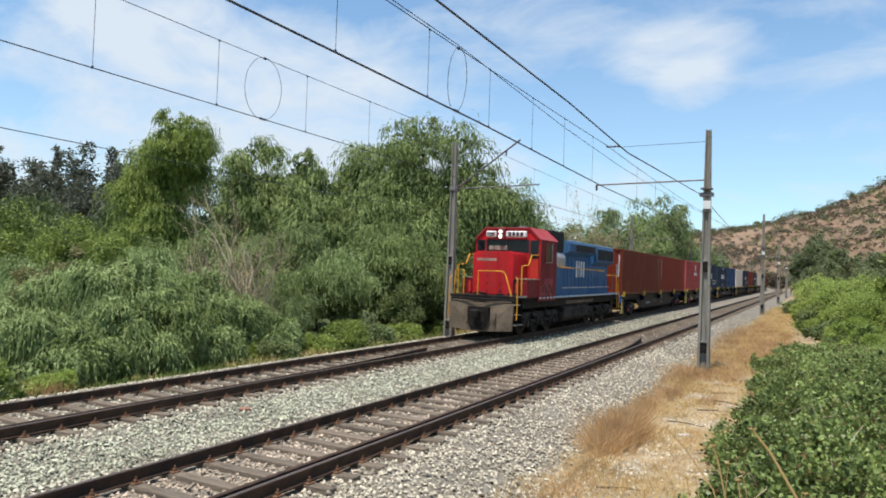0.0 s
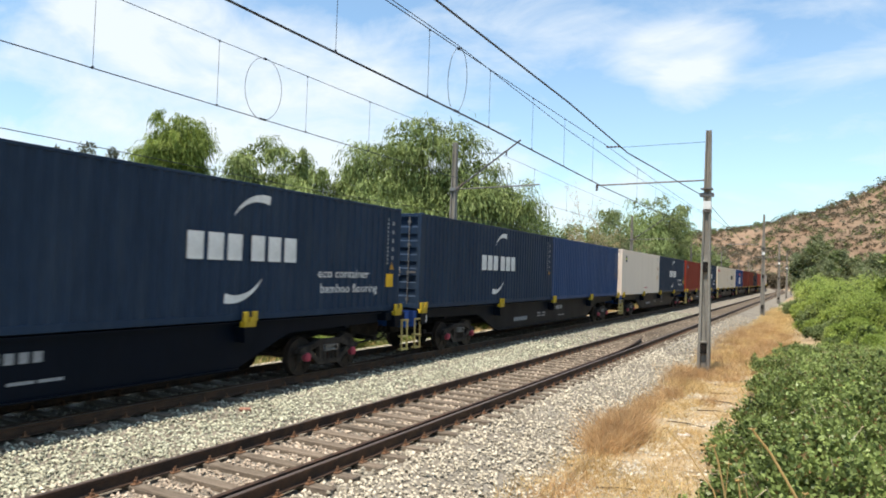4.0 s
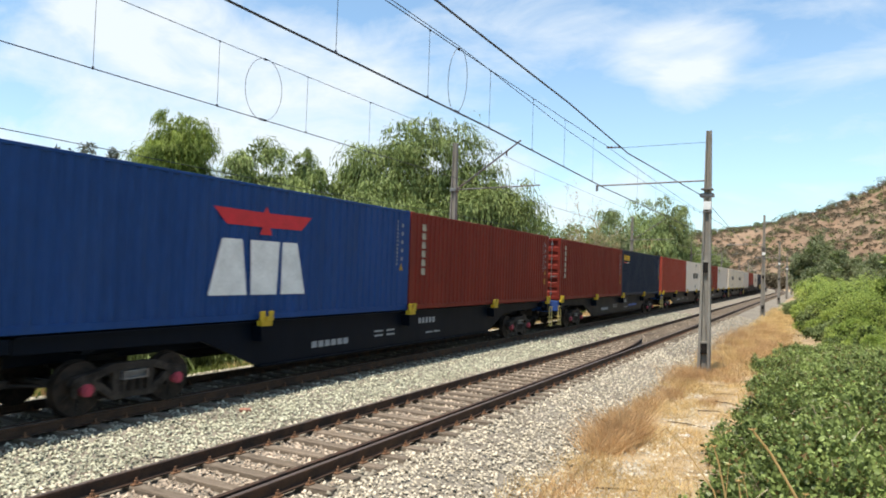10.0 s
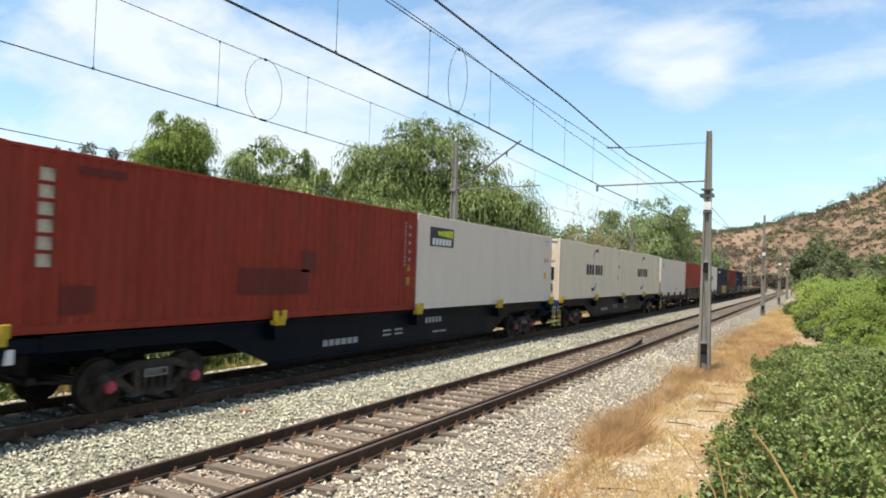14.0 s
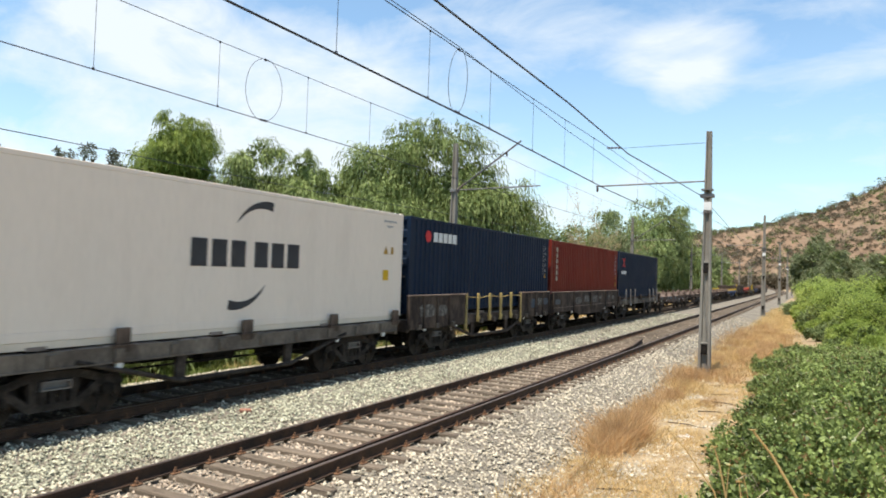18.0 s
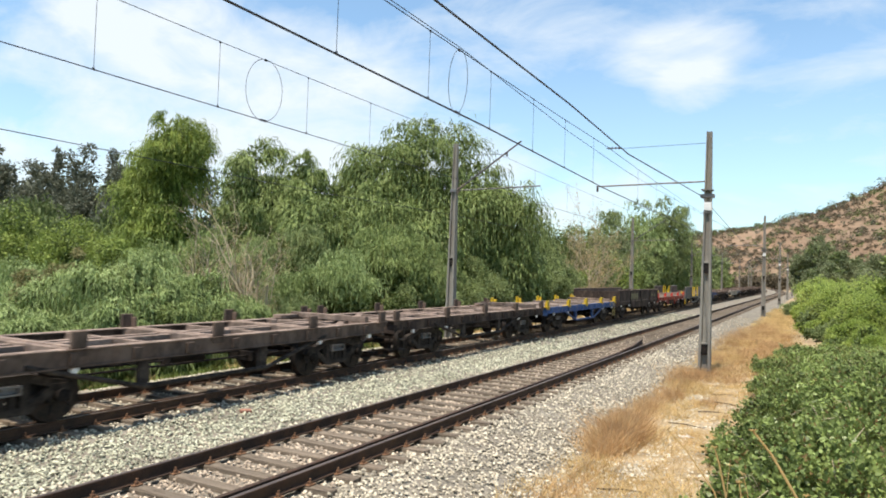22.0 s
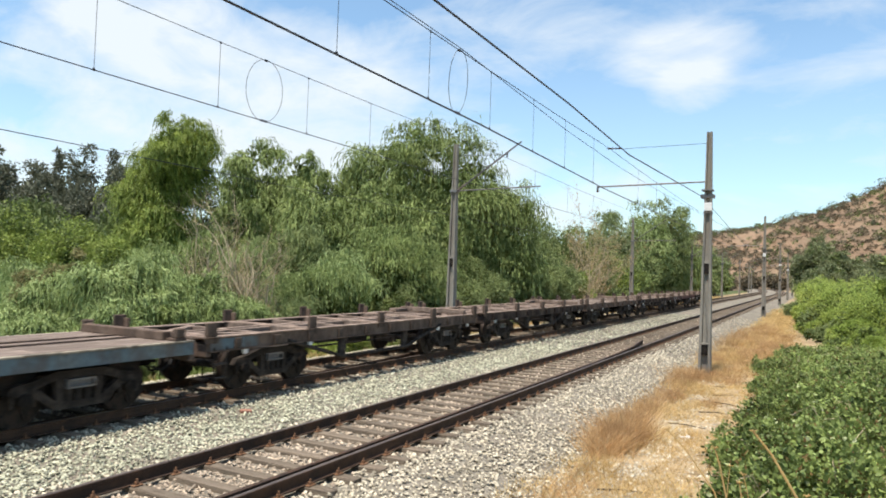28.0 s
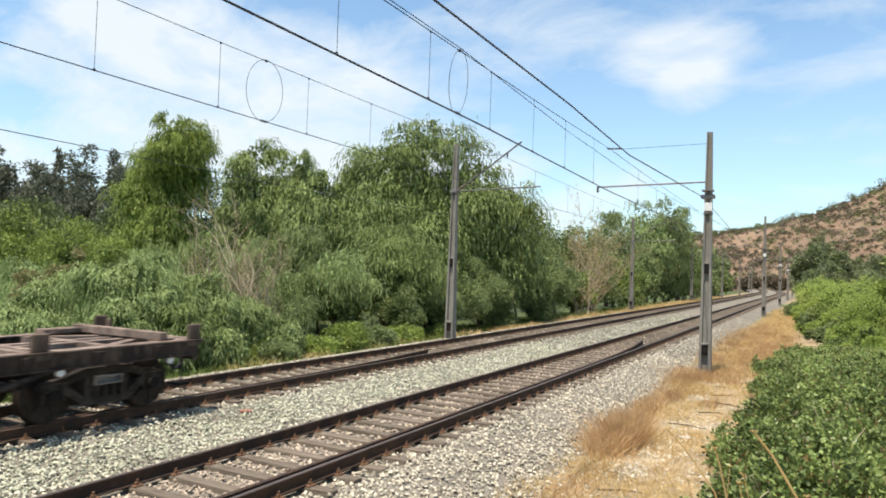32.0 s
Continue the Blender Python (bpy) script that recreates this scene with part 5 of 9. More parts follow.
def old_wagon(kind, tone="wagon_rust", pitch=12.72, extra="", label=""):
    w = thing("flat_wagon" if kind != "gondola" else "gondola_wagon", label, "railway wagon", "old short wagons")
    a, b = 0.16, min(pitch - 0.5, 12.22)
    deep = extra in ("deep_blue", "deep")
    side_sills(w, tone, a, b, deep)
    wagon_underside(w, a, b, pitch, tone)
    if kind == "skeleton":
        skeleton_deck(w, a, b)
    else:
        plank_deck(w, a, b, tone == "wagon_rust")
    if kind in ("skeleton", "planks") and not deep and tone != "wagon_red":
        wagon_truss(w, {"wagon_blue": "wagon_blue", "wagon_tan": "casting"}.get(tone, "casting"))
    if kind in ("planks", "skeleton"):
        for u in (-1, 1):
            for k in range(10):
                part("stake_pocket", kept(("pocket", u, tone), lambda: Shape().box(u * 1.34, u * 1.395, -0.09, 0.09, SILL_LO + 0.02, SILL_HI - 0.03, 0.01).mesh("stake_pocket", MAT[tone], False)), None, w, at=(0, 0.9 + k * 1.16, 0))
        wagon_locks(w, "yellow" if extra == "yellow_locks" else ("lock_red" if tone == "wagon_red" else "wagon_rust"), b)
    if tone == "wagon_red":
        for u in (-1, 1):
            for y0, y1 in ((2.55, 4.6), (9.75, 7.7)):
                part("truss_plate", Shape().prism([(y0, 0.93), (y1, 0.93), (y1, 0.60)], "x", u * 1.27, u * 1.31), MAT[tone], w, "red triangular plate under the sill")
                part("queen_post", Shape().box(u * 1.24, u * 1.35, y1 - 0.09, y1 + 0.09, 0.52, 1.0, 0.01), MAT[tone], w)
        for y0, y1 in ((2.7, 3.8), (9.3, 9.9)):
            part("paint_patch", Shape().box(1.341, 1.345, y0, y1, 0.92, 1.15), MAT["lock_red"], w, "patch of fresher red paint")
    if extra == "yellow_locks":
        for y in (10.75, 11.45):
            part("sign_plate", Shape().box(1.397, 1.401, y, y + 0.36, 0.94, 1.10), MAT["flat_cream"], w, "small cream data plate")
        corner_step(w, b - 0.3, "stake_cream")
    elif kind in ("skeleton", "planks"):
        corner_step(w, 0.45, "casting")
    blues = {"blue_patch": ((1.0, 2.1), (3.7, 4.5), (6.9, 8.0)), "deep_blue": ((0.7, 1.75), (3.8, 4.6), (4.9, 5.6), (7.2, 7.8)), "blue_start": ((0.2, 1.5),), "blue_end": ((0.25, 1.9),), "red_blue": ((0.3, 1.6),)}.get(extra, ())
    for y0, y1 in blues:
        part("paint_patch", Shape().box(1.3405, 1.344, y0, y1, 0.93, 1.14), MAT["faded_blue" if extra in ("blue_start", "deep_blue", "blue_end") else "blue_patch"], w, "patch of faded blue paint")
    if extra == "red_blue":
        part("paint_patch", Shape().box(1.3405, 1.344, 9.6, 11.4, 0.93, 1.14), MAT["faded_red"], w, "patch of faded red paint")
    if kind == "gondola":
        gondola_sides(w, a, b, {"a": gondola_marks_a, "b": gondola_marks_b}.get(extra, gondola_marks_c))
        corner_step(w, 0.4, "casting")
        corner_step(w, b - 0.3, "casting")
    elif kind == "half" and extra == "grey_half":
        half_sides(w, "wagon_grey", 1.93, "flat_cream", "yellow", (4.68, 5.66, 7.7))
        for u in (-1, 1):
            part("container_lock", Shape().box(u * 0.95, u * 1.25, 5.75, 6.1, 1.18, 1.26, 0.01).box(u * 1.1, u * 1.25, 5.76, 5.86, 1.26, 1.52, 0.01).box(u * 1.1, u * 1.25, 5.98, 6.08, 1.26, 1.52, 0.01), MAT["yellow"], w)
            part("container_lock", Shape().box(u * 0.9, u * 1.2, 0.0, 0.3, 1.18, 1.26, 0.01).box(u * 1.0, u * 1.2, 0.05, 0.15, 1.26, 1.5, 0.01), MAT["yellow"], w)
        part("electric_box", Shape().box(0.9, 1.34, b + 0.12, b + 0.36, 0.70, 1.02, 0.02), MAT["white_band"], w, "white box at the end")
        smudges(w, ((0.2, 0.85, 1.36, 1.68),), "faded_blue", "patch of faded blue paint", 1.387)
        smudges(w, ((10.75, 11.2, 1.2, 1.58), (11.55, 12.1, 1.22, 1.58)), "faded_blue", "patch of faded blue paint", 1.387, 9)
        smudges(w, ((10.8, 11.15, 1.34, 1.46), (11.6, 12.05, 1.36, 1.48)), "stake_cream", "faded yellow stroke", 1.391, 10)
        corner_step(w, 0.3, "yellow")
        corner_step(w, b - 0.25, "stake_cream")
    elif kind == "half":
        half_sides(w, "wagon_dark", 1.88, "top_rust", "stake_cream", (4.8, 5.8, 6.8, 7.8))
        part("stake_chain", Shape().tube([(1.41, 3.9, 1.78), (1.41, 4.8, 1.72), (1.41, 5.8, 1.78), (1.41, 6.8, 1.73), (1.41, 7.8, 1.78), (1.41, 8.8, 1.74)], 0.014, 5), MAT["stake_cream"], w, "thin bar from stake to stake")
        smudges(w, ((0.7, 1.7, 1.2, 1.6), (1.9, 2.5, 1.2, 1.56)), "chalk", "chalky scrawl", 1.387, 11)
        smudges(w, ((10.0, 10.6, 1.2, 1.6), (11.5, 12.1, 1.3, 1.6)), "blue_patch", "patch of faded blue paint", 1.387, 12)
        smudges(w, ((10.8, 11.4, 1.3, 1.62),), "chalk", "chalky scrawl", 1.387, 13)
        for u in (-1, 1):
            for k in range(11):
                part("stake_pocket", kept(("hpocket", u), lambda: Shape().box(u * 1.34, u * 1.45, -0.09, 0.09, 0.84, 1.0, 0.012).mesh("stake_pocket", MAT["wagon_tan"], False)), None, w, at=(0, 0.7 + k * 1.1, 0))
    if extra == "short_stakes":
        for u in (-1, 1):
            for y in (1.47, 2.71, 4.0, 8.7, 10.03, 11.28):
                part("stake", kept(("sstake", u), lambda: Shape().box(u * 1.40, u * 1.47, -0.05, 0.05, 0.94, 1.84, 0.008).mesh("stake", MAT["steel"], False)), None, w, at=(0, y, 0))
    return w


def long_flat():
    w = thing("flat_wagon", "long flat wagon with chalky cream sides and steel deck", "railway wagon", "old short wagons")
    a, b = 0.40, 19.0
    for u in (-1, 1):
        part("side_sill", Shape().prism([(a, 1.13), (a, 0.92), (a + 3.2, 0.92), (a + 4.0, 0.53), (13.6, 0.53), (13.9, 1.13)], "x", u * 1.28, u * 1.36), MAT["flat_cream"], w, "stained cream side sill")
        part("side_sill", Shape().prism([(13.9, 1.13), (13.6, 0.53), (14.2, 0.53), (15.0, 0.90), (b, 0.90), (b, 1.13)], "x", u * 1.28, u * 1.358), MAT["faded_blue"], w, "side sill with faded blue paint")
        part("deck_edge", Shape().box(u * 1.30, u * 1.385, a, b, 1.132, 1.165, 0.006), MAT["flat_cream"], w, "pale worn deck edge")
        for y in (a + 0.4, 6.5, 12.6, b - 0.3):
            part("container_lock", kept(("llock", u), lambda: Shape().box(u * 1.12, u * 1.36, -0.13, 0.13, 1.17, 1.22, 0.01).box(u * 1.26, u * 1.36, -0.12, 0.12, 1.22, 1.40, 0.02).box(u * 1.16, u * 1.26, -0.05, 0.05, 1.22, 1.34, 0.01).mesh("container_lock", MAT["wagon_rust"], False)), None, w, at=(0, y, 0))
    part("loose_beam", Shape().box(-1.2, 1.1, b - 0.5, b - 0.3, 1.175, 1.33, 0.01), MAT["wagon_rust"], w, "rusty beam laid across the deck")
    for k in range(13):
        y = a + (b - a) * k / 13
        part("deck_plate", kept("deckplate", lambda: Shape().box(-1.29, 1.29, 0.01, 1.42, 1.12, 1.17, 0.006).mesh("deck_plate", MAT["planks"], False)), None, w, at=(0, y, 0))
    part("centre_sill", Shape().box(-0.25, 0.25, a, b, 0.6, 1.1, 0.02), MAT["iron"], w)
    part("deck_strip", Shape().box(-0.2, -0.14, a, b, 1.17, 1.20).box(0.3, 0.36, a, b, 1.17, 1.20), MAT["wagon_rust"], w)
    for end, y in ((-1, a), (1, b)):
        part("headstock", Shape().box(-1.34, 1.34, y - 0.06, y + 0.06, 0.78, 1.12, 0.015), MAT["wagon_rust"], w)
        coupler(w, y, end)
    for y in (a + 2.1, b - 2.1):
        bogie(w, y)
    return w


# ---- containers ----
CW, CH, CL = 1.219, 2.896, 12.192


def corrugated(shape, x, u, y0, y1, z0, z1, depth=0.029, k=1.0):
    """Trapezoid-ribbed wall along y, outer face at x (u: outward sign)."""
    pts, y = [], y0
    while y < y1 - 0.28 * k:
        pts += [(y, 0), (y + 0.104 * k, 0), (y + 0.104 * k + 0.036, depth), (y + 0.28 * k - 0.036, depth)]
        y += 0.28 * k
    pts += [(y1, 0)]
    v = [(x - u * d, q, z0) for q, d in pts] + [(x - u * d, q, z1) for q, d in pts]
    n = len(pts)
    shape.add(v, [(i, i + 1, n + i + 1, n + i) for i in range(n - 1)])
    return shape


def ribbed_end(shape, y, z0, z1, sign, x0=-1.12, x1=1.12):
    pts, z = [], z0
    while z < z1 - 0.42:
        pts += [(z, 0), (z + 0.19, 0), (z + 0.23, 0.04), (z + 0.38, 0.04)]
        z += 0.42
    pts += [(z1, 0)]
    n = len(pts)
    shape.add([(x0, y + sign * d, q) for q, d in pts] + [(x1, y + sign * d, q) for q, d in pts], [(i, i + 1, n + i + 1, n + i) for i in range(n - 1)])
    return shape


def container(tone, kind, label, marks=(), doors=True):
    c = thing("shipping_container", label, "shipping container", "containers on the train")
    m = CONT[tone]
    reefer = kind == "reefer"

    def share(key, make):
        return kept((key, tone, kind, doors), lambda: make().mesh(key, m, False))

    for u in (-1, 1):
        if reefer:
            def flat_side(u=u):
                return corrugated(Shape(), u * (CW - 0.004), u, 0.14, CL - 0.14, 0.17, CH - 0.10, 0.0025, 4.35)
            part("side_panel", share("rside%d" % u, flat_side), None, c)
        else:
            part("side_panel", share("side%d" % u, lambda u=u: corrugated(Shape(), u * (CW - 0.006), u, 0.14, CL - 0.14, 0.15, CH - 0.07)), None, c)
        part("bottom_rail", share("brail%d" % u, lambda u=u: Shape().box(u * (CW - 0.08), u * CW, 0.1, CL - 0.1, 0.02, 0.17 if reefer else 0.155, 0.008)), None, c)
        part("top_rail", share("trail%d" % u, lambda u=u: Shape().box(u * (CW - 0.06), u * CW, 0.1, CL - 0.1, CH - 0.10 if reefer else CH - 0.075, CH - 0.012, 0.008)), None, c)
        for y in (0.0, CL - 0.15):
            part("corner_post", share("post%d%d" % (u, y > 1), lambda u=u, y=y: Shape().box(u * (CW - 0.13), u * (CW - 0.001), y + 0.001, y + 0.149, 0.1, CH - 0.1, 0.012)), None, c)
            for z in (0.0, CH - 0.118):
                part("corner_casting", share("cast%d%d%d" % (u, y > 1, z > 1), lambda u=u, y=y, z=z: Shape().box(u * (CW - 0.16), u * (CW + 0.003), y - 0.003 if y < 1 else y - 0.028, y + 0.178 if y < 1 else y + 0.153, z - 0.0, z + 0.118, 0.012)), None, c)
    part("roof", share("roof", lambda: Shape().box(-CW + 0.05, CW - 0.05, 0.1, CL - 0.1, CH - 0.05, CH - 0.018, 0.004)), None, c)
    part("floor", share("floor", lambda: Shape().box(-CW + 0.06, CW - 0.06, 0.1, CL - 0.1, 0.06, 0.15)), None, c)
    part("end_panel", share("rear", lambda: ribbed_end(Shape(), CL - 0.04, 0.15, CH - 0.1, -1)), None, c)
    for y in (0.07, CL - 0.07):
        part("end_header", share("head%d" % (y > 1), lambda y=y: Shape().box(-CW + 0.12, CW - 0.12, y - 0.06, y + 0.06, CH - 0.12, CH - 0.01, 0.008)), None, c)
        part("end_sill", share("sill%d" % (y > 1), lambda y=y: Shape().box(-CW + 0.12, CW - 0.12, y - 0.06, y + 0.06, 0.02, 0.17, 0.008)), None, c)
    if reefer:
        unit = part("cooling_unit", Shape().box(-1.08, 1.08, 0.05, 0.22, 0.18, CH - 0.13, 0.02), CONT[tone], c, "pale refrigeration unit front")
        part("fan_grille", Shape().cyl((-0.35, 0.045, 1.25), (-0.35, 0.02, 1.25), 0.34, 20), MAT["grille"], unit, "dark fan opening")
        part("coil_grille", Shape().box(0.1, 0.95, 0.02, 0.05, 0.95, 1.55, 0.01), MAT["grille"], unit, "dark grille opening")
        part("control_box", Shape().box(0.25, 0.9, 0.0, 0.05, 0.4, 0.8, 0.015), MAT["wagon_grey"], unit)
        part("compressor_cover", Shape().box(-0.9, -0.1, 0.0, 0.05, 0.35, 0.75, 0.015), MAT["wagon_grey"], unit)
        for x0 in (-0.95, 0.2):
            part("vent_hatch", Shape().box(x0, x0 + 0.75, 0.015, 0.05, 1.85, 2.55, 0.015), CONT[tone], unit)
        part("sticker", Shape().box(0.55, 0.85, 0.009, 0.015, 2.1, 2.35), MAT["yellow_mark"], unit, "yellow sticker")
        if tone == "cream":
            part("motor_cover", Shape().box(-0.95, 0.0, 0.0, 0.03, 1.1, 1.7, 0.02), MAT["blue_patch"], unit, "blue motor cover")
    elif doors:
        for u in (-1, 1):
            d = part("door", share("door%d" % u, lambda u=u: ribbed_end(Shape(), 0.05, 0.17, CH - 0.12, 1, min(u * 0.01, u * 1.1), max(u * 0.01, u * 1.1))), None, c)
            for x in (0.28, 0.8):
                s = Shape().tube([(u * x, 0.015, 0.14), (u * x, 0.015, CH - 0.1)], 0.018, 6)
                for zz in (0.25, 1.05, 1.9, CH - 0.3):
                    s.box(u * x - 0.05, u * x + 0.05, 0.0, 0.05, zz, zz + 0.07)
                s.box(u * x - 0.02, u * x + 0.28 * u, -0.005, 0.012, 1.08, 1.13)
                part("locking_rod", kept(("rod", u, x), lambda s=s: s.mesh("locking_rod", MAT["steel"])), None, d)
        part("sticker", Shape().box(0.15, 0.5, 0.03, 0.036, 0.95, 1.25), MAT["white_mark"], c, "white data marks on the door")
    else:
        part("end_panel", share("front", lambda: corrugated_end(Shape(), 0.04)), None, c)
        part("lettering_block", bars_front(Shape(), 0.88, 1.9, 5), MAT["grey_mark"], c, "upright row of pale marks")
    for what in marks:
        MARKS[what](c)
    side = CW + 0.001
    if reefer:
        bars("lettering_block", c, "grey_mark", "small dark marks", side, CL - 1.0, 2.60, 6, 0.07, 0.05, 0.04)
        bars("lettering_block", c, "grey_mark", "small dark marks", side, CL - 0.85, 2.46, 3, 0.07, 0.05, 0.04)
        part("warning_sign", Shape().prism([(CL - 1.0, 1.72), (CL - 0.76, 1.72), (CL - 0.88, 1.94)], "x", side, side + 0.004), MAT["ochre_mark"], c, "small ochre warning triangle")
        part("sticker", Shape().box(side, side + 0.004, CL - 0.62, CL - 0.50, 1.72, 1.92), MAT["ochre_mark"], c, "small ochre sticker")
        part("sticker", Shape().box(side, side + 0.004, CL - 1.0, CL - 0.72, 1.0, 1.28), MAT["yellow_mark"], c, "orange-yellow sticker")
    else:
        bars("lettering_block", c, "grey_mark", "small upright marks", side, CL - 0.70, 2.58, 12, 0.05, 0.07, 0.04, "z")
        bars("lettering_block", c, "grey_mark", "small upright marks", side, CL - 0.46, 2.50, 5, 0.09, 0.10, 0.14, "z")
        part("warning_sign", Shape().prism([(CL - 0.55, 1.16), (CL - 0.33, 1.16), (CL - 0.44, 1.36)], "x", side, side + 0.004), MAT["ochre_mark"], c, "small ochre warning triangle")
        if "eco" in marks:
            part("sticker", Shape().box(side, side + 0.004, CL - 0.72, CL - 0.36, 0.68, 1.04), MAT["yellow_mark"], c, "square yellow sticker")
        elif tone in ("maroon", "rust", "coral"):
            part("sticker", Shape().box(side, side + 0.004, CL - 0.56, CL - 0.36, 0.74, 0.98), MAT["ochre_mark"], c, "small ochre sticker")
    return c


def corrugated_end(shape, y):
    pts, x = [], -1.1
    while x < 1.1 - 0.25:
        pts += [(x, 0), (x + 0.09, 0), (x + 0.125, 0.04), (x + 0.215, 0.04)]
        x += 0.25
    pts += [(1.1, 0)]
    n = len(pts)
    shape.add([(q, y + d, 0.15) for q, d in pts] + [(q, y + d, CH - 0.1) for q, d in pts], [(i, i + 1, n + i + 1, n + i) for i in range(n - 1)])
    return shape


def bars_front(shape, x, z, n):
    for i in range(n):
        shape.box(x - 0.05, x + 0.05, 0.033, 0.038, z - i * 0.17 - 0.12, z - i * 0.17)
    return shape


def crescent(yc, zc, r, a0, a1, thick, sign):
    """A tapering arc on the side."""
    out, inn = [], []
    for k in range(15):
        t = k / 14
        a = radians(a0 + (a1 - a0) * t)
        w = thick * (t if sign > 0 else 1 - t) ** 0.8
        out.append((yc + r * math.cos(a), zc + r * math.sin(a)))
        inn.append((yc + (r - w) * math.cos(a), zc + (r - w) * math.sin(a)))
    s = Shape()
    v = [(CW + 0.002, p, q) for p, q in out] + [(CW + 0.002, p, q) for p, q in inn]
    s.add(v, [(k, k + 1, 15 + k + 1, 15 + k) for k in range(14)])
    return s


def logo_arcs(c, tone, z=1.52, y=6.1):
    m = MAT[tone]
    for y0 in (y - 1.62, y + 0.09):
        bars("logo_bar", c, tone, "plain blocks in place of a brand name", CW + 0.001, y0, z - 0.27, 3, 0.40, 0.54, 0.12)
    part("logo_arc", crescent(y + 0.45, z + 0.1, 1.05, 150, 80, 0.2, 1), m, c, "tapering arc of the logo")
    part("logo_arc", crescent(y - 0.45, z - 0.1, 1.05, -100, -30, 0.2, -1), m, c, "tapering arc of the logo")


def eco_text(c):
    for k, line in enumerate(("eco container", "bamboo flooring")):
        me = kept(("eco", k), lambda line=line: lettering(line, 0.3, MAT["white_mark"]))
        ob = part("lettering", me, None, c, "white words on the side")
        ob.matrix_local = Matrix(((0, 0, 1, CW + 0.004), (1.3 - 0.06 * k, 0, 0, 8.45 + 0.1 * k), (0, 1.05, 0, 0.92 - 0.37 * k), (0, 0, 0, 1)))


def touch_up(c):
    for y0, y1, z0, z1 in ((4.9, 7.2, 0.55, 1.12), (6.9, 7.45, 1.05, 1.55), (1.3, 2.2, 2.55, 2.68), (1.1, 1.7, 0.3, 0.75)):
        part("paint_patch", Shape().box(CW - 0.002, CW + 0.002, y0, y1, z0, z1), MAT["patch_red"], c, "darker touched-up patch")


def column_word(c):
    bars("lettering_block", c, "flat_cream", "upright column of pale blocks", CW + 0.001, 0.68, 2.57, 6, 0.235, 0.20, 0.065, "z")


def word_blocks(c, tone, y, z, n, w, h, dot=None):
    bars("logo_bar", c, tone, "row of plain blocks in place of a brand name", CW + 0.001, y, z, n, w, h, w * 0.25)
    if dot:
        part("logo_mark", Shape().cyl((CW + 0.001, y - 0.35, z + h / 2), (CW + 0.005, y - 0.35, z + h / 2), h * 0.6, 16), MAT[dot], c, "plain round mark")


def orange_word(c):
    """Orange blocks with a thin red and white line under them."""
    word_blocks(c, "yellow_mark", 0.46, 2.24, 5, 0.26, 0.32)
    part("logo_line", Shape().box(CW + 0.001, CW + 0.005, 0.5, 1.3, 2.06, 2.12), MAT["red_mark"], c, "thin red line")
    part("logo_line", Shape().box(CW + 0.001, CW + 0.005, 1.32, 1.75, 2.06, 2.12), MAT["white_mark"], c, "thin white line")


def disc_logo(c):
    part("logo_mark", Shape().cyl((CW + 0.001, 6.05, 2.25), (CW + 0.005, 6.05, 2.25), 0.3, 24), MAT["white_mark"], c, "white round emblem")
    bars("logo_bar", c, "white_mark", "row of plain blocks in place of a brand name", CW + 0.001, 5.1, 1.5, 8, 0.19, 0.3, 0.06)


def fan_logo(c):
    s = Shape().prism([(4.60, 2.32), (6.02, 2.30), (6.11, 2.44), (6.20, 2.30), (7.64, 2.32), (7.29, 2.00), (6.24, 1.99), (6.30, 1.83), (5.94, 1.83), (6.0, 1.99), (4.97, 1.99)], "x", CW + 0.001, CW + 0.005)
    part("logo_mark", s, MAT["red_mark"], c, "red fan-shaped emblem")
    for poly in ([(4.54, 0.55), (5.60, 0.55), (5.42, 1.70), (4.86, 1.70)], [(5.72, 0.55), (6.52, 0.55), (6.56, 1.70), (5.66, 1.70)], [(6.66, 0.55), (7.48, 0.55), (7.16, 1.70), (6.66, 1.70)]):
        part("logo_bar", Shape().prism(poly, "x", CW + 0.001, CW + 0.005), MAT["white_mark"], c, "plain white block in place of a brand name")


def box_logo(c):
    part("logo_mark", Shape().box(CW + 0.001, CW + 0.004, 0.75, 2.35, 1.95, 2.55), MAT["dark_mark"], c, "dark square sign")
    part("logo_mark", Shape().prism([(1.2, 2.42), (2.28, 2.5), (2.28, 2.25), (1.3, 2.3)], "x", CW + 0.0045, CW + 0.007), MAT["lime_mark"], c, "lime band on the sign")
    bars("logo_bar", c, "white_mark", "row of plain blocks in place of a brand name", CW + 0.0045, 0.9, 2.0, 6, 0.16, 0.2, 0.06)


def small_logo(c):
    part("logo_mark", Shape().box(CW + 0.001, CW + 0.004, 0.95, 1.35, 2.12, 2.5), MAT["dark_mark"], c, "small dark square emblem")
    part("logo_mark", Shape().prism([(0.98, 2.2), (1.32, 2.3), (1.32, 2.42), (0.98, 2.36)], "x", CW + 0.0045, CW + 0.007), MAT["lime_mark"], c, "lime band on the emblem")
    bars("lettering_block", c, "red_mark", "small red marks", CW + 0.001, 6.6, 0.42, 5, 0.2, 0.06, 0.03)


def cross_logo(c):
    s = Shape().prism([(0.9, 1.95), (1.05, 1.95), (1.7, 2.5), (1.55, 2.5)], "x", CW + 0.001, CW + 0.005).prism([(1.55, 1.95), (1.7, 1.95), (1.05, 2.5), (0.9, 2.5)], "x", CW + 0.0055, CW + 0.008)
    part("logo_mark", s, MAT["red_mark"], c, "red crossed strokes")
    bars("lettering_block", c, "white_mark", "row of pale blocks", CW + 0.001, 0.75, 1.5, 6, 0.16, 0.2, 0.05)


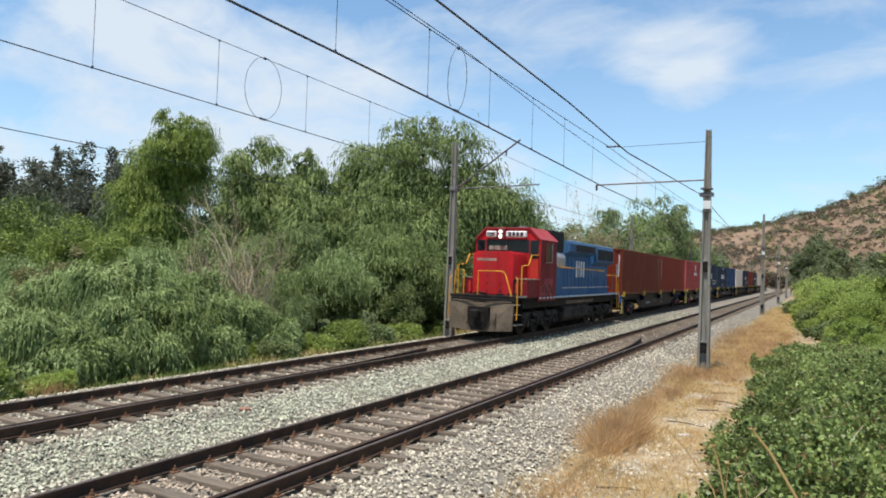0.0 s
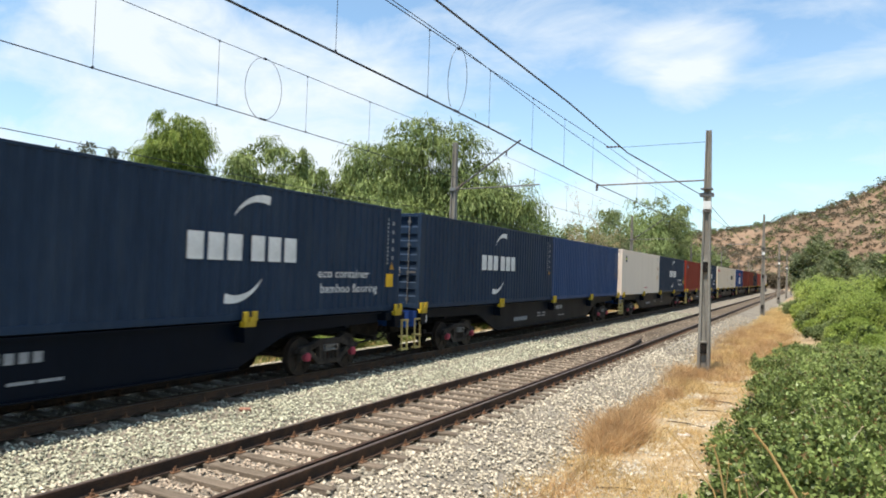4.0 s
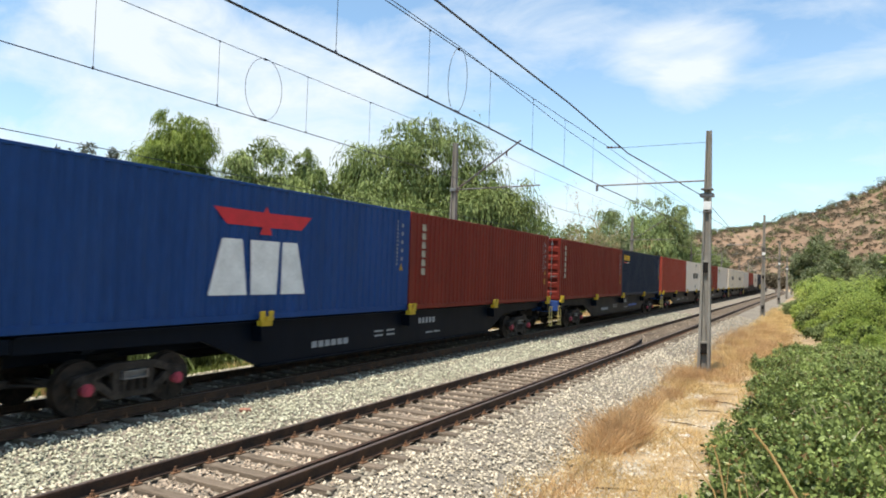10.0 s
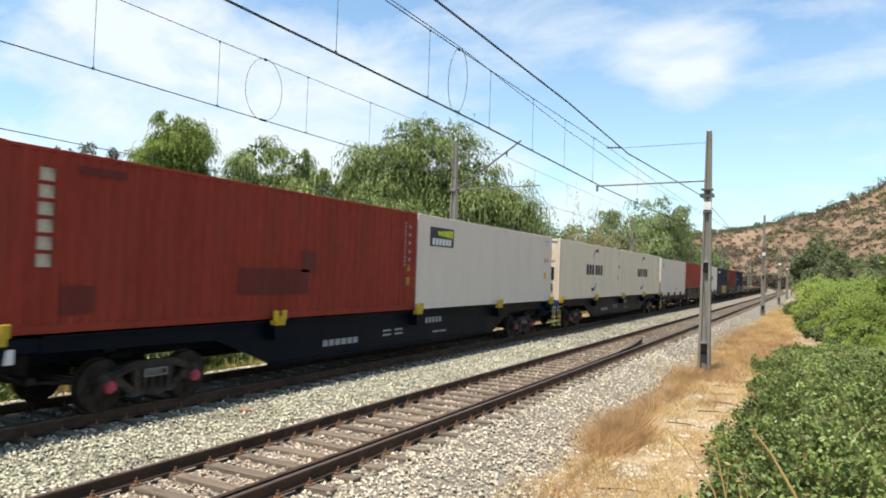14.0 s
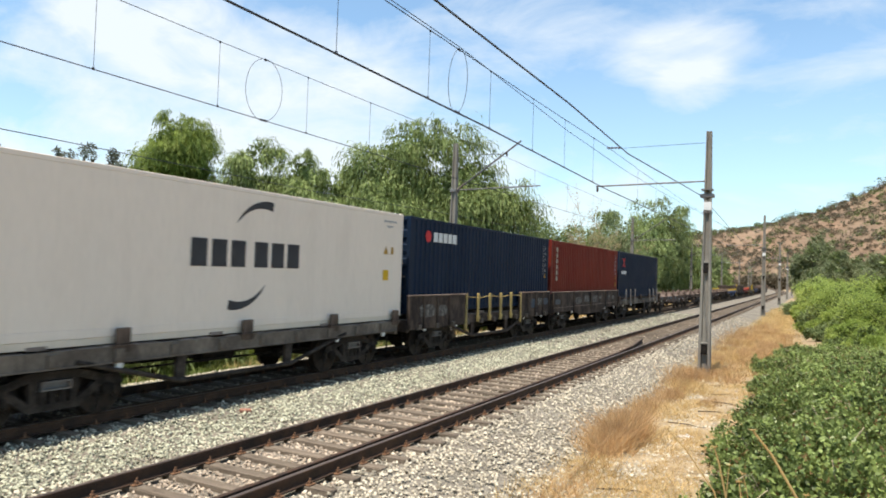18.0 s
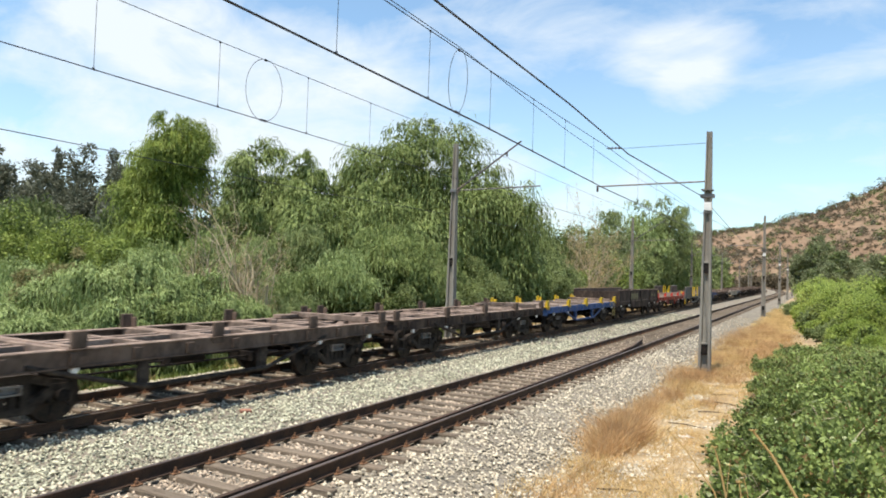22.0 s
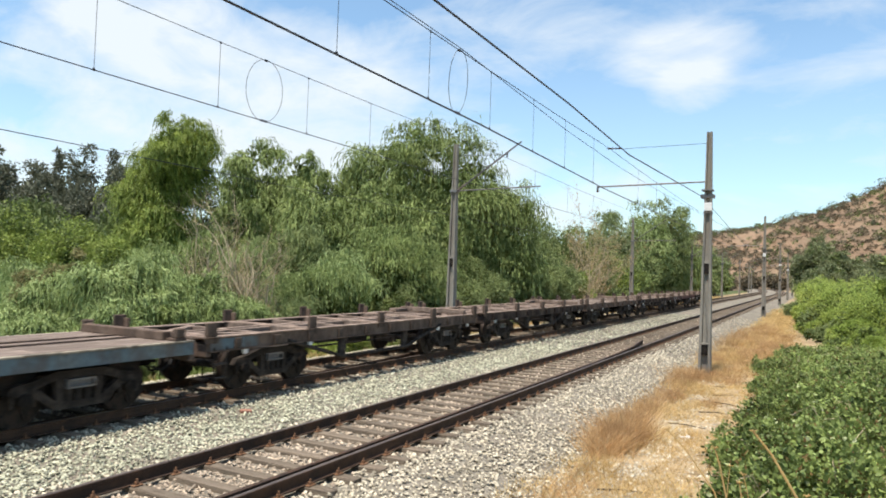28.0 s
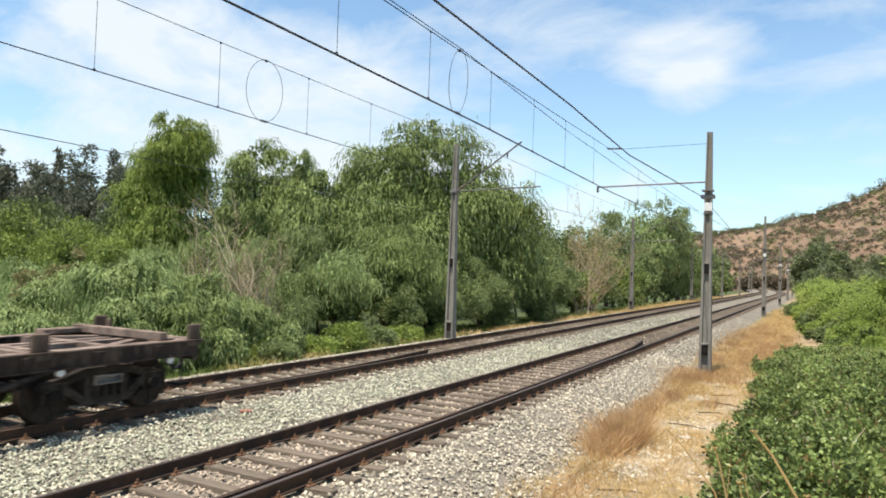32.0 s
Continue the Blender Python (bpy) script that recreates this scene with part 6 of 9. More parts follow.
def low_rail(c):
    """The deep lower rail that reaches down to an old wagon's deck."""
    for u in (-1, 1):
        part("lower_rail", Shape().box(u * (CW - 0.08), u * (CW - 0.004), 0.18, CL - 0.18, -0.10, 0.018, 0.006), CONT["cream"], c, "dusty cream lower rail")


MARKS = {
    "low_rail": low_rail,
    "arcs_white": lambda c: logo_arcs(c, "white_mark"), "arcs_dark": lambda c: logo_arcs(c, "dark_mark"), "eco": eco_text, "column": column_word, "touch_up": touch_up,
    "word_red": lambda c: word_blocks(c, "red_mark", 0.75, 2.22, 5, 0.3, 0.3), "word_orange": orange_word,
    "word_redwhite": lambda c: word_blocks(c, "white_mark", 1.45, 2.2, 5, 0.26, 0.3, "red_mark"), "disc": disc_logo, "fan": fan_logo, "box": box_logo,
    "small": small_logo, "cross": cross_logo, "round": lambda c: part("logo_mark", Shape().cyl((CW + 0.001, 1.0, 2.3), (CW + 0.005, 1.0, 2.3), 0.2, 20), MAT["sky_blue"], c, "small round emblem"),
}


# ---- locomotive ----
def loco_wheelset_mesh():
    return wheelset_mesh(0.5)


def loco_bogie(parent, y):
    s = Shape().box(-0.9, 0.9, -0.35, 0.35, 0.62, 1.0, 0.04)
    b = part("bogie", kept("loco_bolster", lambda: s.mesh("bogie", MAT["iron"])), None, parent, at=(0, y, 0))

    def frame_side():
        f = Shape().box(-0.07, 0.07, -2.25, 2.25, 0.72, 0.95, 0.03)
        for k in (-1.65, 0, 1.65):
            f.box(-0.08, 0.08, k - 0.26, k + 0.26, 0.34, 0.74, 0.04).cyl((0.05, k, 0.5), (0.17, k, 0.5), 0.15, 14)
            f.cyl((0.0, k + 0.42, 0.5), (0.0, k + 0.42, 0.75), 0.09, 8)
        for k in (-0.82, 0.82):
            f.box(-0.06, 0.1, k - 0.3, k + 0.3, 0.5, 0.64, 0.03).cyl((0.08, k - 0.3, 0.84), (0.2, k + 0.1, 0.84), 0.1, 10)
        f.box(-0.05, 0.08, -2.4, -2.2, 0.4, 0.9, 0.02).box(-0.05, 0.08, 2.2, 2.4, 0.4, 0.9, 0.02)
        return f.mesh("side_frame", MAT["casting"], False)

    for u in (-1, 1):
        f = part("side_frame", kept("loco_frame", frame_side), None, b, at=(u * 1.14, 0, 0))
        f.rotation_euler = (0, 0, 0 if u > 0 else math.pi)
    for v in (-1.65, 0, 1.65):
        part("wheelset", kept("loco_wheels", loco_wheelset_mesh), None, b, at=(0, v, 0.5))
    return b


def rail_posts(parent, path, posts, name="handrail", tone="orange", r=0.02, post_tone="loco_roof"):
    part(name, Shape().tube(path, r, 6), MAT[tone], parent, "orange-yellow handrail")
    for x, y, z0, z1 in posts:
        part("stanchion", Shape().tube([(x, y, z0), (x, y, z1)], 0.017, 5), MAT[post_tone], parent)


def locomotive():
    c = thing("locomotive", "red and blue diesel locomotive with faded graffiti, headlights on", "locomotive")
    red, mar, blu = MAT["loco_red"], MAT["loco_maroon"], MAT["loco_blue"]
    # frame, pilot
    part("underframe", Shape().box(-1.04, 1.04, 0.3, 0.75, 1.12, 1.5, 0.03).box(-1.30, 1.30, 0.86, 16.7, 1.12, 1.5, 0.03), MAT["iron"], c)
    for u in (-1, 1):
        part("walkway", Shape().box(u * 0.95, u * 1.5, 4.9, 16.5, 1.52, 1.60, 0.01), MAT["loco_roof"], c)
        for k in range(29):
            part("edge_stripe", kept(("edge", u), lambda u=u: Shape().box(u * 1.50, u * 1.506, 0.05, 0.27, 1.515, 1.585).mesh("edge_stripe", MAT["white_band"], False)), None, c, at=(0, 2.60 + k * 0.47, 0))
    pl = Shape()
    for u in (-1, 1):
        pl.add([(0, -0.22, 0.22), (0, -0.12, 0.22), (u * 1.36, -0.02, 0.30), (u * 1.36, 0.08, 0.30), (0, -0.05, 1.36), (0, 0.05, 1.36), (u * 1.40, 0.0, 1.36), (u * 1.40, 0.10, 1.36)],
               [(0, 2, 6, 4), (1, 5, 7, 3), (0, 1, 3, 2), (4, 6, 7, 5), (2, 3, 7, 6), (0, 4, 5, 1)])
    part("snow_plough", pl, MAT["muddy"], c, "muddy steel pilot plough")
    part("front_beam", Shape().box(-1.40, 1.40, 0.10, 0.36, 1.30, 1.55, 0.03), MAT["iron"], c)
    # solid dark block in place of the shade inside the open pilot centre
    part("pilot_gap", Shape().prism([(-0.30, 0.30), (0.30, 0.30), (0.46, 0.7), (0.46, 1.2), (-0.46, 1.2), (-0.46, 0.7)], "y", -0.24, 0.12), MAT["iron"], c, "dark block standing in for the shaded coupler pocket")
    part("cut_lever", Shape().tube([(-1.3, 0.02, 1.43), (-0.4, -0.1, 1.40), (0, -0.14, 1.28), (0.4, -0.1, 1.40), (1.3, 0.02, 1.43)], 0.022, 6), MAT["muddy"], c)
    # black panel in place of the shade between nose and box
    part("step_well", Shape().box(0.905, 0.945, 1.12, 2.5, 1.60, 2.30, 0.01), MAT["rubber"], c, "black panel standing in for the shaded gap beside the nose")
    part("deck_box", Shape().box(0.3, 0.62, 0.75, 1.0, 1.58, 1.72, 0.03), MAT["iron"], c)
    part("cable", Shape().tube([(-0.8, 0.8, 1.6), (-0.5, 0.75, 1.75), (-0.1, 0.78, 1.68)], 0.05, 6), MAT["iron"], c)
    part("cable", Shape().tube([(0.75, 0.8, 1.6), (0.85, 0.8, 1.72), (1.2, 0.8, 1.64)], 0.04, 6), MAT["iron"], c)
    part("rear_beam", Shape().box(-1.45, 1.45, 16.55, 16.8, 0.7, 1.56, 0.03), MAT["iron"], c)
    for y, e in ((-0.05, -1), (16.75, 1)):
        part("coupler", Shape().box(-0.12, 0.12, y, y + e * 0.4, 0.82, 1.04, 0.03).box(-0.17, 0.17, y + e * 0.3, y + e * 0.62, 0.76, 1.1, 0.05), MAT["iron"], c)
        for x, d in ((0.45, 0.16), (-0.45, 0.16), (0.7, 0.12)):
            part("brake_hose", Shape().tube([(x, y, 1.0), (x + 0.02, y + e * d, 0.7), (x - 0.03, y + e * d, 0.5)], 0.025, 6), MAT["rubber"], c)
    for u in (-1, 1):
        for k, (ya, yb, zz) in enumerate(((0.05, 0.50, 1.30), (0.12, 0.64, 0.91), (0.08, 0.80, 0.51))):
            part("step", Shape().box(u * 1.12, u * 1.50, ya, yb, zz, zz + 0.035, 0.006), MAT["flat_cream"], c, "pale worn step tread")
        part("step_side", Shape().box(u * 1.08, u * 1.46, 0.80, 0.84, 0.45, 1.56, 0.01).box(u * 1.06, u * 1.10, 0.08, 0.84, 0.45, 1.56, 0.01), MAT["iron"], c)
        part("grab_rail", Shape().tube([(u * 1.5, 0.10, 0.74), (u * 1.5, 0.14, 1.2), (u * 1.48, 0.16, 2.3), (u * 1.40, 0.2, 2.42)], 0.024, 6), MAT["orange"], c, "orange-yellow grab rail")
        part("deck_edge", Shape().box(u * 1.451, u * 1.465, 0.15, 1.30, 1.60, 1.665), MAT["flat_cream"], c, "pale worn deck edge")
        for y in (16.35,):
            s = Shape()
            for k in range(4):
                s.box(u * 1.15, u * 1.5, y - 0.2, y + 0.2, 0.38 + k * 0.3, 0.41 + k * 0.3)
            s.box(u * 1.12, u * 1.15, y - 0.22, y + 0.22, 0.36, 1.5)
            part("steps", s, MAT["muddy"], c)
            part("grab_rail", Shape().tube([(u * 1.5, y - 0.22, 0.6), (u * 1.5, y - 0.24, 2.2), (u * 1.42, y - 0.24, 2.35)], 0.02, 6).tube([(u * 1.5, y + 0.22, 0.6), (u * 1.5, y + 0.24, 1.6)], 0.02, 6), MAT["orange"], c, "orange-yellow grab rail")
    part("front_deck", Shape().box(-1.45, 1.45, 0.12, 1.08, 1.56, 1.655, 0.01).box(-1.45, 1.45, 1.08, 2.6, 1.5, 1.58, 0.01), MAT["iron"], c)
    # nose
    nose = part("nose_hood", Shape().prism([(-0.90, 1.58), (0.90, 1.58), (0.90, 3.28), (0.86, 3.38), (0.77, 3.44), (-0.77, 3.44), (-0.86, 3.38), (-0.90, 3.28)], "y", 1.10, 2.75), red, c, "bright red short hood")
    part("nose_door", Shape().box(-0.30, 0.42, 1.085, 1.105, 1.68, 2.62, 0.008), red, nose)
    for x, zz in ((-0.24, 1.8), (-0.24, 2.1), (-0.24, 2.45), (0.36, 1.8), (0.36, 2.1)):
        part("hinge", Shape().box(x - 0.05, x + 0.05, 1.07, 1.09, zz, zz + 0.06, 0.006), MAT["loco_maroon"], nose)
    part("nose_cap", Shape().box(-0.76, 0.76, 1.12, 2.52, 3.436, 3.455, 0.006), MAT["loco_red"], nose, "bright red top plate")
    part("lettering_block", bars_nose(Shape()), MAT["flat_cream"], nose, "small cream blocks of writing")
    # cab
    prof = [(-1.5, 1.56), (1.5, 1.56), (1.5, 4.05), (1.02, 4.50), (-1.02, 4.50), (-1.5, 4.05)]
    cab = part("cab", Shape().prism(prof, "y", 2.72, 4.80), mar, c, "faded maroon cab side")
    part("cab_front", Shape().prism([(x * 1.004, z + 0.004) for x, z in prof], "y", 2.62, 2.72), red, cab, "bright red cab front")
    part("cab_roof", Shape().prism([(1.54, 4.03), (1.04, 4.54), (-1.04, 4.54), (-1.54, 4.03), (-1.48, 4.03), (-1.02, 4.495), (1.02, 4.495), (1.48, 4.03)], "y", 2.54, 4.86), MAT["dusty_red"], cab, "dusty red cab roof")
    for x0, x1, z0, z1 in ((-1.40, -1.08, 3.26, 3.95), (1.08, 1.40, 3.26, 3.95), (-0.96, -0.03, 3.50, 3.98), (0.03, 0.96, 3.50, 3.98)):
        w = part("window", Shape().box(x0, x1, 2.598, 2.625, z0, z1, 0.01), MAT["glass"], cab, "dark windscreen")
        part("window_frame", Shape().box(x0 - 0.04, x1 + 0.04, 2.605, 2.622, z0 - 0.04, z0).box(x0 - 0.04, x1 + 0.04, 2.605, 2.622, z1, z1 + 0.04).box(x0 - 0.04, x0, 2.605, 2.622, z0, z1).box(x1, x1 + 0.04, 2.605, 2.622, z0, z1), MAT["rubber"], w)
    part("sun_visor", Shape().box(-0.85, 0.0, 2.57, 2.597, 3.56, 3.74, 0.008), MAT["flat_cream"], cab, "pale card lying behind the windscreen")
    for u in (-1, 1):
        w = part("side_window", Shape().box(u * 1.495, u * 1.512, 3.32, 4.14, 3.14, 3.90, 0.01), MAT["glass"], cab, "dark cab side window")
        part("window_frame", Shape().box(u * 1.5, u * 1.525, 3.26, 4.22, 3.08, 3.14).box(u * 1.5, u * 1.525, 3.26, 4.22, 3.90, 3.94).box(u * 1.5, u * 1.525, 3.26, 3.32, 3.14, 3.90), MAT["loco_maroon"], w)
        part("sliding_sash", Shape().box(u * 1.505, u * 1.53, 4.10, 4.18, 3.10, 3.92).box(u * 1.505, u * 1.535, 3.26, 4.22, 3.06, 3.09), MAT["silver"], w, "bare metal edge of the sliding pane")
        part("gutter", Shape().box(u * 1.5, u * 1.53, 2.95, 4.82, 2.98, 3.02), MAT["loco_maroon"], cab)
        box = part("battery_box", Shape().box(u * 0.95, u * 1.495, 1.32, 2.66, 1.585, 2.32, 0.01), MAT["loco_maroon"], c, "faded maroon box in front of the cab")
        part("lid_edge", Shape().box(u * 0.95, u * 1.51, 1.30, 2.66, 2.322, 2.352, 0.006), MAT["flat_cream"], box, "pale worn lid edge")
        part("fire_extinguisher", Shape().cyl((u * 1.05, 1.18, 1.75), (u * 1.05, 1.18, 2.15), 0.075, 10).cyl((u * 1.05, 1.18, 2.15), (u * 1.05, 1.18, 2.22), 0.03, 8), MAT["lock_red"], c, "red cylinder beside the nose")
        part("side_door", Shape().box(u * 1.06, u * 1.46, 2.58, 2.62, 2.36, 3.20, 0.012), MAT["lock_red"], cab, "red front cab door")
        x0, x1 = (-0.06, 0.90) if u > 0 else (-0.98, -0.50)
        nb = part("number_board", Shape().box(x0, x1, 2.48, 2.62, 4.10, 4.38, 0.05), MAT["white_band"], cab, "white number board")
        for k in range(4):
            x = x0 + (x1 - x0) * (0.14 + 0.19 * k)
            part("number_block", Shape().box(x, x + (x1 - x0) * 0.14, 2.473, 2.482, 4.15, 4.33), MAT["dark_mark"], nb, "plain dark block")
        part("handrail", Shape().tube([(u * 1.42, 0.76, 1.58), (u * 1.42, 0.76, 2.86), (u * 1.42, 1.5, 2.92), (u * 1.42, 1.82, 3.34), (u * 1.42, 2.8, 3.36)], 0.026, 6), MAT["orange"], c, "orange-yellow side handrail")
        part("front_handrail", Shape().tube([(-0.34, 0.42, 1.65), (-0.34, 0.42, 2.62), (0.72, 0.42, 2.63), (0.86, 0.42, 2.5), (1.14, 0.36, 1.72), (1.16, 0.30, 1.6)] if u > 0 else [(-0.98, 0.42, 1.65), (-0.98, 0.42, 2.64), (-1.36, 0.42, 2.66), (-1.40, 0.36, 1.62)], 0.024, 6), MAT["orange"], c, "orange-yellow front handrail")
        s = Shape()
        for k in range(4):
            s.box(u * 1.508, u * 1.513, 3.25 + k * 0.28, 3.43 + k * 0.28, 2.1, 2.38)
        part("number_block", s, MAT["pink"], cab, "plain faded blocks")
    # graffiti on the cab side
    part("graffiti", scrawl(1.503, 2.72, 1.86, 5, 0.34, 21), MAT["faded_pink"], cab, "faded pinkish scrawl")
    lamp_glow = bpy.data.materials.new("headlight_glow")
    lamp_glow.use_nodes = True
    lamp_glow.node_tree.nodes["Principled BSDF"].inputs["Emission Color"].default_value = (1, 0.93, 0.8, 1)
    lamp_glow.node_tree.nodes["Principled BSDF"].inputs["Emission Strength"].default_value = 2.5
    part("headlight_housing", Shape().box(-0.46, -0.10, 2.50, 2.62, 4.0, 4.5, 0.03), MAT["loco_maroon"], cab)
    for z in (4.14, 4.34):
        h = part("headlight", Shape().cyl((-0.27, 2.42, z), (-0.27, 2.62, z), 0.105, 14), MAT["silver"], cab, "round headlight, lit")
        part("lens", Shape().cyl((-0.27, 2.405, z), (-0.27, 2.42, z), 0.07, 14), lamp_glow, h, "glowing lens")
    for x in (0.3, 0.5):
        part("horn", Shape().cyl((x, 3.2, 4.58), (x, 3.6, 4.58), 0.06, 8, 0.03).box(x - 0.02, x + 0.02, 3.5, 3.58, 4.52, 4.58), MAT["silver"], cab)
    # machinery behind the cab
    part("filter_housing", Shape().box(-1.25, 1.25, 4.75, 6.55, 3.62, 4.58, 0.03), MAT["grille"], c, "sooty dark filter housing")
    part("rear_cab_wall", Shape().box(-1.05, 1.05, 4.75, 6.5, 1.58, 3.62, 0.02), MAT["loco_blue"], c)
    for u in (-1, 1):
        part("air_tank", Shape().prism([(u * 0.9, 2.95), (u * 1.36, 2.95), (u * 1.40, 3.30), (u * 1.36, 3.46), (u * 1.26, 3.58), (u * 1.1, 3.62), (u * 0.9, 3.62)], "y", 5.1, 6.42), MAT["silver"], c, "silver round-topped blower housing")
        part("blower_duct", Shape().box(u * 0.9, u * 1.30, 5.15, 6.38, 1.60, 2.95, 0.03), blu, c)
        part("walkway_duct", Shape().box(u * 0.98, u * 1.24, 6.42, 14.9, 1.60, 1.92, 0.015), blu, c)
        part("duct_ledge", Shape().box(u * 0.98, u * 1.28, 5.12, 14.95, 1.922, 1.97, 0.006), MAT["grey_ledge"], c, "pale worn ledge")
        part("cab_sill", Shape().box(u * 1.38, u * 1.49, 2.55, 4.9, 1.42, 1.555, 0.01), MAT["loco_maroon"], c)
        part("roof_edge", Shape().tube([(u * 1.24, 7.0, 4.19), (u * 1.24, 15.5, 4.17)], 0.07, 8), MAT["loco_roof"], c, "pale edge of the hood roof")
    # long hood
    hood = part("long_hood", Shape().prism([(-1.02, 1.6), (1.02, 1.6), (1.02, 3.85), (0.82, 4.1), (-0.82, 4.1), (-1.02, 3.85)], "y", 6.5, 15.6), blu, c, "faded blue engine hood")
    for u in (-1, 1):
        for k in range(12):
            y = 6.65 + k * 0.62
            d = part("hood_door", kept(("hdoor", u), lambda u=u: Shape().box(u * 1.02, u * 1.04, 0.02, 0.58, 1.72, 3.4, 0.006).mesh("hood_door", MAT["loco_blue"], False)), None, hood, at=(0, y, 0))
            part("latch", kept(("latch", u), lambda u=u: Shape().box(u * 1.04, u * 1.06, 0.48, 0.54, 2.4, 2.55).box(u * 1.04, u * 1.055, 0.03, 0.08, 1.9, 2.0).box(u * 1.04, u * 1.055, 0.03, 0.08, 3.1, 3.2).mesh("latch", MAT["loco_blue"], False)), None, d)
        part("dynamic_brake", Shape().prism([(u * 1.0, 3.5), (u * 1.42, 3.72), (u * 1.42, 4.1), (u * 1.2, 4.2), (u * 0.7, 4.2)], "y", 7.0, 11.4), blu, hood, "flared blue brake housing")
        part("brake_grille", Shape().prism([(u * 1.43, 3.74), (u * 1.43, 4.06), (u * 1.40, 4.06), (u * 1.40, 3.74)], "y", 8.0, 11.3), MAT["grille"], hood, "dark louvred opening")
        part("radiator_housing", Shape().prism([(u * 1.0, 3.1), (u * 1.40, 3.35), (u * 1.40, 4.05), (u * 1.15, 4.2), (u * 0.7, 4.2)], "y", 11.9, 15.5), blu, hood, "flared blue radiator housing")
        for y0, y1 in ((12.05, 13.65), (13.75, 15.35)):
            part("radiator_grille", Shape().box(u * 1.398, u * 1.412, y0, y1, 3.42, 3.98, 0.004), MAT["grille"], hood, "black radiator intake")
        s = Shape()
        for k in range(4):
            s.box(u * 1.044, u * 1.048, 9.25 + k * 0.42, 9.50 + k * 0.42, 2.45, 3.28)
        part("number_block", s, MAT["white_mark"], hood, "large plain pale blocks in place of the number")
        part("graffiti", scrawl(u * 1.041, 11.3, 2.75, 9, 0.42, 5), MAT["loco_roof"], hood, "pale scrawled paint")
        posts = [(u * 1.47, 5.2 + k * 1.6, 1.58, 2.9 - 0.01 * k) for k in range(6)]
        rail_posts(c, [(u * 1.47, 5.1, 2.92), (u * 1.47, 13.3, 2.84)], posts, r=0.026)
        rail_posts(c, [(u * 1.47, 13.4, 2.64), (u * 1.47, 16.2, 2.62), (u * 1.47, 16.45, 2.3), (u * 1.47, 16.6, 1.6)], [(u * 1.47, 13.4, 1.58, 2.84), (u * 1.47, 15.0, 1.58, 2.63)], r=0.024)
        rail_posts(c, [(u * 1.3, 16.7, 1.6), (u * 1.3, 16.7, 2.6), (u * 0.5, 16.7, 2.6)], [(u * 0.5, 16.7, 1.6, 2.6)], "end_handrail")
    part("flag_staff", Shape().tube([(1.42, 16.72, 2.55), (1.42, 16.8, 3.85)], 0.022, 6), MAT["white_band"], c, "thin white staff at the rear")
    for k in range(3):
        part("radiator_fan", Shape().cyl((0, 12.6 + k * 1.1, 4.1), (0, 12.6 + k * 1.1, 4.3), 0.52, 20), MAT["iron"], hood)
    for k in range(2):
        part("brake_fan", Shape().cyl((0, 8.4 + k * 1.6, 4.1), (0, 8.4 + k * 1.6, 4.32), 0.55, 20), MAT["iron"], hood)
    part("exhaust_stack", Shape().box(-0.2, 0.2, 11.4, 11.9, 4.1, 4.4, 0.02), MAT["iron"], hood)
    # underneath
    part("fuel_tank", Shape().prism([(-1.35, 0.55), (-1.1, 0.34), (1.1, 0.34), (1.35, 0.55), (1.35, 1.0), (1.2, 1.12), (-1.2, 1.12), (-1.35, 1.0)], "y", 6.5, 10.7), MAT["casting"], c, "dusty dark fuel tank")
    part("main_reservoir", Shape().cyl((1.2, 6.9, 1.26), (1.2, 11.6, 1.26), 0.13, 12), MAT["muddy"], c, "long dusty air reservoir")
    for y in (3.6, 13.3):
        loco_bogie(c, y)
    return c


def scrawl(x, y, z, n, size, seed):
    """Looping strokes of sprayed paint on a side."""
    rng = random.Random(seed)
    s = Shape()
    for k in range(n):
        cy, cz, a0 = y + k * size * 1.05, z + rng.uniform(-0.12, 0.12), rng.uniform(0, 6)
        pts = [(cy + size * (0.5 * math.cos(a0 + t * 0.5) + 0.18 * math.sin(t * 1.1 + k)), cz + size * (0.62 * math.sin(a0 + t * 0.5) + 0.1 * math.cos(t))) for t in range(11)]
        w = rng.uniform(0.018, 0.035)
        v = [(x, p[0] - w, p[1] - w) for p in pts] + [(x, p[0] + w, p[1] + w) for p in pts]
        s.add(v, [(i, i + 1, len(pts) + i + 1, len(pts) + i) for i in range(len(pts) - 1)])
    return s


def bars_nose(s):
    for k in range(9):
        s.box(-0.72 + k * 0.1, -0.65 + k * 0.1, 1.093, 1.099, 3.05, 3.16)
    return s


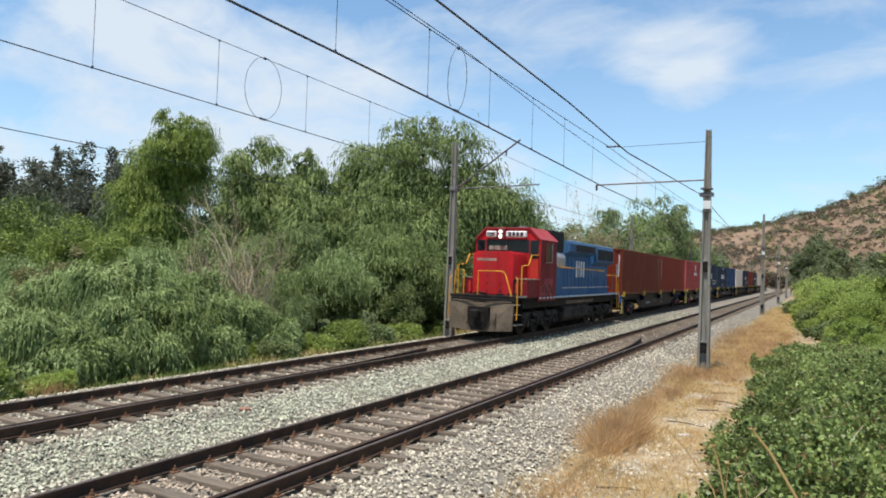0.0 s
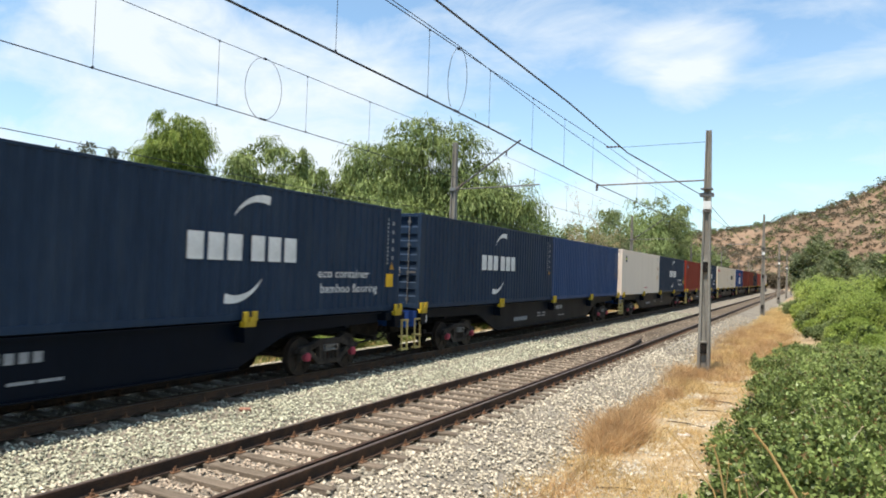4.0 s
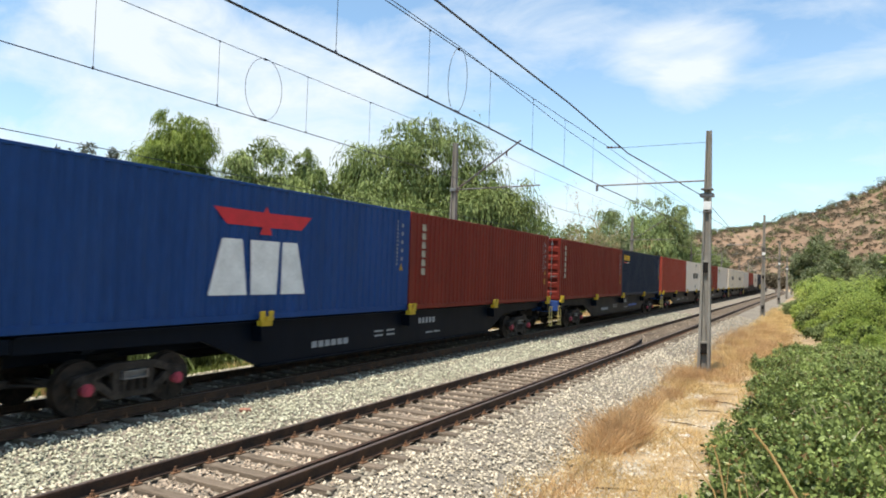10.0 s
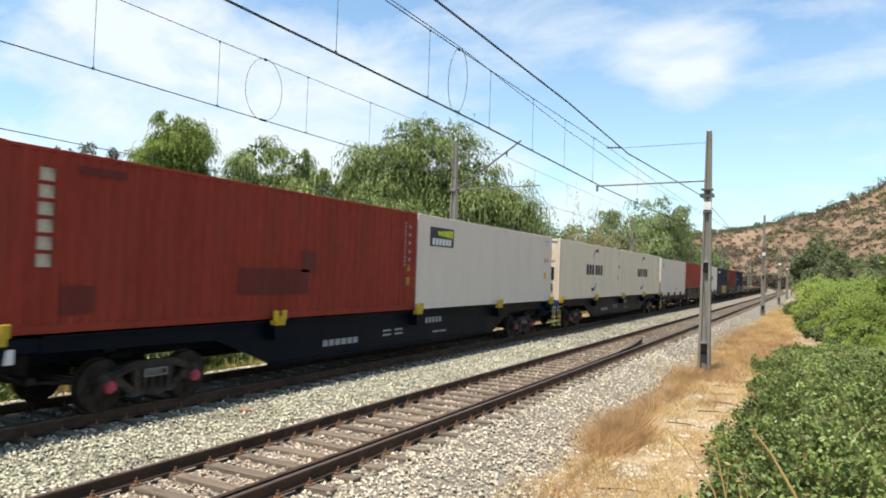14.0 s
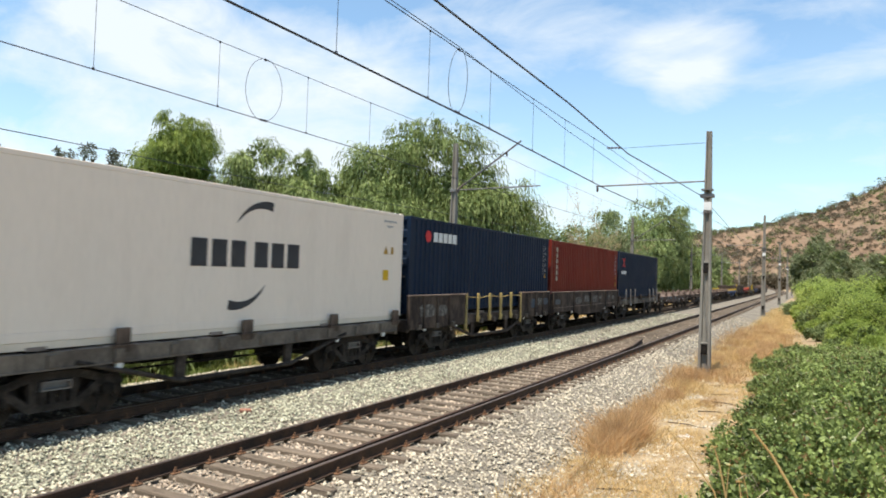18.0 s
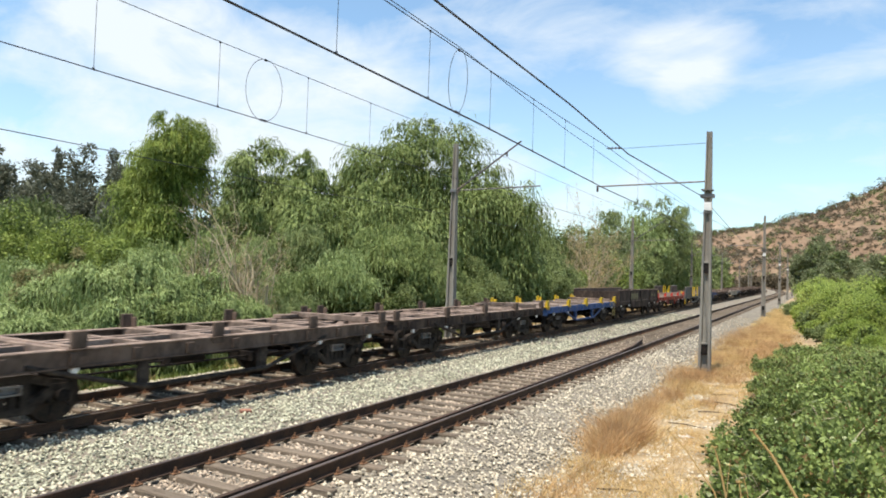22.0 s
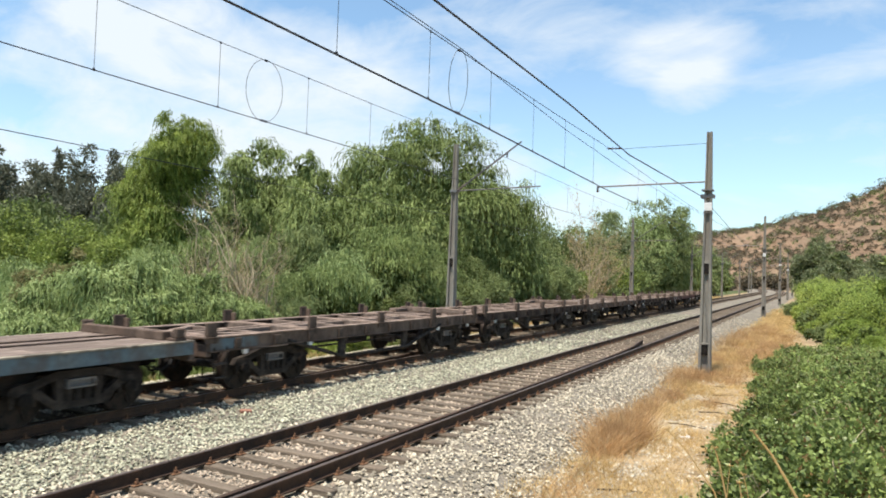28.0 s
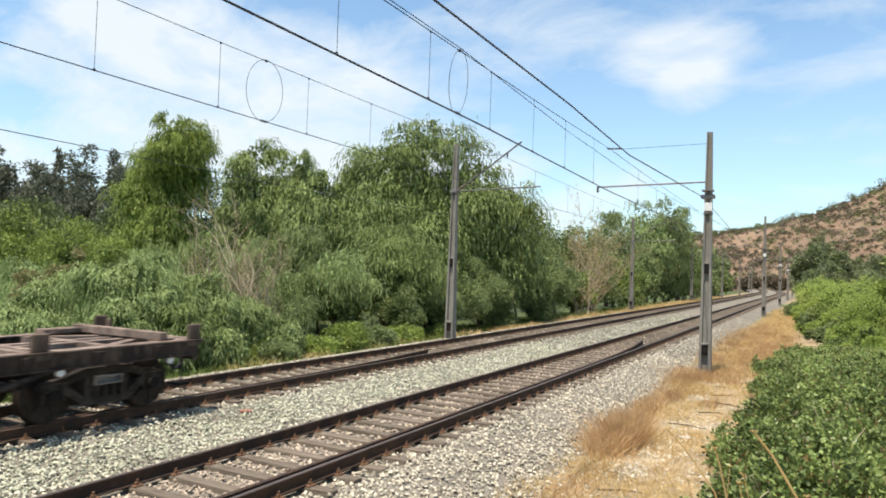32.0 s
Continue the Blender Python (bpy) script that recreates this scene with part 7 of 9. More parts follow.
# ---- the train, front to back: (thing, distance behind the first container) ----
TRAIN = [(locomotive(), -18.28)]
LOADS = [
    (("brown", "dry", "dark brown corrugated shipping container, sun-faded", (), False), ("rust", "dry", "orange-brown corrugated shipping container with pale column lettering", ("column",))),
    (("red", "dry", "bright red corrugated shipping container with white emblem", ("disc",)), ("slate", "dry", "navy blue corrugated container with white arc logo", ("arcs_white", "eco"))),
    (("slate", "dry", "navy blue corrugated container with white arc logo", ("arcs_white",)), ("blue", "dry", "plain dull blue corrugated shipping container", ())),
    (("white", "reefer", "off-white refrigerated container with small dark emblem", ("small",)), ("slate", "dry", "navy blue corrugated container with white arc logo", ("arcs_white", "eco"))),
    (("rust", "dry", "brick-red corrugated container with small round emblem", ("round",), False), ("slate", "dry", "navy blue corrugated container with white arc logo", ("arcs_white", "eco"))),
    (("cream", "reefer", "cream refrigerated container with red word blocks", ("word_red",)), ("cream", "reefer", "cream refrigerated container with dark arc logo", ("arcs_dark",))),
    (("royal", "dry", "royal blue container with red fan emblem", ("fan",), False), ("maroon", "dry", "maroon corrugated container with pale column lettering", ("column",))),
    (("maroon", "dry", "maroon corrugated container with pale column lettering", ("column",)), ("navy", "dry", "navy blue corrugated container with orange word blocks", ("word_orange",))),
    (("coral", "dry", "coral red corrugated shipping container", (), False), ("white", "reefer", "off-white refrigerated container with dark arc logo", ("arcs_dark",))),
    (("rust", "dry", "brick-red corrugated container with pale column lettering", ("column", "touch_up")), ("grey", "reefer", "grey-white refrigerated container with dark square sign", ("box",))),
    (("cream", "reefer", "cream refrigerated container with dark arc logo", ("arcs_dark",)), ("cream", "reefer", "cream refrigerated container with dark arc logo", ("arcs_dark",))),
]
first = blue_wagon()
for i, boxes in enumerate(LOADS):
    wagon = first if i == 0 else copy_thing(first, Matrix())
    at = i * 25.6 + (0.14 if i < 3 else 0.08 if i < 7 else 0.58 if i < 9 else 0.5)
    TRAIN.append((wagon, at))
    if i == 7:
        part("sill_stripe", Shape().box(1.101, 1.105, 14.7, 17.1, 0.72, 0.84), MAT["beam_blue"], wagon, "bright blue stripe on the sill")
    for k, spec in enumerate(boxes):
        TRAIN.append((container(*spec), at + 0.02 + k * 12.25, 1.412))
OLD = 281.62
OLD_LOADS = [
    (("planks", "wagon_dark", 12.6, "", "old flat wagon carrying a white container"), ("grey", "reefer", "off-white refrigerated container with small dark emblem", ("small", "low_rail"))),
    (("gondola", "wagon_dark", 12.6, "a", "old sooty gondola wagon with low ribbed sides"), ("coral", "dry", "brick-red corrugated shipping container", (), False)),
    (("planks", "wagon_tan", 12.6, "", "old dusty flat wagon carrying a white container"), ("white", "reefer", "off-white refrigerated container with dark arc logo", ("arcs_dark", "low_rail"))),
    (("half", "wagon_dark", 12.6, "", "old sooty wagon with half sides and yellow stakes"), ("navy", "dry", "navy blue corrugated container with white word blocks", ("word_redwhite",))),
    (("gondola", "wagon_dark", 12.6, "b", "old sooty gondola wagon with chalky scrawls"), ("maroon", "dry", "brick-red corrugated container with pale column lettering", ("column",))),
    (("planks", "wagon_tan", 12.6, "short_stakes", "old flat wagon with grey rail and stakes"), ("navy", "dry", "navy blue container with red crossed strokes", ("cross",))),
]
for i, (spec, load) in enumerate(OLD_LOADS):
    TRAIN.append((old_wagon(spec[0], spec[1], spec[2], spec[3], spec[4]), OLD + i * 12.6 - 0.22))
    TRAIN.append((container(*load), OLD + i * 12.6 + (0.02 if i < 2 else 0.08), 1.30))
EMPTY = [("skeleton", "wagon_rust", "deep_blue"), ("skeleton", "wagon_rust", ""), ("skeleton", "wagon_rust", ""), ("skeleton", "wagon_dark", ""), ("planks", "wagon_blue", "yellow_locks"),
         ("gondola", "wagon_dark", ""), ("skeleton", "wagon_red", ""), ("half", "wagon_grey", "grey_half"), ("skeleton", "wagon_blue", ""), ("skeleton", "wagon_rust", "")]
WORDS = {"skeleton": "empty rusty skeleton wagon with open cross members", "planks": "empty flat wagon with plank deck and locks", "gondola": "empty sooty gondola wagon with low sides",
         "half": "empty grey wagon with half sides and yellow stakes"}
for i, (kind, tone, extra) in enumerate(EMPTY):
    word = "empty blue skeleton wagon with rusty cross members" if (kind, tone) == ("skeleton", "wagon_blue") else ("empty blue flat wagon with plank deck and yellow locks" if tone == "wagon_blue" else ("empty red skeleton wagon with deep sills" if tone == "wagon_red" else WORDS[kind]))
    TRAIN.append((old_wagon(kind, tone, 12.72, extra, word), 357.15 + i * 12.72))
TRAIN.append((long_flat(), 484.4))
for i, (kind, tone, extra) in enumerate([("skeleton", "wagon_rust", "blue_start"), ("skeleton", "wagon_dark", ""), ("planks", "wagon_rust", ""), ("skeleton", "wagon_dark", "red_blue"), ("planks", "faded_red", "blue_end"), ("skeleton", "wagon_dark", "")]):
    word = "empty flat wagon with plank deck and faded red and blue sills" if tone == "faded_red" else WORDS[kind]
    TRAIN.append((old_wagon(kind, tone, 12.8, extra, word), 503.65 + i * 12.88))


# ---- plants ----
def leaf_cloud(name, pos, axis, length, width, material, rng, flat=0.5, level=0.0):
    """One lens-shaped quad a leaf, along its axis, with a random twist; level turns its face up towards the sky."""
    n = len(pos)
    axis = axis / np.linalg.norm(axis, axis=1, keepdims=True)
    side = np.cross(axis, rng.normal(size=(n, 3)) * (1 - level) + np.array([0, 0, 2.0]) * level)
    side /= np.linalg.norm(side, axis=1, keepdims=True) + 1e-9
    up = np.cross(axis, side)
    if flat == 0:   # a sliver: one triangle a leaf
        ln = (length * rng.uniform(0.6, 1.3, n))[:, None]
        wd = (width * rng.uniform(0.6, 1.2, n))[:, None]
        v = np.stack([pos - side * wd * 0.5, pos + side * wd * 0.5, pos + axis * ln - up * ln * 0.1], 1).reshape(-1, 3)
        return numpy_mesh(name, v, np.arange(3 * n).reshape(-1, 3), material)
    ln = (length * rng.uniform(0.6, 1.3, n))[:, None]
    wd = (width * rng.uniform(0.7, 1.25, n))[:, None]
    a = pos
    b = pos + axis * ln * 0.45 + side * wd * 0.5
    c = pos + axis * ln - up * ln * 0.12
    d = pos + axis * ln * 0.45 - side * wd * 0.5
    v = np.stack([a, b, c, d], 1).reshape(-1, 3)
    return numpy_mesh(name, v, np.arange(4 * n).reshape(-1, 4), material)


def blobs_in(rng, count, x, y, z0, z1, r, tight=0.5):
    """Centres and radii of leaf masses that fill an egg-shaped crown, or a spire where it is tall and narrow."""
    out, hz = [], (z1 - z0) / 2
    if hz > 2.0 * r:
        for q in np.linspace(0, 1, max(count, int(5 * hz / r))):
            wide = r * (1.0 - 0.62 * q ** 1.6) * (0.6 + 0.4 * min(q * 5, 1))
            k = wide * rng.uniform(0.45, 0.75)
            a = rng.uniform(0, 6.283)
            off = (wide - k * 0.8) * rng.uniform(0.5, 1.1)
            out.append((x + off * math.cos(a), y + off * math.sin(a), z0 + k * 0.6 + q * (z1 - z0 - 1.5 * k), k))
        return np.array(out)
    rb = min(r * tight, hz * 0.9)
    for _ in range(count):
        d = rng.normal(size=3)
        d *= rng.uniform(0.35, 1.0) / np.linalg.norm(d)
        k = rng.uniform(0.65, 1.15) * rb
        out.append((x + d[0] * max(r - k * 0.8, 0.2), y + d[1] * max(r - k * 0.8, 0.2), (z0 + z1) / 2 + d[2] * max(hz - k * 0.75, 0.1), k))
    out.append((x + rng.uniform(-0.3, 0.3) * r, y, z1 - rb * 0.7, rb * 0.75))
    return np.array(out)


def shell(rng, blobs, n, low=0.55, out=1.12):
    w = blobs[:, 3] ** 2
    i = rng.choice(len(blobs), n, p=w / w.sum())
    d = rng.normal(size=(n, 3))
    d /= np.linalg.norm(d, axis=1, keepdims=True)
    r = blobs[i, 3] * (low + (out - low) * rng.random(n) ** 0.6 + np.abs(rng.normal(0, 0.1, n)) * (out > 1.2))
    return blobs[i, :3] + d * r[:, None] * np.array([1, 1, 0.85]), d


def limbs(rng, x, y, zg, blobs, trunk_r, s=None):
    s = Shape()
    top = blobs[:, 2].mean()
    mid = (x + rng.uniform(-0.2, 0.2), y + rng.uniform(-0.2, 0.2), zg + (top - zg) * 0.55)
    s.tube([(x, y, zg - 0.15), (x + 0.05, y, zg + (top - zg) * 0.25), mid], trunk_r, 8, trunk_r * 0.6)
    for b in blobs[: 9]:
        m = Vector(mid).lerp(Vector(b[:3]), 0.5) + Vector((0, 0, 0.1 * (b[2] - mid[2])))
        s.tube([mid, m, Vector(b[:3])], trunk_r * 0.45, 5, trunk_r * 0.1)
    return s


SWAY = []


def clumps_of(rng, blobs, per):
    """Smaller leaf masses over the surface of the large ones, so that the crown is lumpy."""
    out = [blobs * np.array([1, 1, 1, 0.8])]
    for b in blobs:
        d = rng.normal(size=(per, 3))
        d /= np.linalg.norm(d, axis=1, keepdims=True)
        d[:, 2] = np.abs(d[:, 2]) * 1.1 - 0.35
        out.append(np.column_stack([b[:3] + d * b[3] * 0.85, b[3] * rng.uniform(0.26, 0.5, per)]))
    return np.concatenate(out)


def plant(kind, x, y, ztop, r, seed, label, category="tree", zg=None, mat="willow", dens=1.0, leafsize=1.0, count=8, group="", hang=1.0, low=None):
    rng = np.random.default_rng(seed)
    zg = ground_height(x, y) if zg is None else zg
    z0 = zg + (low if low is not None else (0.08 if kind == "shrub" else 0.2) * (ztop - zg))
    blobs = blobs_in(rng, count, x, y, z0, ztop - 0.1 * min(r, 2), r)
    ob = thing(category.replace(" ", "_"), label, category, group, at=(x, y, zg))
    loc = np.array([x, y, zg])
    st = limbs(rng, x, y, zg, blobs, max(0.05, 0.024 * (ztop - zg)))
    st.v = [(p[0] - x, p[1] - y, p[2] - zg) for p in st.v]
    part("trunk", st, MAT["bark"], ob)
    far = math.hypot(x, y)
    lw = leafsize * max(0.055, far * 0.0021)
    hull = 4 * math.pi * r * (r + ztop - z0) / 2 * 0.6
    if kind in ("willow", "shrub"):
        # boughs: domes of strands that arch out of one point and hang, with hollows between them
        per = 12 if kind == "willow" else 8
        d = rng.normal(size=(len(blobs) * per, 3))
        d[:, 2] = np.abs(d[:, 2]) * 0.9 - 0.25
        d /= np.linalg.norm(d, axis=1, keepdims=True)
        owner = np.repeat(blobs, per, 0)
        away = d[:, 0] * x + d[:, 1] * y > 0.35 * far   # the side turned from the line is thinner
        ok = ~away | (rng.random(len(d)) < 0.35)
        d, owner = d[ok], owner[ok]
        root = owner[:, :3] + d * owner[:, 3:] * rng.uniform(0.5, 0.95, (len(d), 1))
        rag = np.array([noise.noise_vector((float(a) * 0.7, float(b) * 0.7, float(c) * 0.7)) for a, b, c in root])
        root = root + rag * np.array([1, 1, 0.7]) * min(0.22 * r, 0.8)
        dome = np.clip(owner[:, 3] * rng.uniform(0.3, 0.85, len(d)), 0.3, 1.4)
        heading = np.arctan2(d[:, 1] + 0.22, d[:, 0] + 0.45) + rng.normal(0, 0.5, len(d))
        m = 6
        lw *= 0.8
        total = min(6200 if far < 48 else 1600, 2.2 * dens * hull / (lw * 3.9 * lw * 0.4 * m))
        each = np.maximum(4, (total * dome ** 2 / (dome ** 2).sum())).astype(int)
        root, heading, dome = np.repeat(root, each, 0), np.repeat(heading, each), np.repeat(dome, each)
        n = len(root)
        turn = heading + rng.normal(0, 0.75, n)
        flow = np.stack([np.cos(turn), np.sin(turn), np.zeros(n)], 1)
        reach = dome * rng.uniform(0.4, 1.5, n)
        rise = 0.5 if kind == "willow" else 1.5
        fall = hang * dome * (rng.uniform(0.5, 1.9, n) if kind == "willow" else rng.uniform(0.1, 1.3, n))
        t = np.linspace(0.08, 1, m)[None, :, None]
        start = root + rng.normal(0, 1, (n, 3)) * (dome * 0.17)[:, None]
        path = start[:, None] + flow[:, None] * reach[:, None, None] * (1 - (1 - t) ** 1.6) + np.array([0, 0, 1.0]) * (dome[:, None, None] * rise * np.sin(t * 2.2) - fall[:, None, None] * t ** 2.4)
        path += rng.normal(0, lw * 0.22, path.shape)
        tang = np.diff(path, axis=1, append=path[:, -1:] * 2 - path[:, -2:-1]) + rng.normal(0, 0.03, path.shape)
        pos, ax = path.reshape(-1, 3), tang.reshape(-1, 3)
        keep = pos[:, 2] > zg + 0.05
        me = leaf_cloud("foliage", pos[keep] - loc, ax[keep], lw * 4.2, lw * 1.05, MAT[mat], rng, 0, 0.62 if kind == "willow" else 0.3)
    else:
        small = clumps_of(rng, blobs, 12)
        small[:, :3] += np.array([noise.noise_vector((float(a) * 0.6, float(b) * 0.6, float(c) * 0.6)) for a, b, c in small[:, :3]]) * min(0.4 * r, 1.6)
        p1, d1 = shell(rng, small, int(min(13000 if far < 62 else 5500, 3.2 * dens * hull / (lw * lw * 1.6))), 0.5, 1.3)
        keep = p1[:, 2] > zg
        me = leaf_cloud("foliage", p1[keep] - loc, (d1 * 0.8 + rng.normal(0, 0.6, d1.shape) - np.array([0, 0, 0.2]))[keep], lw * 2.6, lw * 1.7, MAT[mat], rng, 0)
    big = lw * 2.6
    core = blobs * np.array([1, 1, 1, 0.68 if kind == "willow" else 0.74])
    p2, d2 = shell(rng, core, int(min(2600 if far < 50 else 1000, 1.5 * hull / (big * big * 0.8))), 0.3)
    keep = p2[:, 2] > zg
    # inner leaves get the darker tone, so shade in the hollows is coloured in
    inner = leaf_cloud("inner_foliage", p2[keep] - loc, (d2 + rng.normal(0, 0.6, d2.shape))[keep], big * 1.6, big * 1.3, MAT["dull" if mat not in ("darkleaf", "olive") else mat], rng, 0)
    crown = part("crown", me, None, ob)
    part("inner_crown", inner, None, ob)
    if kind == "willow":
        SWAY.append((crown, seed))
    return ob


WL = "weeping willow with drooping pale green branches"
for i, (x, y, zt, r) in enumerate([(-20.2, 37, 11.9, 4.4), (-23.6, 37.5, 11.9, 3.6), (-17.9, 39.0, 10.2, 3.2), (-17.6, 41.5, 7.6, 2.6), (-21.5, 33.5, 8.2, 3.2), (-25.6, 37, 9.6, 2.6), (-19.4, 34.8, 6.8, 2.6)]):
    plant("willow", x, y, zt, r, 20 + i, WL, "tree", group="willows behind the tracks", count=18, low=0.6, hang=1.05)
for i, (x, y, zt, r) in enumerate([(-31.0, 27, 10.9, 1.9), (-33.0, 27.2, 9.9, 2.1), (-32.2, 27, 8.6, 2.6), (-32.2, 26.6, 6.2, 2.7)]):
    plant("willow", x, y, zt, r, 31 + i, "tall narrow willow with light green leaves", "tree", mat="lime", count=24, low=(7.4, 5.6, 0.6, 0.3)[i], hang=0.8, leafsize=0.8, dens=1.5)
for i, (x, y, zt, r) in enumerate([(-31.6, 35, 11.2, 3.4), (-33.6, 35, 10.2, 2.6), (-29.4, 35.4, 10.2, 2.6), (-27.0, 34.5, 8.8, 3.0), (-29.5, 30, 6.2, 2.6), (-24.6, 30.5, 6.6, 2.6)]):
    plant("willow", x, y, zt, r, 40 + i, "broad willow with soft grey-green crown", "tree", count=16, low=0.3, mat="willow" if i != 1 else "dull", hang=0.9)
for i, (x, y, zt, r) in enumerate([(-110.6, 62, 19.6, 3.2), (-102, 62, 17.0, 3.7), (-95.6, 62, 18.5, 2.2), (-88.2, 62, 18.9, 3.8), (-83.4, 62, 17.7, 3.0), (-106, 60, 13.2, 4.0), (-98.6, 60, 13.6, 4.2), (-92, 60, 14.4, 4.2), (-86, 60, 14.0, 4.4), (-79.5, 60, 12.0, 3.4), (-63.5, 60, 13.3, 3.6), (-74, 60, 12.5, 4.5), (-104, 58, 12.5, 5.0), (-70, 52, 9.5, 4.0), (-107, 61, 17.0, 4.0), (-98.5, 61, 16.4, 3.8), (-91.5, 61.5, 17.4, 3.6), (-80.5, 61, 15.6, 3.6)]):
    plant("tree", x, y, zt, r, 60 + i, "dark pine-like tree standing behind the willows", "tree", mat="darkleaf", count=14, group="dark trees", dens=2.6, low=2.5, leafsize=0.62)
for i, (x, y, zt, r) in enumerate([(-43, 25, 6.3, 3.6), (-36, 24, 4.5, 2.6), (-30, 22, 3.7, 2.2), (-48, 27, 5.6, 3.6), (-39.5, 28, 5.6, 3.0), (-33, 20, 2.6, 2.2), (-38, 20, 3.2, 2.6)]):
    plant("tree", x, y, zt, r, 80 + i, "bright green leafy tree at the wood's edge", "tree", mat="lime" if i != 5 else "far_green", count=14, low=0.2, leafsize=0.62)
for i, (x, y, zt, r) in enumerate([(-25.8, 17, 1.3, 2.0), (-21.6, 16, 1.35, 1.6), (-23.1, 19, 2.5, 1.9), (-20.6, 19, 1.9, 1.5), (-20.8, 22, 3.1, 1.6), (-21.8, 26, 4.6, 2.1), (-18.4, 25, 2.8, 2.1), (-18.4, 29, 4.7, 2.3), (-16.4, 28.6, 3.4, 1.2),
                                    (-18.4, 21, 1.2, 1.5), (-28.5, 18.5, 2.0, 2.2), (-17.6, 32.5, 3.4, 1.8), (-24.5, 22.5, 3.6, 2.0), (-19.2, 17.5, 0.9, 1.2), (-23.5, 14.2, 0.8, 1.5)]):
    plant("shrub", x, y, zt, r, 100 + i, "low willow shrub with feathery pale leaves", "shrub", mat=("willow", "grey_green", "pale", "willow")[i % 4] if i > 4 else "pale", count=9, group="willow shrubs", leafsize=0.88, dens=0.55)
for i, (x, y, zt, r) in enumerate([(-20.5, 72, 8.2, 2.8), (-22.5, 90, 9.5, 4), (-21.5, 112, 10.0, 3.8), (-20.6, 160, 11.0, 4.2), (-20.2, 142, 8.6, 3.6), (-25, 200, 10, 5), (-33, 240, 10, 6), (-26, 70, 9.0, 3.8), (-20.4, 180, 9.5, 3.8), (-19.4, 126, 7.5, 3.0)]):
    plant("tree", x, y, zt, r, 140 + i, "distant leafy tree beside the railway", "tree", mat=("far_green", "hazy_green", "grey_green")[i % 3], count=16, group="distant trees", dens=1.3, low=0.0, leafsize=0.55)
for i, (x, y, zt, r) in enumerate([(-17.6, 13.8, 2.9, 1.6), (-19.8, 13.0, 2.2, 1.6), (-17.2, 16.2, 2.5, 1.4), (-20.8, 11.5, 1.3, 1.5), (-16.8, 12.2, 1.2, 1.0), (-19.0, 15.6, 3.2, 1.5)]):
    plant("willow", x, y, zt, r, 120 + i, "low willow shrub with feathery pale leaves", "shrub", mat="pale", count=10, group="willow shrubs", leafsize=0.85, hang=1.1, dens=0.8)
for i, (x, y, zt, r) in enumerate([(-16.4, 32.6, 3.0, 1.7), (-16.5, 35.6, 3.4, 1.8), (-16.6, 38.6, 3.9, 1.9), (-16.7, 41.8, 4.3, 1.9), (-15.9, 30.2, 2.0, 1.2), (-17.0, 29.4, 3.4, 1.6), (-16.8, 45.0, 4.8, 2.0), (-16.9, 48.6, 5.2, 2.0), (-16.4, 27.4, 2.0, 1.2), (-15.8, 37.0, 2.4, 1.2), (-15.9, 43.4, 3.0, 1.3)]):
    plant("tree", x, y, zt, r, 320 + i, "soft grey-green bush of fine feathery leaves", "shrub", mat="grey_green", count=14, group="feathery bushes", low=0.0, leafsize=0.5, dens=1.0)
for i, (x, y, zt, r) in enumerate([(-15.2, 19.6, 0.35, 1.0), (-15.4, 21.4, 0.45, 1.1), (-15.5, 23.6, 0.4, 1.0), (-15.6, 26.2, 0.2, 0.9), (-15.6, 29.0, 0.1, 0.8), (-15.1, 17.6, 0.30, 0.9), (-16.6, 18.2, 0.5, 1.1), (-14.6, 8.4, 0.05, 0.8), (-14.8, 7.4, 0.10, 0.8), (-14.9, 9.6, 0.0, 0.8), (-15.2, 6.4, 0.3, 1.0), (-16.2, 7.6, 0.5, 1.2), (-16.4, 9.0, 0.4, 1.1)]):
    plant("tree", x, y, zt, r, 330 + i, "low mound of yellowish green weeds", "shrub", mat=("hedge", "lime", "far_green")[i % 3], count=11, group="weed mounds", low=0.0, leafsize=0.6, dens=0.9)
for i, (x, y, zt, r) in enumerate([(-15.6, 11.2, 0.9, 0.9), (-16.4, 12.4, 1.7, 1.0), (-15.5, 13.0, 0.8, 0.8), (-16.0, 14.2, 1.5, 0.9), (-15.4, 10.2, 0.5, 0.7), (-17.2, 10.6, 1.3, 1.1), (-16.6, 16.0, 1.3, 0.9), (-15.6, 15.4, 0.7, 0.8), (-17.0, 17.8, 1.6, 1.0), (-18.4, 9.6, 1.3, 1.2), (-19.8, 11.0, 1.6, 1.2), (-15.9, 18.6, 0.9, 0.8)]):
    plant("willow", x, y, zt, r, 340 + i, "low clump of pale green drooping shoots", "shrub", mat="pale" if i % 3 else "willow", count=8, group="feathery clumps", low=0.15, leafsize=0.85, dens=0.9, hang=1.1)
for i, (x, y, zt, r) in enumerate([(-18.6, 104, 15.0, 3.6), (-21.6, 101, 14.4, 3.8), (-17.8, 110, 14.0, 3.2), (-25.0, 96, 12.4, 3.4), (-20.2, 99, 11.2, 3.6), (-18.4, 106, 9.0, 2.8), (-22.8, 96, 9.6, 3.4)]):
    plant("willow", x, y, zt, r, 130 + i, "slender distant willow with thin wispy crown", "tree", mat=("far_green", "pale", "willow")[i % 3], count=22, group="distant trees", dens=1.5, low=1.6, leafsize=0.62, hang=1.2)
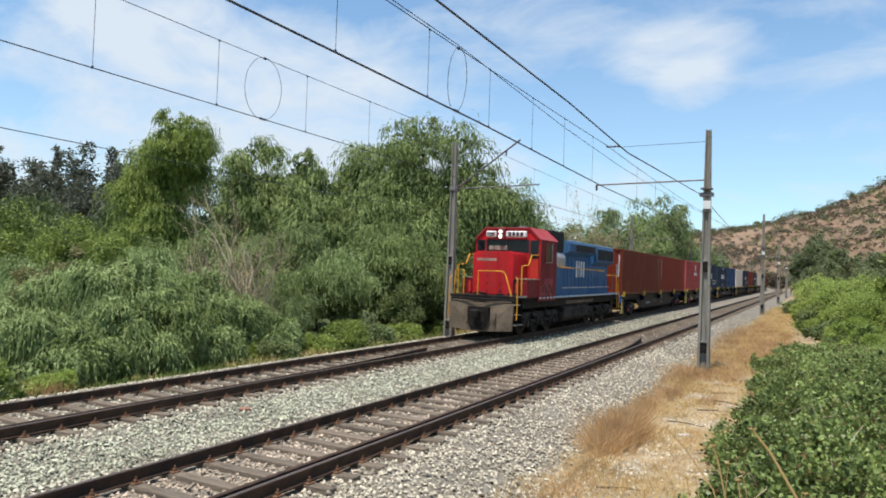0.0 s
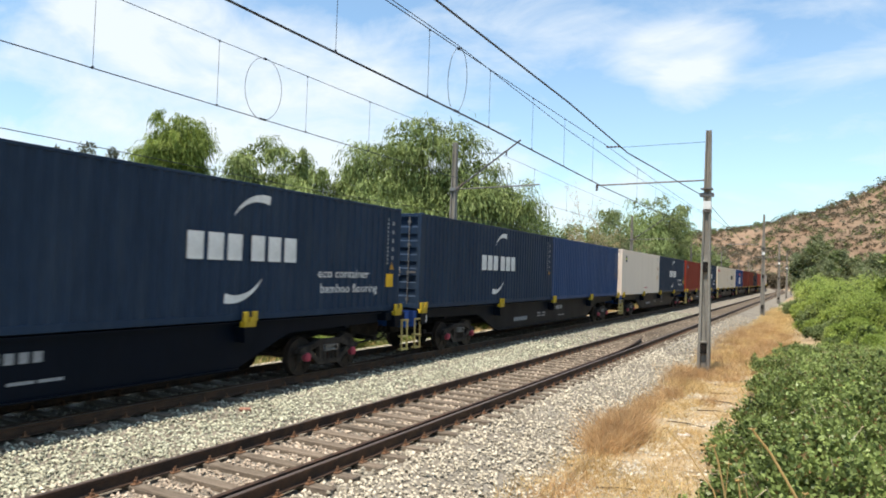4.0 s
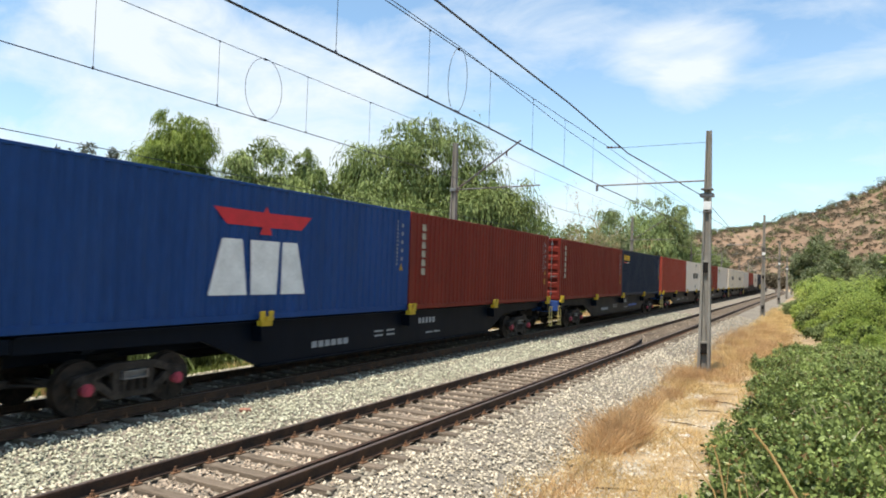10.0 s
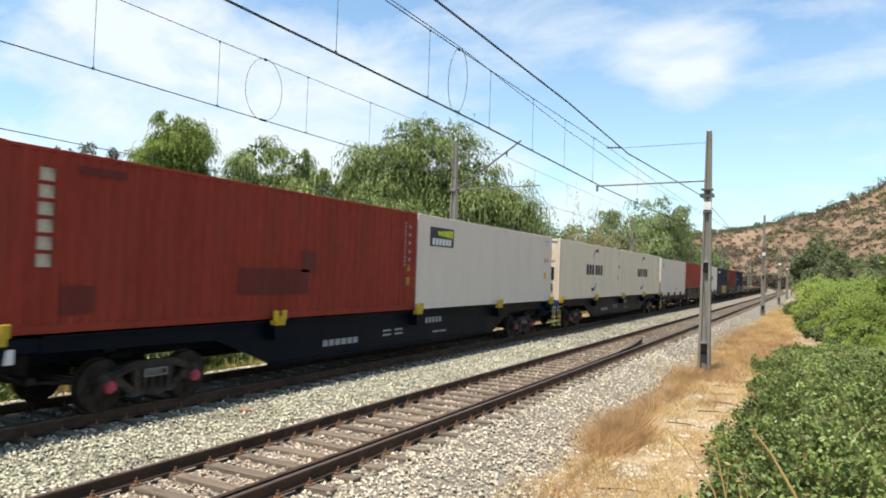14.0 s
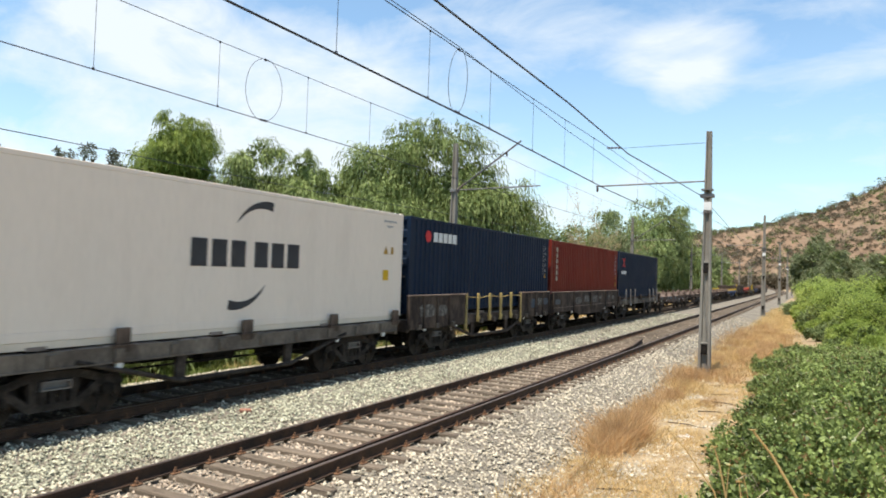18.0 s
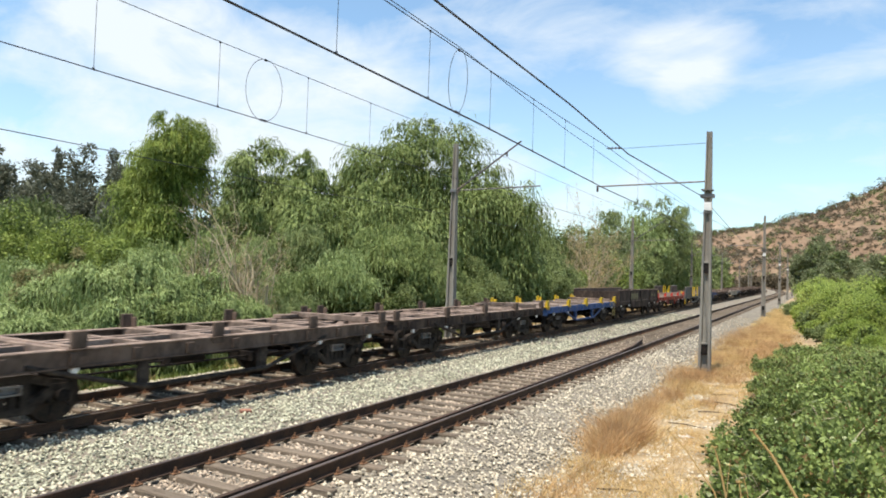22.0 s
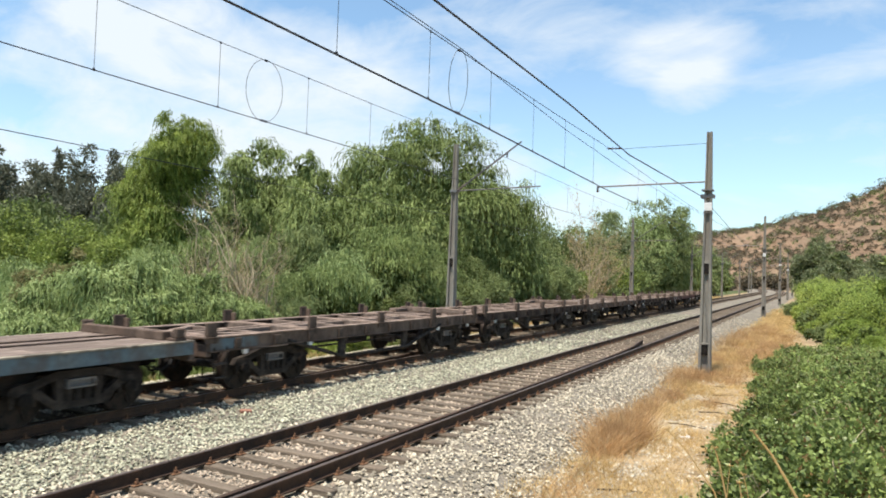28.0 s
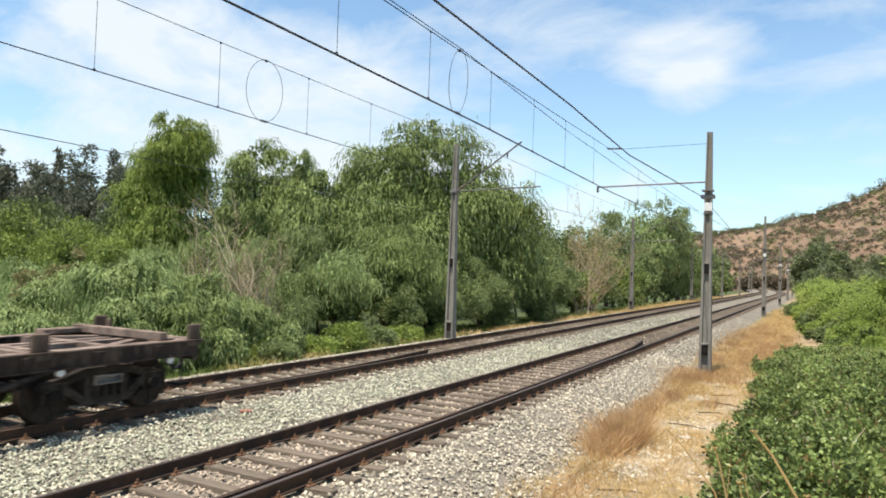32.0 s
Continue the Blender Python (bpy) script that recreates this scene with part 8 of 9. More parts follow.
for i, (x, y, zt, r) in enumerate([(-18.4, 66, 4.6, 2.4), (-20.5, 66, 8.2, 2.6), (-19.6, 70, 7.4, 2.4), (-22.6, 60, 8.6, 2.6), (-17.9, 53, 4.4, 2.0), (-18.9, 75, 5.8, 2.6), (-19.0, 90, 6.2, 2.9), (-19.2, 140, 6.6, 3.0), (-18.8, 115, 5.6, 2.8), (-17.9, 58, 3.4, 1.9), (-19.6, 170, 6.6, 3.2), (-18.6, 82, 4.8, 2.4), (-18.6, 103, 4.6, 2.4), (-19.0, 126, 5.2, 2.7), (-19.4, 155, 5.6, 3.0), (-21.5, 196, 6.5, 3.6), (-25.5, 216, 6.5, 4.0)]):
    plant("tree", x, y, zt, r, 160 + i, "soft green thicket beside the railway", "shrub", mat=("far_green", "willow", "grey_green", "lime")[(i * 3) % 4], count=14, group="thickets", low=0.0, leafsize=0.55, dens=1.2)
for i, (x, y, zt, r) in enumerate([(-22, 322, 5.0, 5), (-12, 326, 5.5, 5), (-3, 322, 5.5, 5), (-32, 316, 5, 5)]):
    plant("tree", x, y, zt, r, 186 + i, "dull brown scrub at the end of the straight", "shrub", mat="olive", count=10, group="thickets", low=0.0, leafsize=0.6)
for i, (x, y, zt, r) in enumerate([(0.4, 160, 13.2, 3.6), (2.6, 162, 11.2, 3.2), (-1.8, 165, 9.0, 2.6), (4.6, 150, 9.4, 2.6), (7.6, 152, 8.2, 3.0), (10.4, 148, 8.8, 3.2), (14, 140, 8.4, 3.6), (3.0, 140, 6.6, 2.8), (7.5, 124, 5.4, 2.8), (0.4, 132, 5.6, 2.4), (-1.4, 236, 8, 3.4), (17.5, 150, 10.5, 4.5)]):
    plant("tree", x, y, zt, r, 200 + i, "olive-green tree at the foot of the hill", "tree", mat="hazy_green", count=16, group="trees at the hill foot", leafsize=0.52, dens=1.3, low=0.3)
for i, (x, y, zt, r) in enumerate([(2.8, 40, 2.5, 1.8), (4.8, 38.5, 2.7, 2.0), (2.0, 46, 2.9, 1.9), (1.4, 53, 3.0, 1.9), (1.2, 61, 3.1, 1.9), (1.0, 70, 3.3, 1.9), (0.9, 80, 3.4, 1.9), (4.6, 46, 3.1, 2.2), (4.2, 56, 3.3, 2.4), (7.2, 42, 3.0, 2.4), (9.8, 40, 3.0, 2.6), (8.0, 52, 3.6, 2.8), (0.7, 92, 3.6, 2.2)]):
    plant("tree", x, y, zt, r, 215 + i, "bright green bushy shrub beside the path", "shrub", mat="hedge", count=22, group="green bushes", low=0.0, leafsize=0.40, dens=0.62)
for i, (x, y, zt, r) in enumerate([(2.0, 41.0, 1.1, 1.2), (1.4, 43.5, 1.4, 1.2), (2.4, 38.6, 1.0, 1.2), (0.9, 48.5, 1.6, 1.3), (2.6, 34.5, 0.4, 1.2), (1.2, 36.0, 0.35, 1.0), (0.7, 40.0, 0.5, 1.0), (1.6, 38.0, 0.9, 1.3), (0.3, 44.5, 0.6, 1.1), (0.1, 49.5, 0.7, 1.2), (-0.1, 56, 0.8, 1.3), (-0.3, 64, 0.9, 1.4), (-0.5, 74, 1.2, 1.6), (3.0, 36.5, 1.0, 1.4), (4.6, 33.5, 0.6, 1.5), (7, 33, 1.0, 1.8), (1.5, 37.5, 0.35, 0.9), (9.5, 35, 1.5, 2.0)]):
    plant("tree", x, y, zt, r, 260 + i, "low green bush at the path edge", "shrub", mat="hedge" if i % 3 else "far_green", count=12, group="green bushes", low=0.0, dens=0.6, leafsize=0.5)
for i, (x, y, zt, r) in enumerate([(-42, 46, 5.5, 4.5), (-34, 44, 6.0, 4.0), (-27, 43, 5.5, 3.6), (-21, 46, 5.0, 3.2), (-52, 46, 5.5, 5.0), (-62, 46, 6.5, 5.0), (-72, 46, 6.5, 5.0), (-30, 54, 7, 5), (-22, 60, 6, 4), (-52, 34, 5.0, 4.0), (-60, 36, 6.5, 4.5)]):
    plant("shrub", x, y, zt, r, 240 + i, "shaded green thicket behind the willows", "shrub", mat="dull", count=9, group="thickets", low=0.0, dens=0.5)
plant("tree", 4.0, 42, 4.3, 1.0, 230, "slender young tree with yellow-green leaves", "tree", mat="lime", count=7)

for i, (x, y, zt, r) in enumerate([(-23.0, 15.0, 2.5, 1.2), (-24.6, 15.4, 2.2, 1.1), (-21.6, 15.0, 3.0, 1.0), (-22.6, 14.2, 1.5, 0.9)]):
    plant("tree", x, y, zt, r, 365 + i, "half-dry bush of olive and tan leaves", "shrub", mat="half_dry", count=10, group="half-dry bushes", low=0.0, leafsize=0.6, dens=0.8)


def dry_shrub(x, y, h, seed, n):
    """Crooked stems from one stool, forking again and again into thin twigs."""
    rng = random.Random(seed)
    s = Shape()
    zg = ground_height(x, y)

    def grow(p, way, long, thick, depth):
        pts = [p]
        for k in range(4):
            way = (way + Vector((rng.gauss(0, 0.16), rng.gauss(0, 0.16), rng.gauss(0.03, 0.08)))).normalized()
            pts.append(pts[-1] + way * long / 4)
        s.tube(pts, thick, 5 if depth == 0 else 3, thick * 0.45)
        if depth < 3:
            for k in range(3 if depth else 4):
                side = (way + Vector((rng.gauss(0, 0.5), rng.gauss(0, 0.5), rng.uniform(-0.25, 0.35)))).normalized()
                grow(pts[rng.randint(1, 4)], side, long * rng.uniform(0.4, 0.65), thick * 0.42, depth + 1)

    for k in range(max(3, n // 4)):
        a, lean = rng.uniform(0, 6.28), rng.uniform(0.05, 0.3)
        grow(Vector((0.7 * rng.uniform(-1, 1), 0.5 * rng.uniform(-1, 1), -0.1)), Vector((math.cos(a) * lean, math.sin(a) * lean, 1)).normalized(), h * rng.uniform(0.5, 0.85), rng.choice((0.04, 0.055, 0.075)), 0)
    ob = thing("dead_shrub", "dead shrub of bare bleached twigs", "shrub", "dead shrubs", at=(x, y, zg))
    part("twig_tangle", s.mesh("twig_tangle", MAT["twig"], False), None, ob)
    g = np.random.default_rng(seed)
    tip = np.array([q for q in s.v if q[2] > 0.8])
    pos = tip[g.integers(0, len(tip), 60 * n)] + g.normal(0, 0.12, (60 * n, 3))
    size = max(0.08, 0.0035 * y)
    part("withered_leaves", leaf_cloud("withered_leaves", pos, g.normal(0, 1, pos.shape), size, size * 0.3, MAT["tan_leaf"], g, 0), None, ob, "dry tan leaves left on the twigs")


for i, (x, y, h, n) in enumerate([(-19.0, 19.6, 4.9, 26), (-18.2, 19.4, 4.6, 24), (-17.6, 19.2, 4.0, 14), (-19.9, 20.0, 4.7, 20), (-17.3, 58, 6.6, 30), (-17.9, 62, 8.4, 34), (-16.0, 54, 5.4, 20)]):
    dry_shrub(x, y, h, 300 + i, n)


# ---- bramble beside the camera ----
def bramble(x, y, rx, ry, h, n, seed, label="bramble thicket of small dark green leaves"):
    rng = np.random.default_rng(seed)
    zg = ground_height(x, y)
    ob = thing("bramble_bush", label, "bush", "bramble bushes", at=(x, y, zg))
    m = int(n * 0.056)
    u = rng.uniform(-1, 1, (m * 2, 2))
    u = u[(u ** 2).sum(1) < 1.1][:m]
    px, py = u[:, 0] * rx, u[:, 1] * ry
    wav = np.array([0.5 * noise.noise((float(a + x) * 1.9, float(b + y) * 1.9, 11)) for a, b in zip(px, py)])
    edge = np.clip(1 + wav - (u ** 2).sum(1), 0.0, 1) ** 0.85
    lump = np.array([0.36 * noise.noise((float(a + x) * 1.1, float(b + y) * 1.1, 3)) + 0.75 * noise.noise((float(a + x) * 2.9, float(b + y) * 2.9, 7)) for a, b in zip(px, py)])
    pz = edge * h * (0.9 + lump) - np.abs(rng.normal(0, 0.23, len(px))) + rng.uniform(0.05, 0.24, len(px)) * (rng.random(len(px)) < 0.09)
    mid = np.stack([px, py, np.maximum(pz, 0.02)], 1)
    per = 36
    loose = np.repeat(rng.uniform(0.035, 0.085, len(mid)), per)[:, None]
    pos = np.repeat(mid, per, 0) + rng.normal(0, 1, (len(mid) * per, 3)) * loose
    pos[:, 2] = np.maximum(pos[:, 2], 0.01)
    out = np.repeat(np.stack([u[:, 0] * 0.5, u[:, 1] * 0.5, np.full(len(px), 0.35)], 1), per, 0) + rng.normal(0, 0.55, pos.shape)
    dry = rng.random(len(pos)) < 0.07
    near = 0.5 if y < 14 else 0
    size = 0.074 if y < 14 else 0.078
    part("leaves", leaf_cloud("leaves", pos[~dry], out[~dry], size, size * 0.72, MAT["bramble"], rng, near), None, ob)
    part("withered_leaves", leaf_cloud("withered_leaves", pos[dry], out[dry], size, size * 0.6, MAT["dead_leaf"], rng, 0), None, ob, "brown withered leaves")
    s = Shape()
    r2 = random.Random(seed)
    for k in range(22):
        a, d = r2.uniform(0, 6.28), r2.uniform(0.1, 0.85)
        cx, cy = d * rx * math.cos(a), d * ry * math.sin(a)
        s.tube([(cx * 0.6, cy * 0.6, -0.05), (cx * 0.85, cy * 0.85, h * 0.7), (cx * 1.05, cy * 1.05, h * 0.9 * max(1 - d * d, 0.05) ** 0.45)], 0.008, 4, 0.004)
    tagged(part("stem_tangle", s, MAT["twig"], ob), kind="stuff")


for i, (x, y, rx, ry, h, n) in enumerate([(0.42, 9.3, 1.5, 1.9, 0.75, 11500), (-0.75, 8.3, 0.75, 1.5, 0.32, 3500), (-0.3, 12.6, 1.1, 1.8, 0.50, 7500), (1.4, 12.6, 1.9, 2.2, 1.15, 12000), (0.15, 16.2, 1.4, 2.3, 0.55, 9000), (1.6, 17.0, 2.0, 2.6, 1.10, 11000), (0.05, 20.8, 1.4, 2.6, 0.50, 8000), (1.9, 22.0, 2.2, 3.0, 0.85, 8000), (-0.15, 25.6, 1.5, 2.8, 0.45, 6000),
                                           (1.6, 7.4, 1.3, 1.5, 0.9, 8000), (4.6, 15, 2.2, 3.0, 1.3, 7000), (4.6, 22, 2.4, 3.4, 1.1, 6000), (1.9, 27.5, 2.2, 3.0, 0.55, 6000), (5.2, 29, 2.6, 3.6, 0.9, 6000), (1.6, 32.0, 2.0, 2.6, 0.40, 5000), (-0.1, 31.4, 1.1, 2.2, 0.28, 4000), (4.4, 34.5, 2.4, 2.4, 0.5, 4000)]):
    bramble(x, y, rx, ry, h, n, 400 + i)


# ---- grass ----
def grass(name, label, x, y, h, mat, seed, wide=0.02, lean=0.35):
    rng = np.random.default_rng(seed)
    n = len(x)
    z = np.array([max(ground_height(float(a), float(b)), bed_height(float(a)) if -16.2 < a < -2.6 else -9) for a, b in zip(x, y)]) - 0.02
    base = np.stack([x, y, z], 1)
    ax = rng.normal(0, lean, (n, 3))
    ax[:, 2] = 1
    ang = rng.uniform(0, 6.28, n)
    side = np.stack([np.cos(ang), np.sin(ang), np.zeros(n)], 1) * wide
    hh = (h * rng.uniform(0.45, 1.2, n))[:, None]
    bend = np.stack([rng.normal(0, 0.3, n), rng.normal(0, 0.3, n), -np.abs(rng.normal(0, 0.2, n))], 1)
    v = np.stack([base - side, base + side, base + ax * hh + bend * hh], 1).reshape(-1, 3)
    f = np.arange(3 * n).reshape(-1, 3)
    tagged(new(name, numpy_mesh(name, v, f, MAT[mat])), label, "grass", kind="stuff")


def patch(rng, n, cx, cy, sx, sy):
    return cx + rng.normal(0, sx, n), cy + rng.normal(0, sy, n)


GR = np.random.default_rng(8)
yy = 5 + 85 * GR.random(80000) ** 1.7
xx = GR.normal(-2.2, 0.75, 80000)
ok = (xx > -3.75) & (xx < -0.2)
xx, yy = xx[ok], yy[ok]
tuft = np.array([noise.noise((float(a) * 1.3, float(b) * 0.9, 21)) for a, b in zip(xx, yy)])
keep = (tuft > -0.28) | (yy > 24)
xx, yy, tuft = xx[keep], yy[keep], tuft[keep]
grass("dry_grass", "short straw-coloured dry grass on the path", xx, yy, np.clip(0.09 + 0.14 * tuft + 0.0012 * yy, 0.05, 0.26), "grassdry", 1, 0.004 + 0.00032 * yy[:, None], 0.7)
clumps = [(-14.3, 9.35, 0.16, 0.25, 0.5, 260), (-3.22, 12.7, 0.17, 0.35, 0.52, 1000), (-3.15, 13.6, 0.18, 0.45, 0.66, 1500), (-3.4, 15.2, 0.16, 0.6, 0.36, 500), (-3.38, 17.0, 0.14, 0.8, 0.36, 600), (-3.3, 19.4, 0.20, 0.5, 0.30, 500), (-3.4, 21.8, 0.22, 0.6, 0.34, 600), (-3.25, 23.6, 0.35, 0.7, 0.40, 1200), (-2.6, 26, 0.3, 0.9, 0.30, 600), (-1.9, 28.5, 0.25, 0.8, 0.3, 400), (-3.3, 30, 0.3, 1.6, 0.3, 800), (-2.4, 33, 0.3, 1.0, 0.35, 500), (-2.1, 23.5, 0.2, 0.5, 0.26, 300), (-1.9, 38, 0.3, 1.2, 0.35, 500), (-1.3, 43, 0.3, 1.5, 0.35, 500), (-2.5, 50, 0.4, 2.5, 0.35, 700), (-2.2, 19, 0.15, 0.4, 0.22, 200), (-1.2, 36, 0.3, 1.6, 0.35, 700),
          (-3.5, 40, 0.3, 5, 0.35, 1600), (-2.6, 45, 0.5, 7, 0.4, 1800), (-3.1, 9.6, 0.22, 0.7, 0.26, 350), (-1.6, 33, 0.5, 4, 0.35, 1500)]
cx = np.concatenate([patch(GR, n, a, b, c, d)[0] for a, b, c, d, h, n in clumps for n in [int(n * 1.7)]])
cy = np.concatenate([patch(GR, n, 0, b, c, d)[1] for a, b, c, d, h, n in clumps for n in [int(n * 1.7)]])
ch = 0.9 * np.concatenate([np.full(n, h) for a, b, c, d, h, n in clumps for n in [int(n * 1.7)]])
grass("russet_grass", "taller russet dry grass tufts along the ballast edge", cx, cy, ch, "rustgrass", 2, 0.009, 0.5)
sy = 8 + 40 * GR.random(20000) ** 1.3
sx = GR.normal(-3.0, 0.42, 20000)
wild = np.array([noise.noise((float(a) * 1.1, float(b) * 0.6, 31)) for a, b in zip(sx, sy)])
ok = (sx > -3.8) & (wild > -0.12)
grass("straw_grass", "tall straw-coloured grass along the ballast edge", sx[ok], sy[ok], np.clip(0.16 + 0.35 * wild[ok], 0.1, 0.36), "grassdry", 4, 0.0035 + 0.00025 * sy[ok][:, None], 0.5)
yy = 5 + 90 * GR.random(26000) ** 1.4
xx = -13.9 - np.abs(GR.normal(0, 2.4, 26000))
xx = np.where(yy > 30, xx - 1.6, xx)
grass("green_grass", "rough green grass on the far bank", xx, yy, np.clip(0.16 + 0.10 * (-13.5 - xx), 0.16, 0.42), "grassgreen", 3, 0.026, 0.4)


by = 8 + 125 * GR.random(18000) ** 1.4
bx = -14.3 - np.abs(GR.normal(0, 0.55, 18000)) * np.where(by > 45, 2.0, 1.0)
wild = np.array([noise.noise((float(a) * 0.9, float(b) * 0.35, 41)) for a, b in zip(bx, by)])
ok = wild > np.where(by > 27, -0.35, 0.12)
grass("bank_straw", "straw-coloured dry grass between the far track and the bushes", bx[ok], by[ok], np.clip(0.2 + 0.3 * wild[ok] + 0.002 * by[ok], 0.1, 0.5), "grassdry", 6, 0.008 + 0.0004 * by[ok][:, None], 0.5)
ex, ey = GR.normal(-1.0, 0.33, 1500), GR.uniform(6.4, 9.6, 1500)
grass("green_blades", "long green grass blades at the foot of the bramble", ex, ey, GR.uniform(0.25, 0.6, 1500), "hedge", 7, 0.006, 0.35)


def stalk(x, y, top, lean, thick):
    """A dead flower stalk that bows to one side, with a withered head."""
    zg = ground_height(x, y)
    h = top - zg
    s = Shape().tube([(0, 0, -0.05), (lean * 0.08, 0.01, h * 0.3), (lean * 0.35, 0.02, h * 0.66), (lean * 0.72, 0.03, h * 0.88), (lean, 0.04, h)], thick, 6, thick * 0.65)
    rng = random.Random(x)
    for k in range(7):
        a = k * 0.9
        s.tube([(lean, 0.04, h), (lean + 0.028 * math.cos(a), 0.04 + 0.028 * math.sin(a), h + rng.uniform(-0.004, 0.016))], 0.006, 4, 0.003)
    solid("dry_stalk", s.mesh("dry_stalk", MAT["grassdry"]), None, "dry straw-coloured stalk standing in the bramble", "plant", "dry stalks", at=(x, y, zg))


for x, y, top, lean, thick in [(0.10, 5.5, 1.54, -0.45, 0.012), (-0.45, 6.0, 1.37, -0.58, 0.008), (-0.50, 6.0, 1.27, -0.16, 0.010), (-0.42, 6.1, 1.0, -0.06, 0.007), (-0.05, 6.2, 0.95, 0.05, 0.006), (0.02, 5.7, 0.80, 0.1, 0.007), (-0.72, 6.2, 0.95, -0.10, 0.005), (-0.62, 6.4, 1.05, 0.04, 0.005), (-0.35, 6.3, 1.02, -0.12, 0.005), (-0.25, 6.0, 0.90, 0.06, 0.005), (-0.85, 6.5, 0.85, -0.08, 0.005), (0.45, 6.4, 0.85, -0.1, 0.005)]:
    stalk(x, y, top, lean, thick)

# small things on the ballast and the path
solid("brick_piece", Shape().box(-0.11, 0.11, -0.055, 0.055, 0, 0.06, 0.012), MAT["brick"], "broken red brick lying on the ballast", "brick", at=(-9.61, 10.27, -0.245)).rotation_euler = (0.1, 0.05, 0.9)
for i, (x, y, a) in enumerate([(-2.15, 14.6, 0.5)]):
    s = Shape()
    rng = random.Random(i)
    s.box(-0.11, 0.11, -0.06, 0.06, 0, 0.03, 0.012).box(0.04, 0.13, -0.03, 0.05, 0.02, 0.05, 0.012)
    s.v = [(p[0] + rng.uniform(-0.04, 0.04), p[1] + rng.uniform(-0.03, 0.03), p[2] * rng.uniform(0.3, 1.3)) for p in s.v]
    solid("litter", s, MAT["litter"], "crumpled white litter on the dry grass", "litter", "litter", at=(x, y, ground_height(x, y) + 0.01)).rotation_euler = (0, 0, a)
for i, (x, y, a) in enumerate([(-1.95, 20.5, 0.4), (-2.2, 22.0, -0.3), (-1.9, 17.6, 0.15), (-2.3, 15.8, -0.2), (-1.75, 18.8, -0.5), (-2.35, 10.4, 0.3), (-2.0, 9.6, -0.4)]):
    solid("fallen_branch", Shape().tube([(-0.4, 0, 0.02), (0, 0.05, 0.035), (0.4, -0.03, 0.02)], 0.016, 6, 0.006), MAT["bark"], "dry fallen branch on the path", "branch", "fallen branches", at=(x, y, ground_height(x, y))).rotation_euler = (0, 0, a)


def path_stones(count, seed):
    """Loose pale chippings on the path, thick where the ballast has spilled."""
    rng = np.random.default_rng(seed)
    x, y = rng.normal(-2.5, 0.5, count), 6 + 22 * rng.random(count) ** 1.8
    z = np.array([ground_height(float(a), float(b)) for a, b in zip(x, y)])
    base = np.array([(1, 0, 0), (0, 1, 0), (-1, 0, 0), (0, -1, 0), (0.2, 0.1, 0.7)], float)
    tri = np.array([(0, 1, 4), (1, 2, 4), (2, 3, 4), (3, 0, 4)])
    v = (base[None] + rng.normal(0, 0.25, (count, 5, 3))) * rng.uniform(0.008, 0.036, count)[:, None, None] + np.stack([x, y, z + 0.004], 1)[:, None]
    f = (tri[None] + (np.arange(count) * 5)[:, None, None]).reshape(-1, 3)
    tagged(new("chippings", numpy_mesh("chippings", v.reshape(-1, 3), f, MAT["stone"])), "pale stone chippings strewn over the dry path", "stones", kind="stuff")


path_stones(12000, 12)


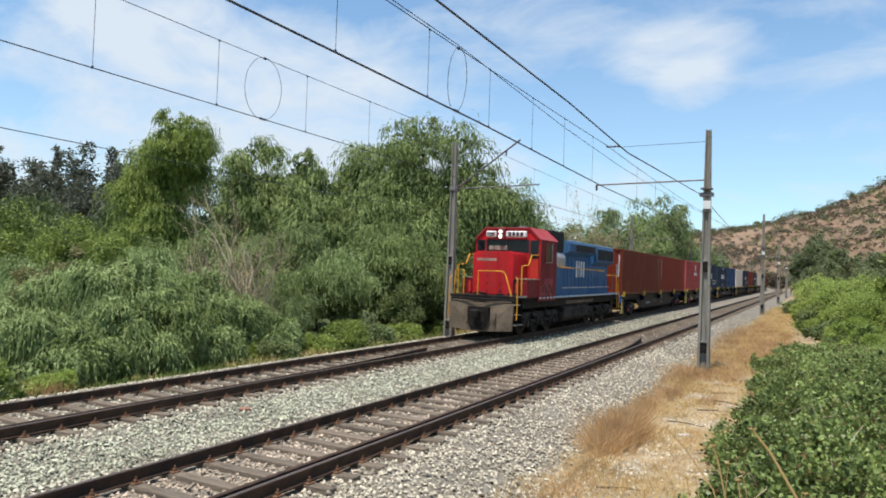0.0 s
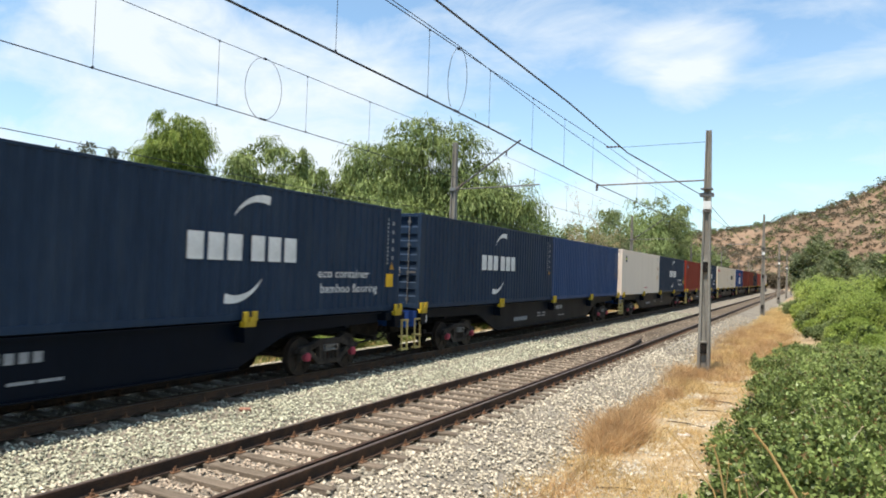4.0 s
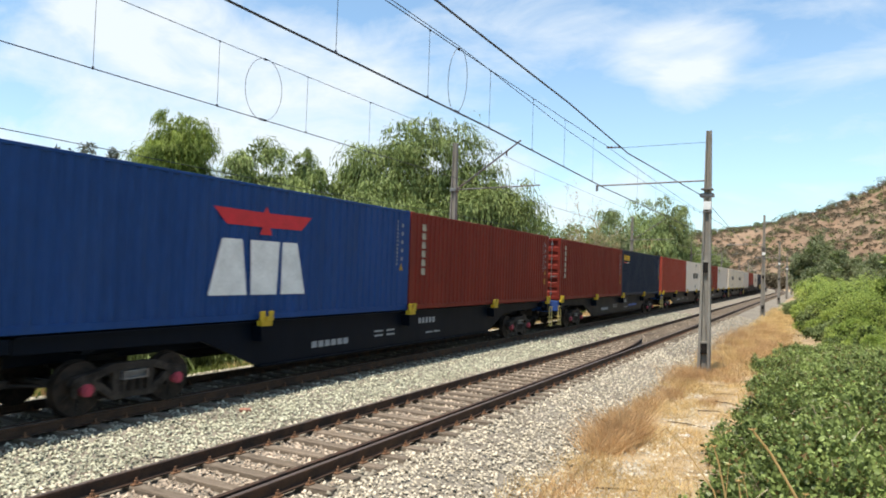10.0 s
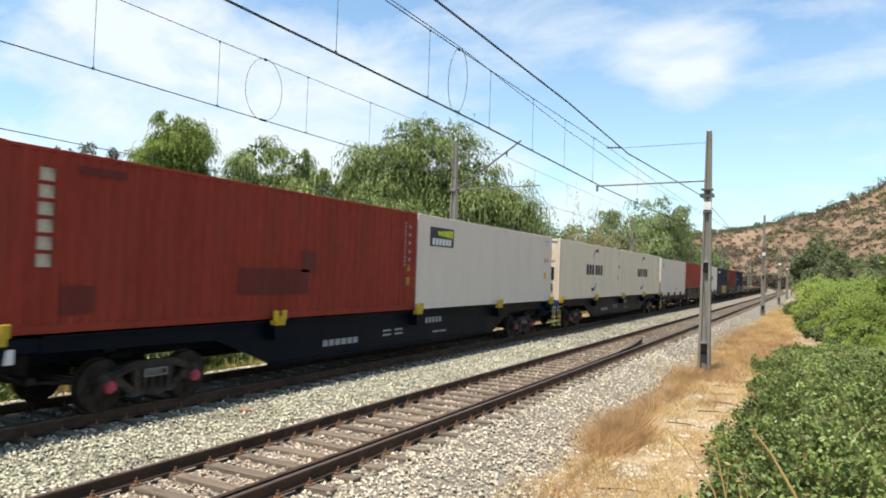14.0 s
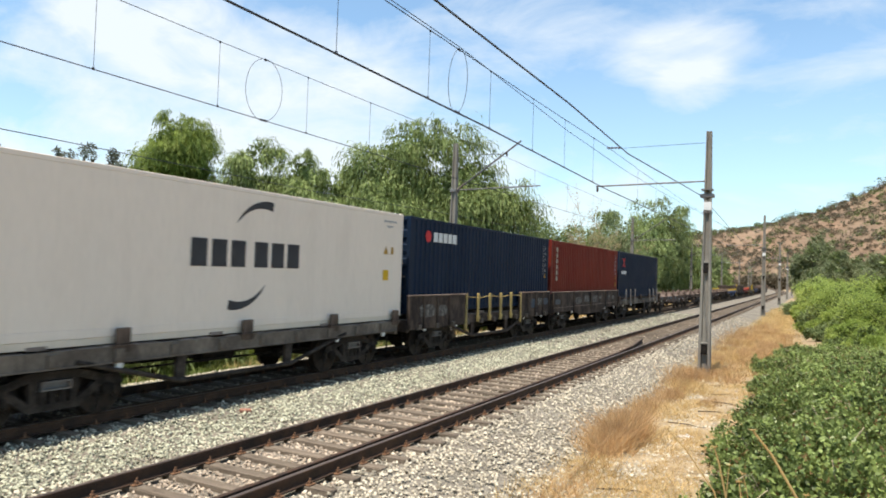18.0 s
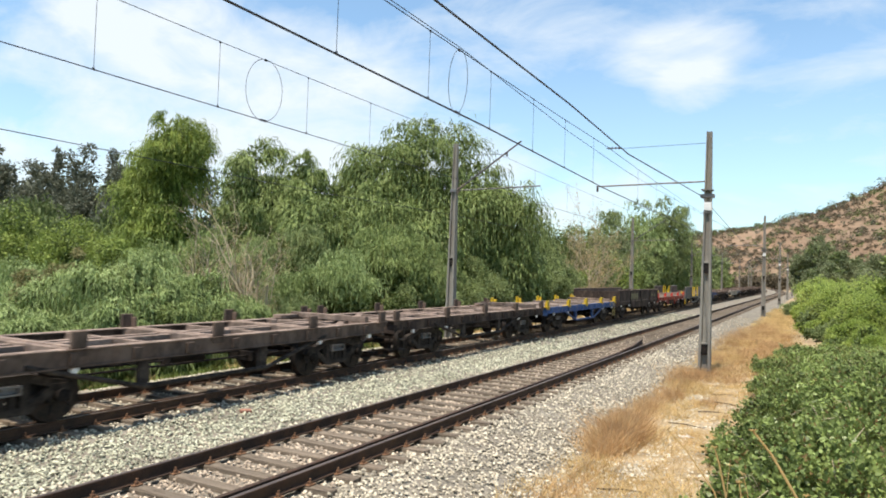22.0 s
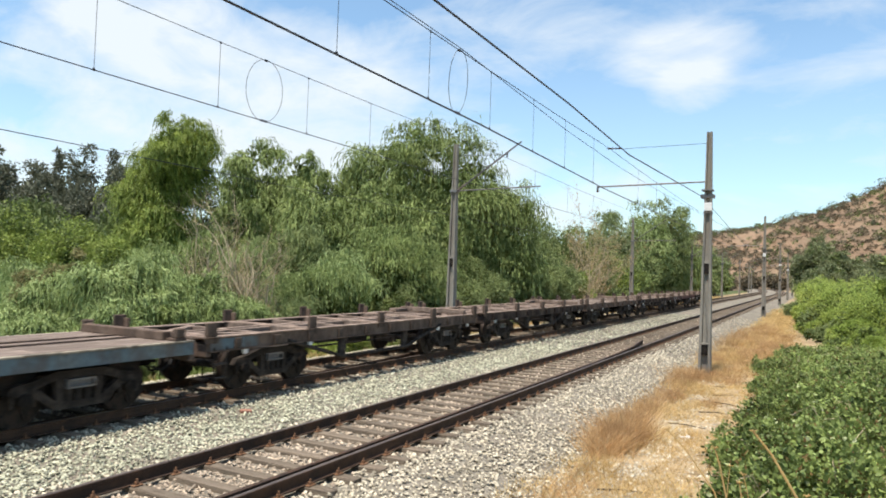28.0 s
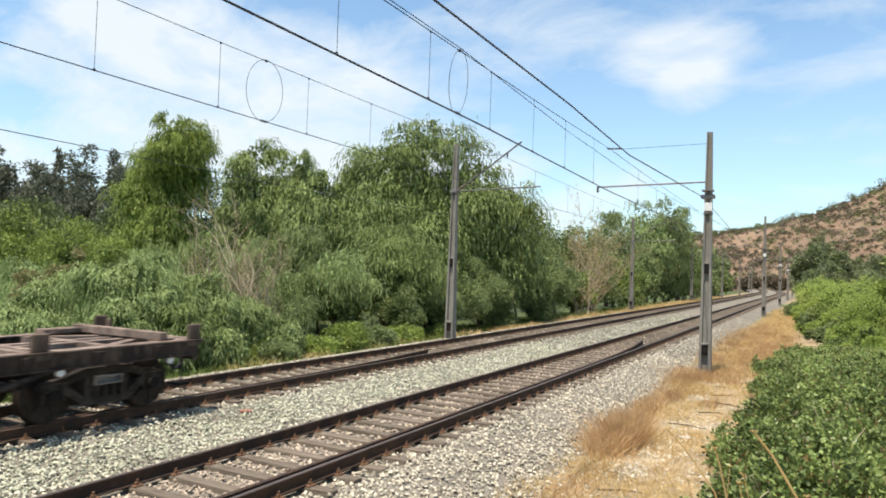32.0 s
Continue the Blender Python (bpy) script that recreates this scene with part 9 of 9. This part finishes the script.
# ---- scrub on the hill ----
def hill_scrub(name, label, n, mat, seed, lo, hi, small, large, k, lift=0.6):
    """Bushes of k leaf clumps each, strewn between two distances; thicker low on the slope."""
    rng = np.random.default_rng(seed)
    x, y = rng.uniform(-110, 150, n), lo + (hi - lo) * rng.random(n) ** 1.15
    pos, ax = [], []
    for a, b in zip(x, y):
        if noise.noise((float(a) * 0.03, float(b) * 0.03, 17)) < rng.uniform(-0.75, 0.3) and lift < 1:
            continue
        z = hill_height(float(a), float(b))
        r = rng.uniform(small, large)
        d = rng.normal(size=(k, 3))
        d /= np.linalg.norm(d, axis=1, keepdims=True)
        pos.append(np.array([a, b, z + r * lift]) + d * r * rng.uniform(0.3, 1.1, (k, 1)) * np.array([1.25, 1.25, 0.8]))
        ax.append(d + rng.normal(0, 0.5, d.shape))
    me = leaf_cloud(name, np.concatenate(pos), np.concatenate(ax), 0.85, 0.65, MAT[mat], rng, 0)
    tagged(new(name, me), label, "scrub", kind="stuff")


hill_scrub("hill_scrub", "dull brown scrub bushes scattered over the dry hill", 4200, "olive", 5, 345, 517, 0.6, 1.7, 30)
hill_scrub("green_scrub", "grey-green bushes scattered over the dry hill", 900, "dull", 6, 345, 517, 0.7, 2.2, 40)
hill_scrub("dark_scrub", "dark bushes scattered over the dry hill", 500, "darkleaf", 9, 350, 517, 0.8, 2.0, 36)
hill_scrub("ridge_scrub", "small dark trees along the ridge of the hill", 85, "dull", 7, 508, 521, 1.2, 2.9, 70, 1.15)

# ---- sleepers, piece by piece ----
lay_sleepers(near_track, 3.0, 66, 40)
lay_sleepers(far_track, 3.0, 66, 34)


# ---- the way the train and the willows move ----
def on_line(y, z, long):
    """The pose of a vehicle whose front is at y along the line; it stands on the line with its front and its middle."""
    ahead = y + (18.0 if long else 10.0)
    turn = math.atan2(bend(y) - bend(ahead), ahead - y)
    return pose(XF + bend(y), y, z, 0, 0, math.degrees(turn))


def motions():
    for item in TRAIN:
        ob, s, z = item[0], item[1], (item[2] if len(item) > 2 else 0.0)
        walk(ob, [(t, on_line(24.46 + s - SPEED * (t - 1), z, SPEED > 0 and s < 270 and z == 0)) for t in range(33)])
    # wheels: one turn of keys for each place on a bogie, shared by all wheelsets there
    shared = {}
    for ob in list(scene.objects):
        if not ob.name.startswith("wheelset"):
            continue
        y, r = ob.location.y, ob.location.z
        key = (round(y, 2), round(r, 2))
        if key not in shared:
            step = math.degrees(SPEED / FPS / r)
            walk(ob, [(k / FPS, pose(0, y, r, (k * step) % 360)) for k in range(32 * FPS + 1)])
            shared[key] = ob.animation_data
        else:
            ob.rotation_mode = "QUATERNION"
            ob.animation_data_create()
            ob.animation_data.action = shared[key].action
            ob.animation_data.action_slot = shared[key].action_slot
    for crown, seed in SWAY:
        walk(crown, [(t, pose(0, 0, 0, 0.5 * math.sin(t * 0.9 + seed), 0.7 + 0.9 * math.sin(t * 0.63 + seed * 1.7), 0)) for t in range(0, 33, 2)])


motions()
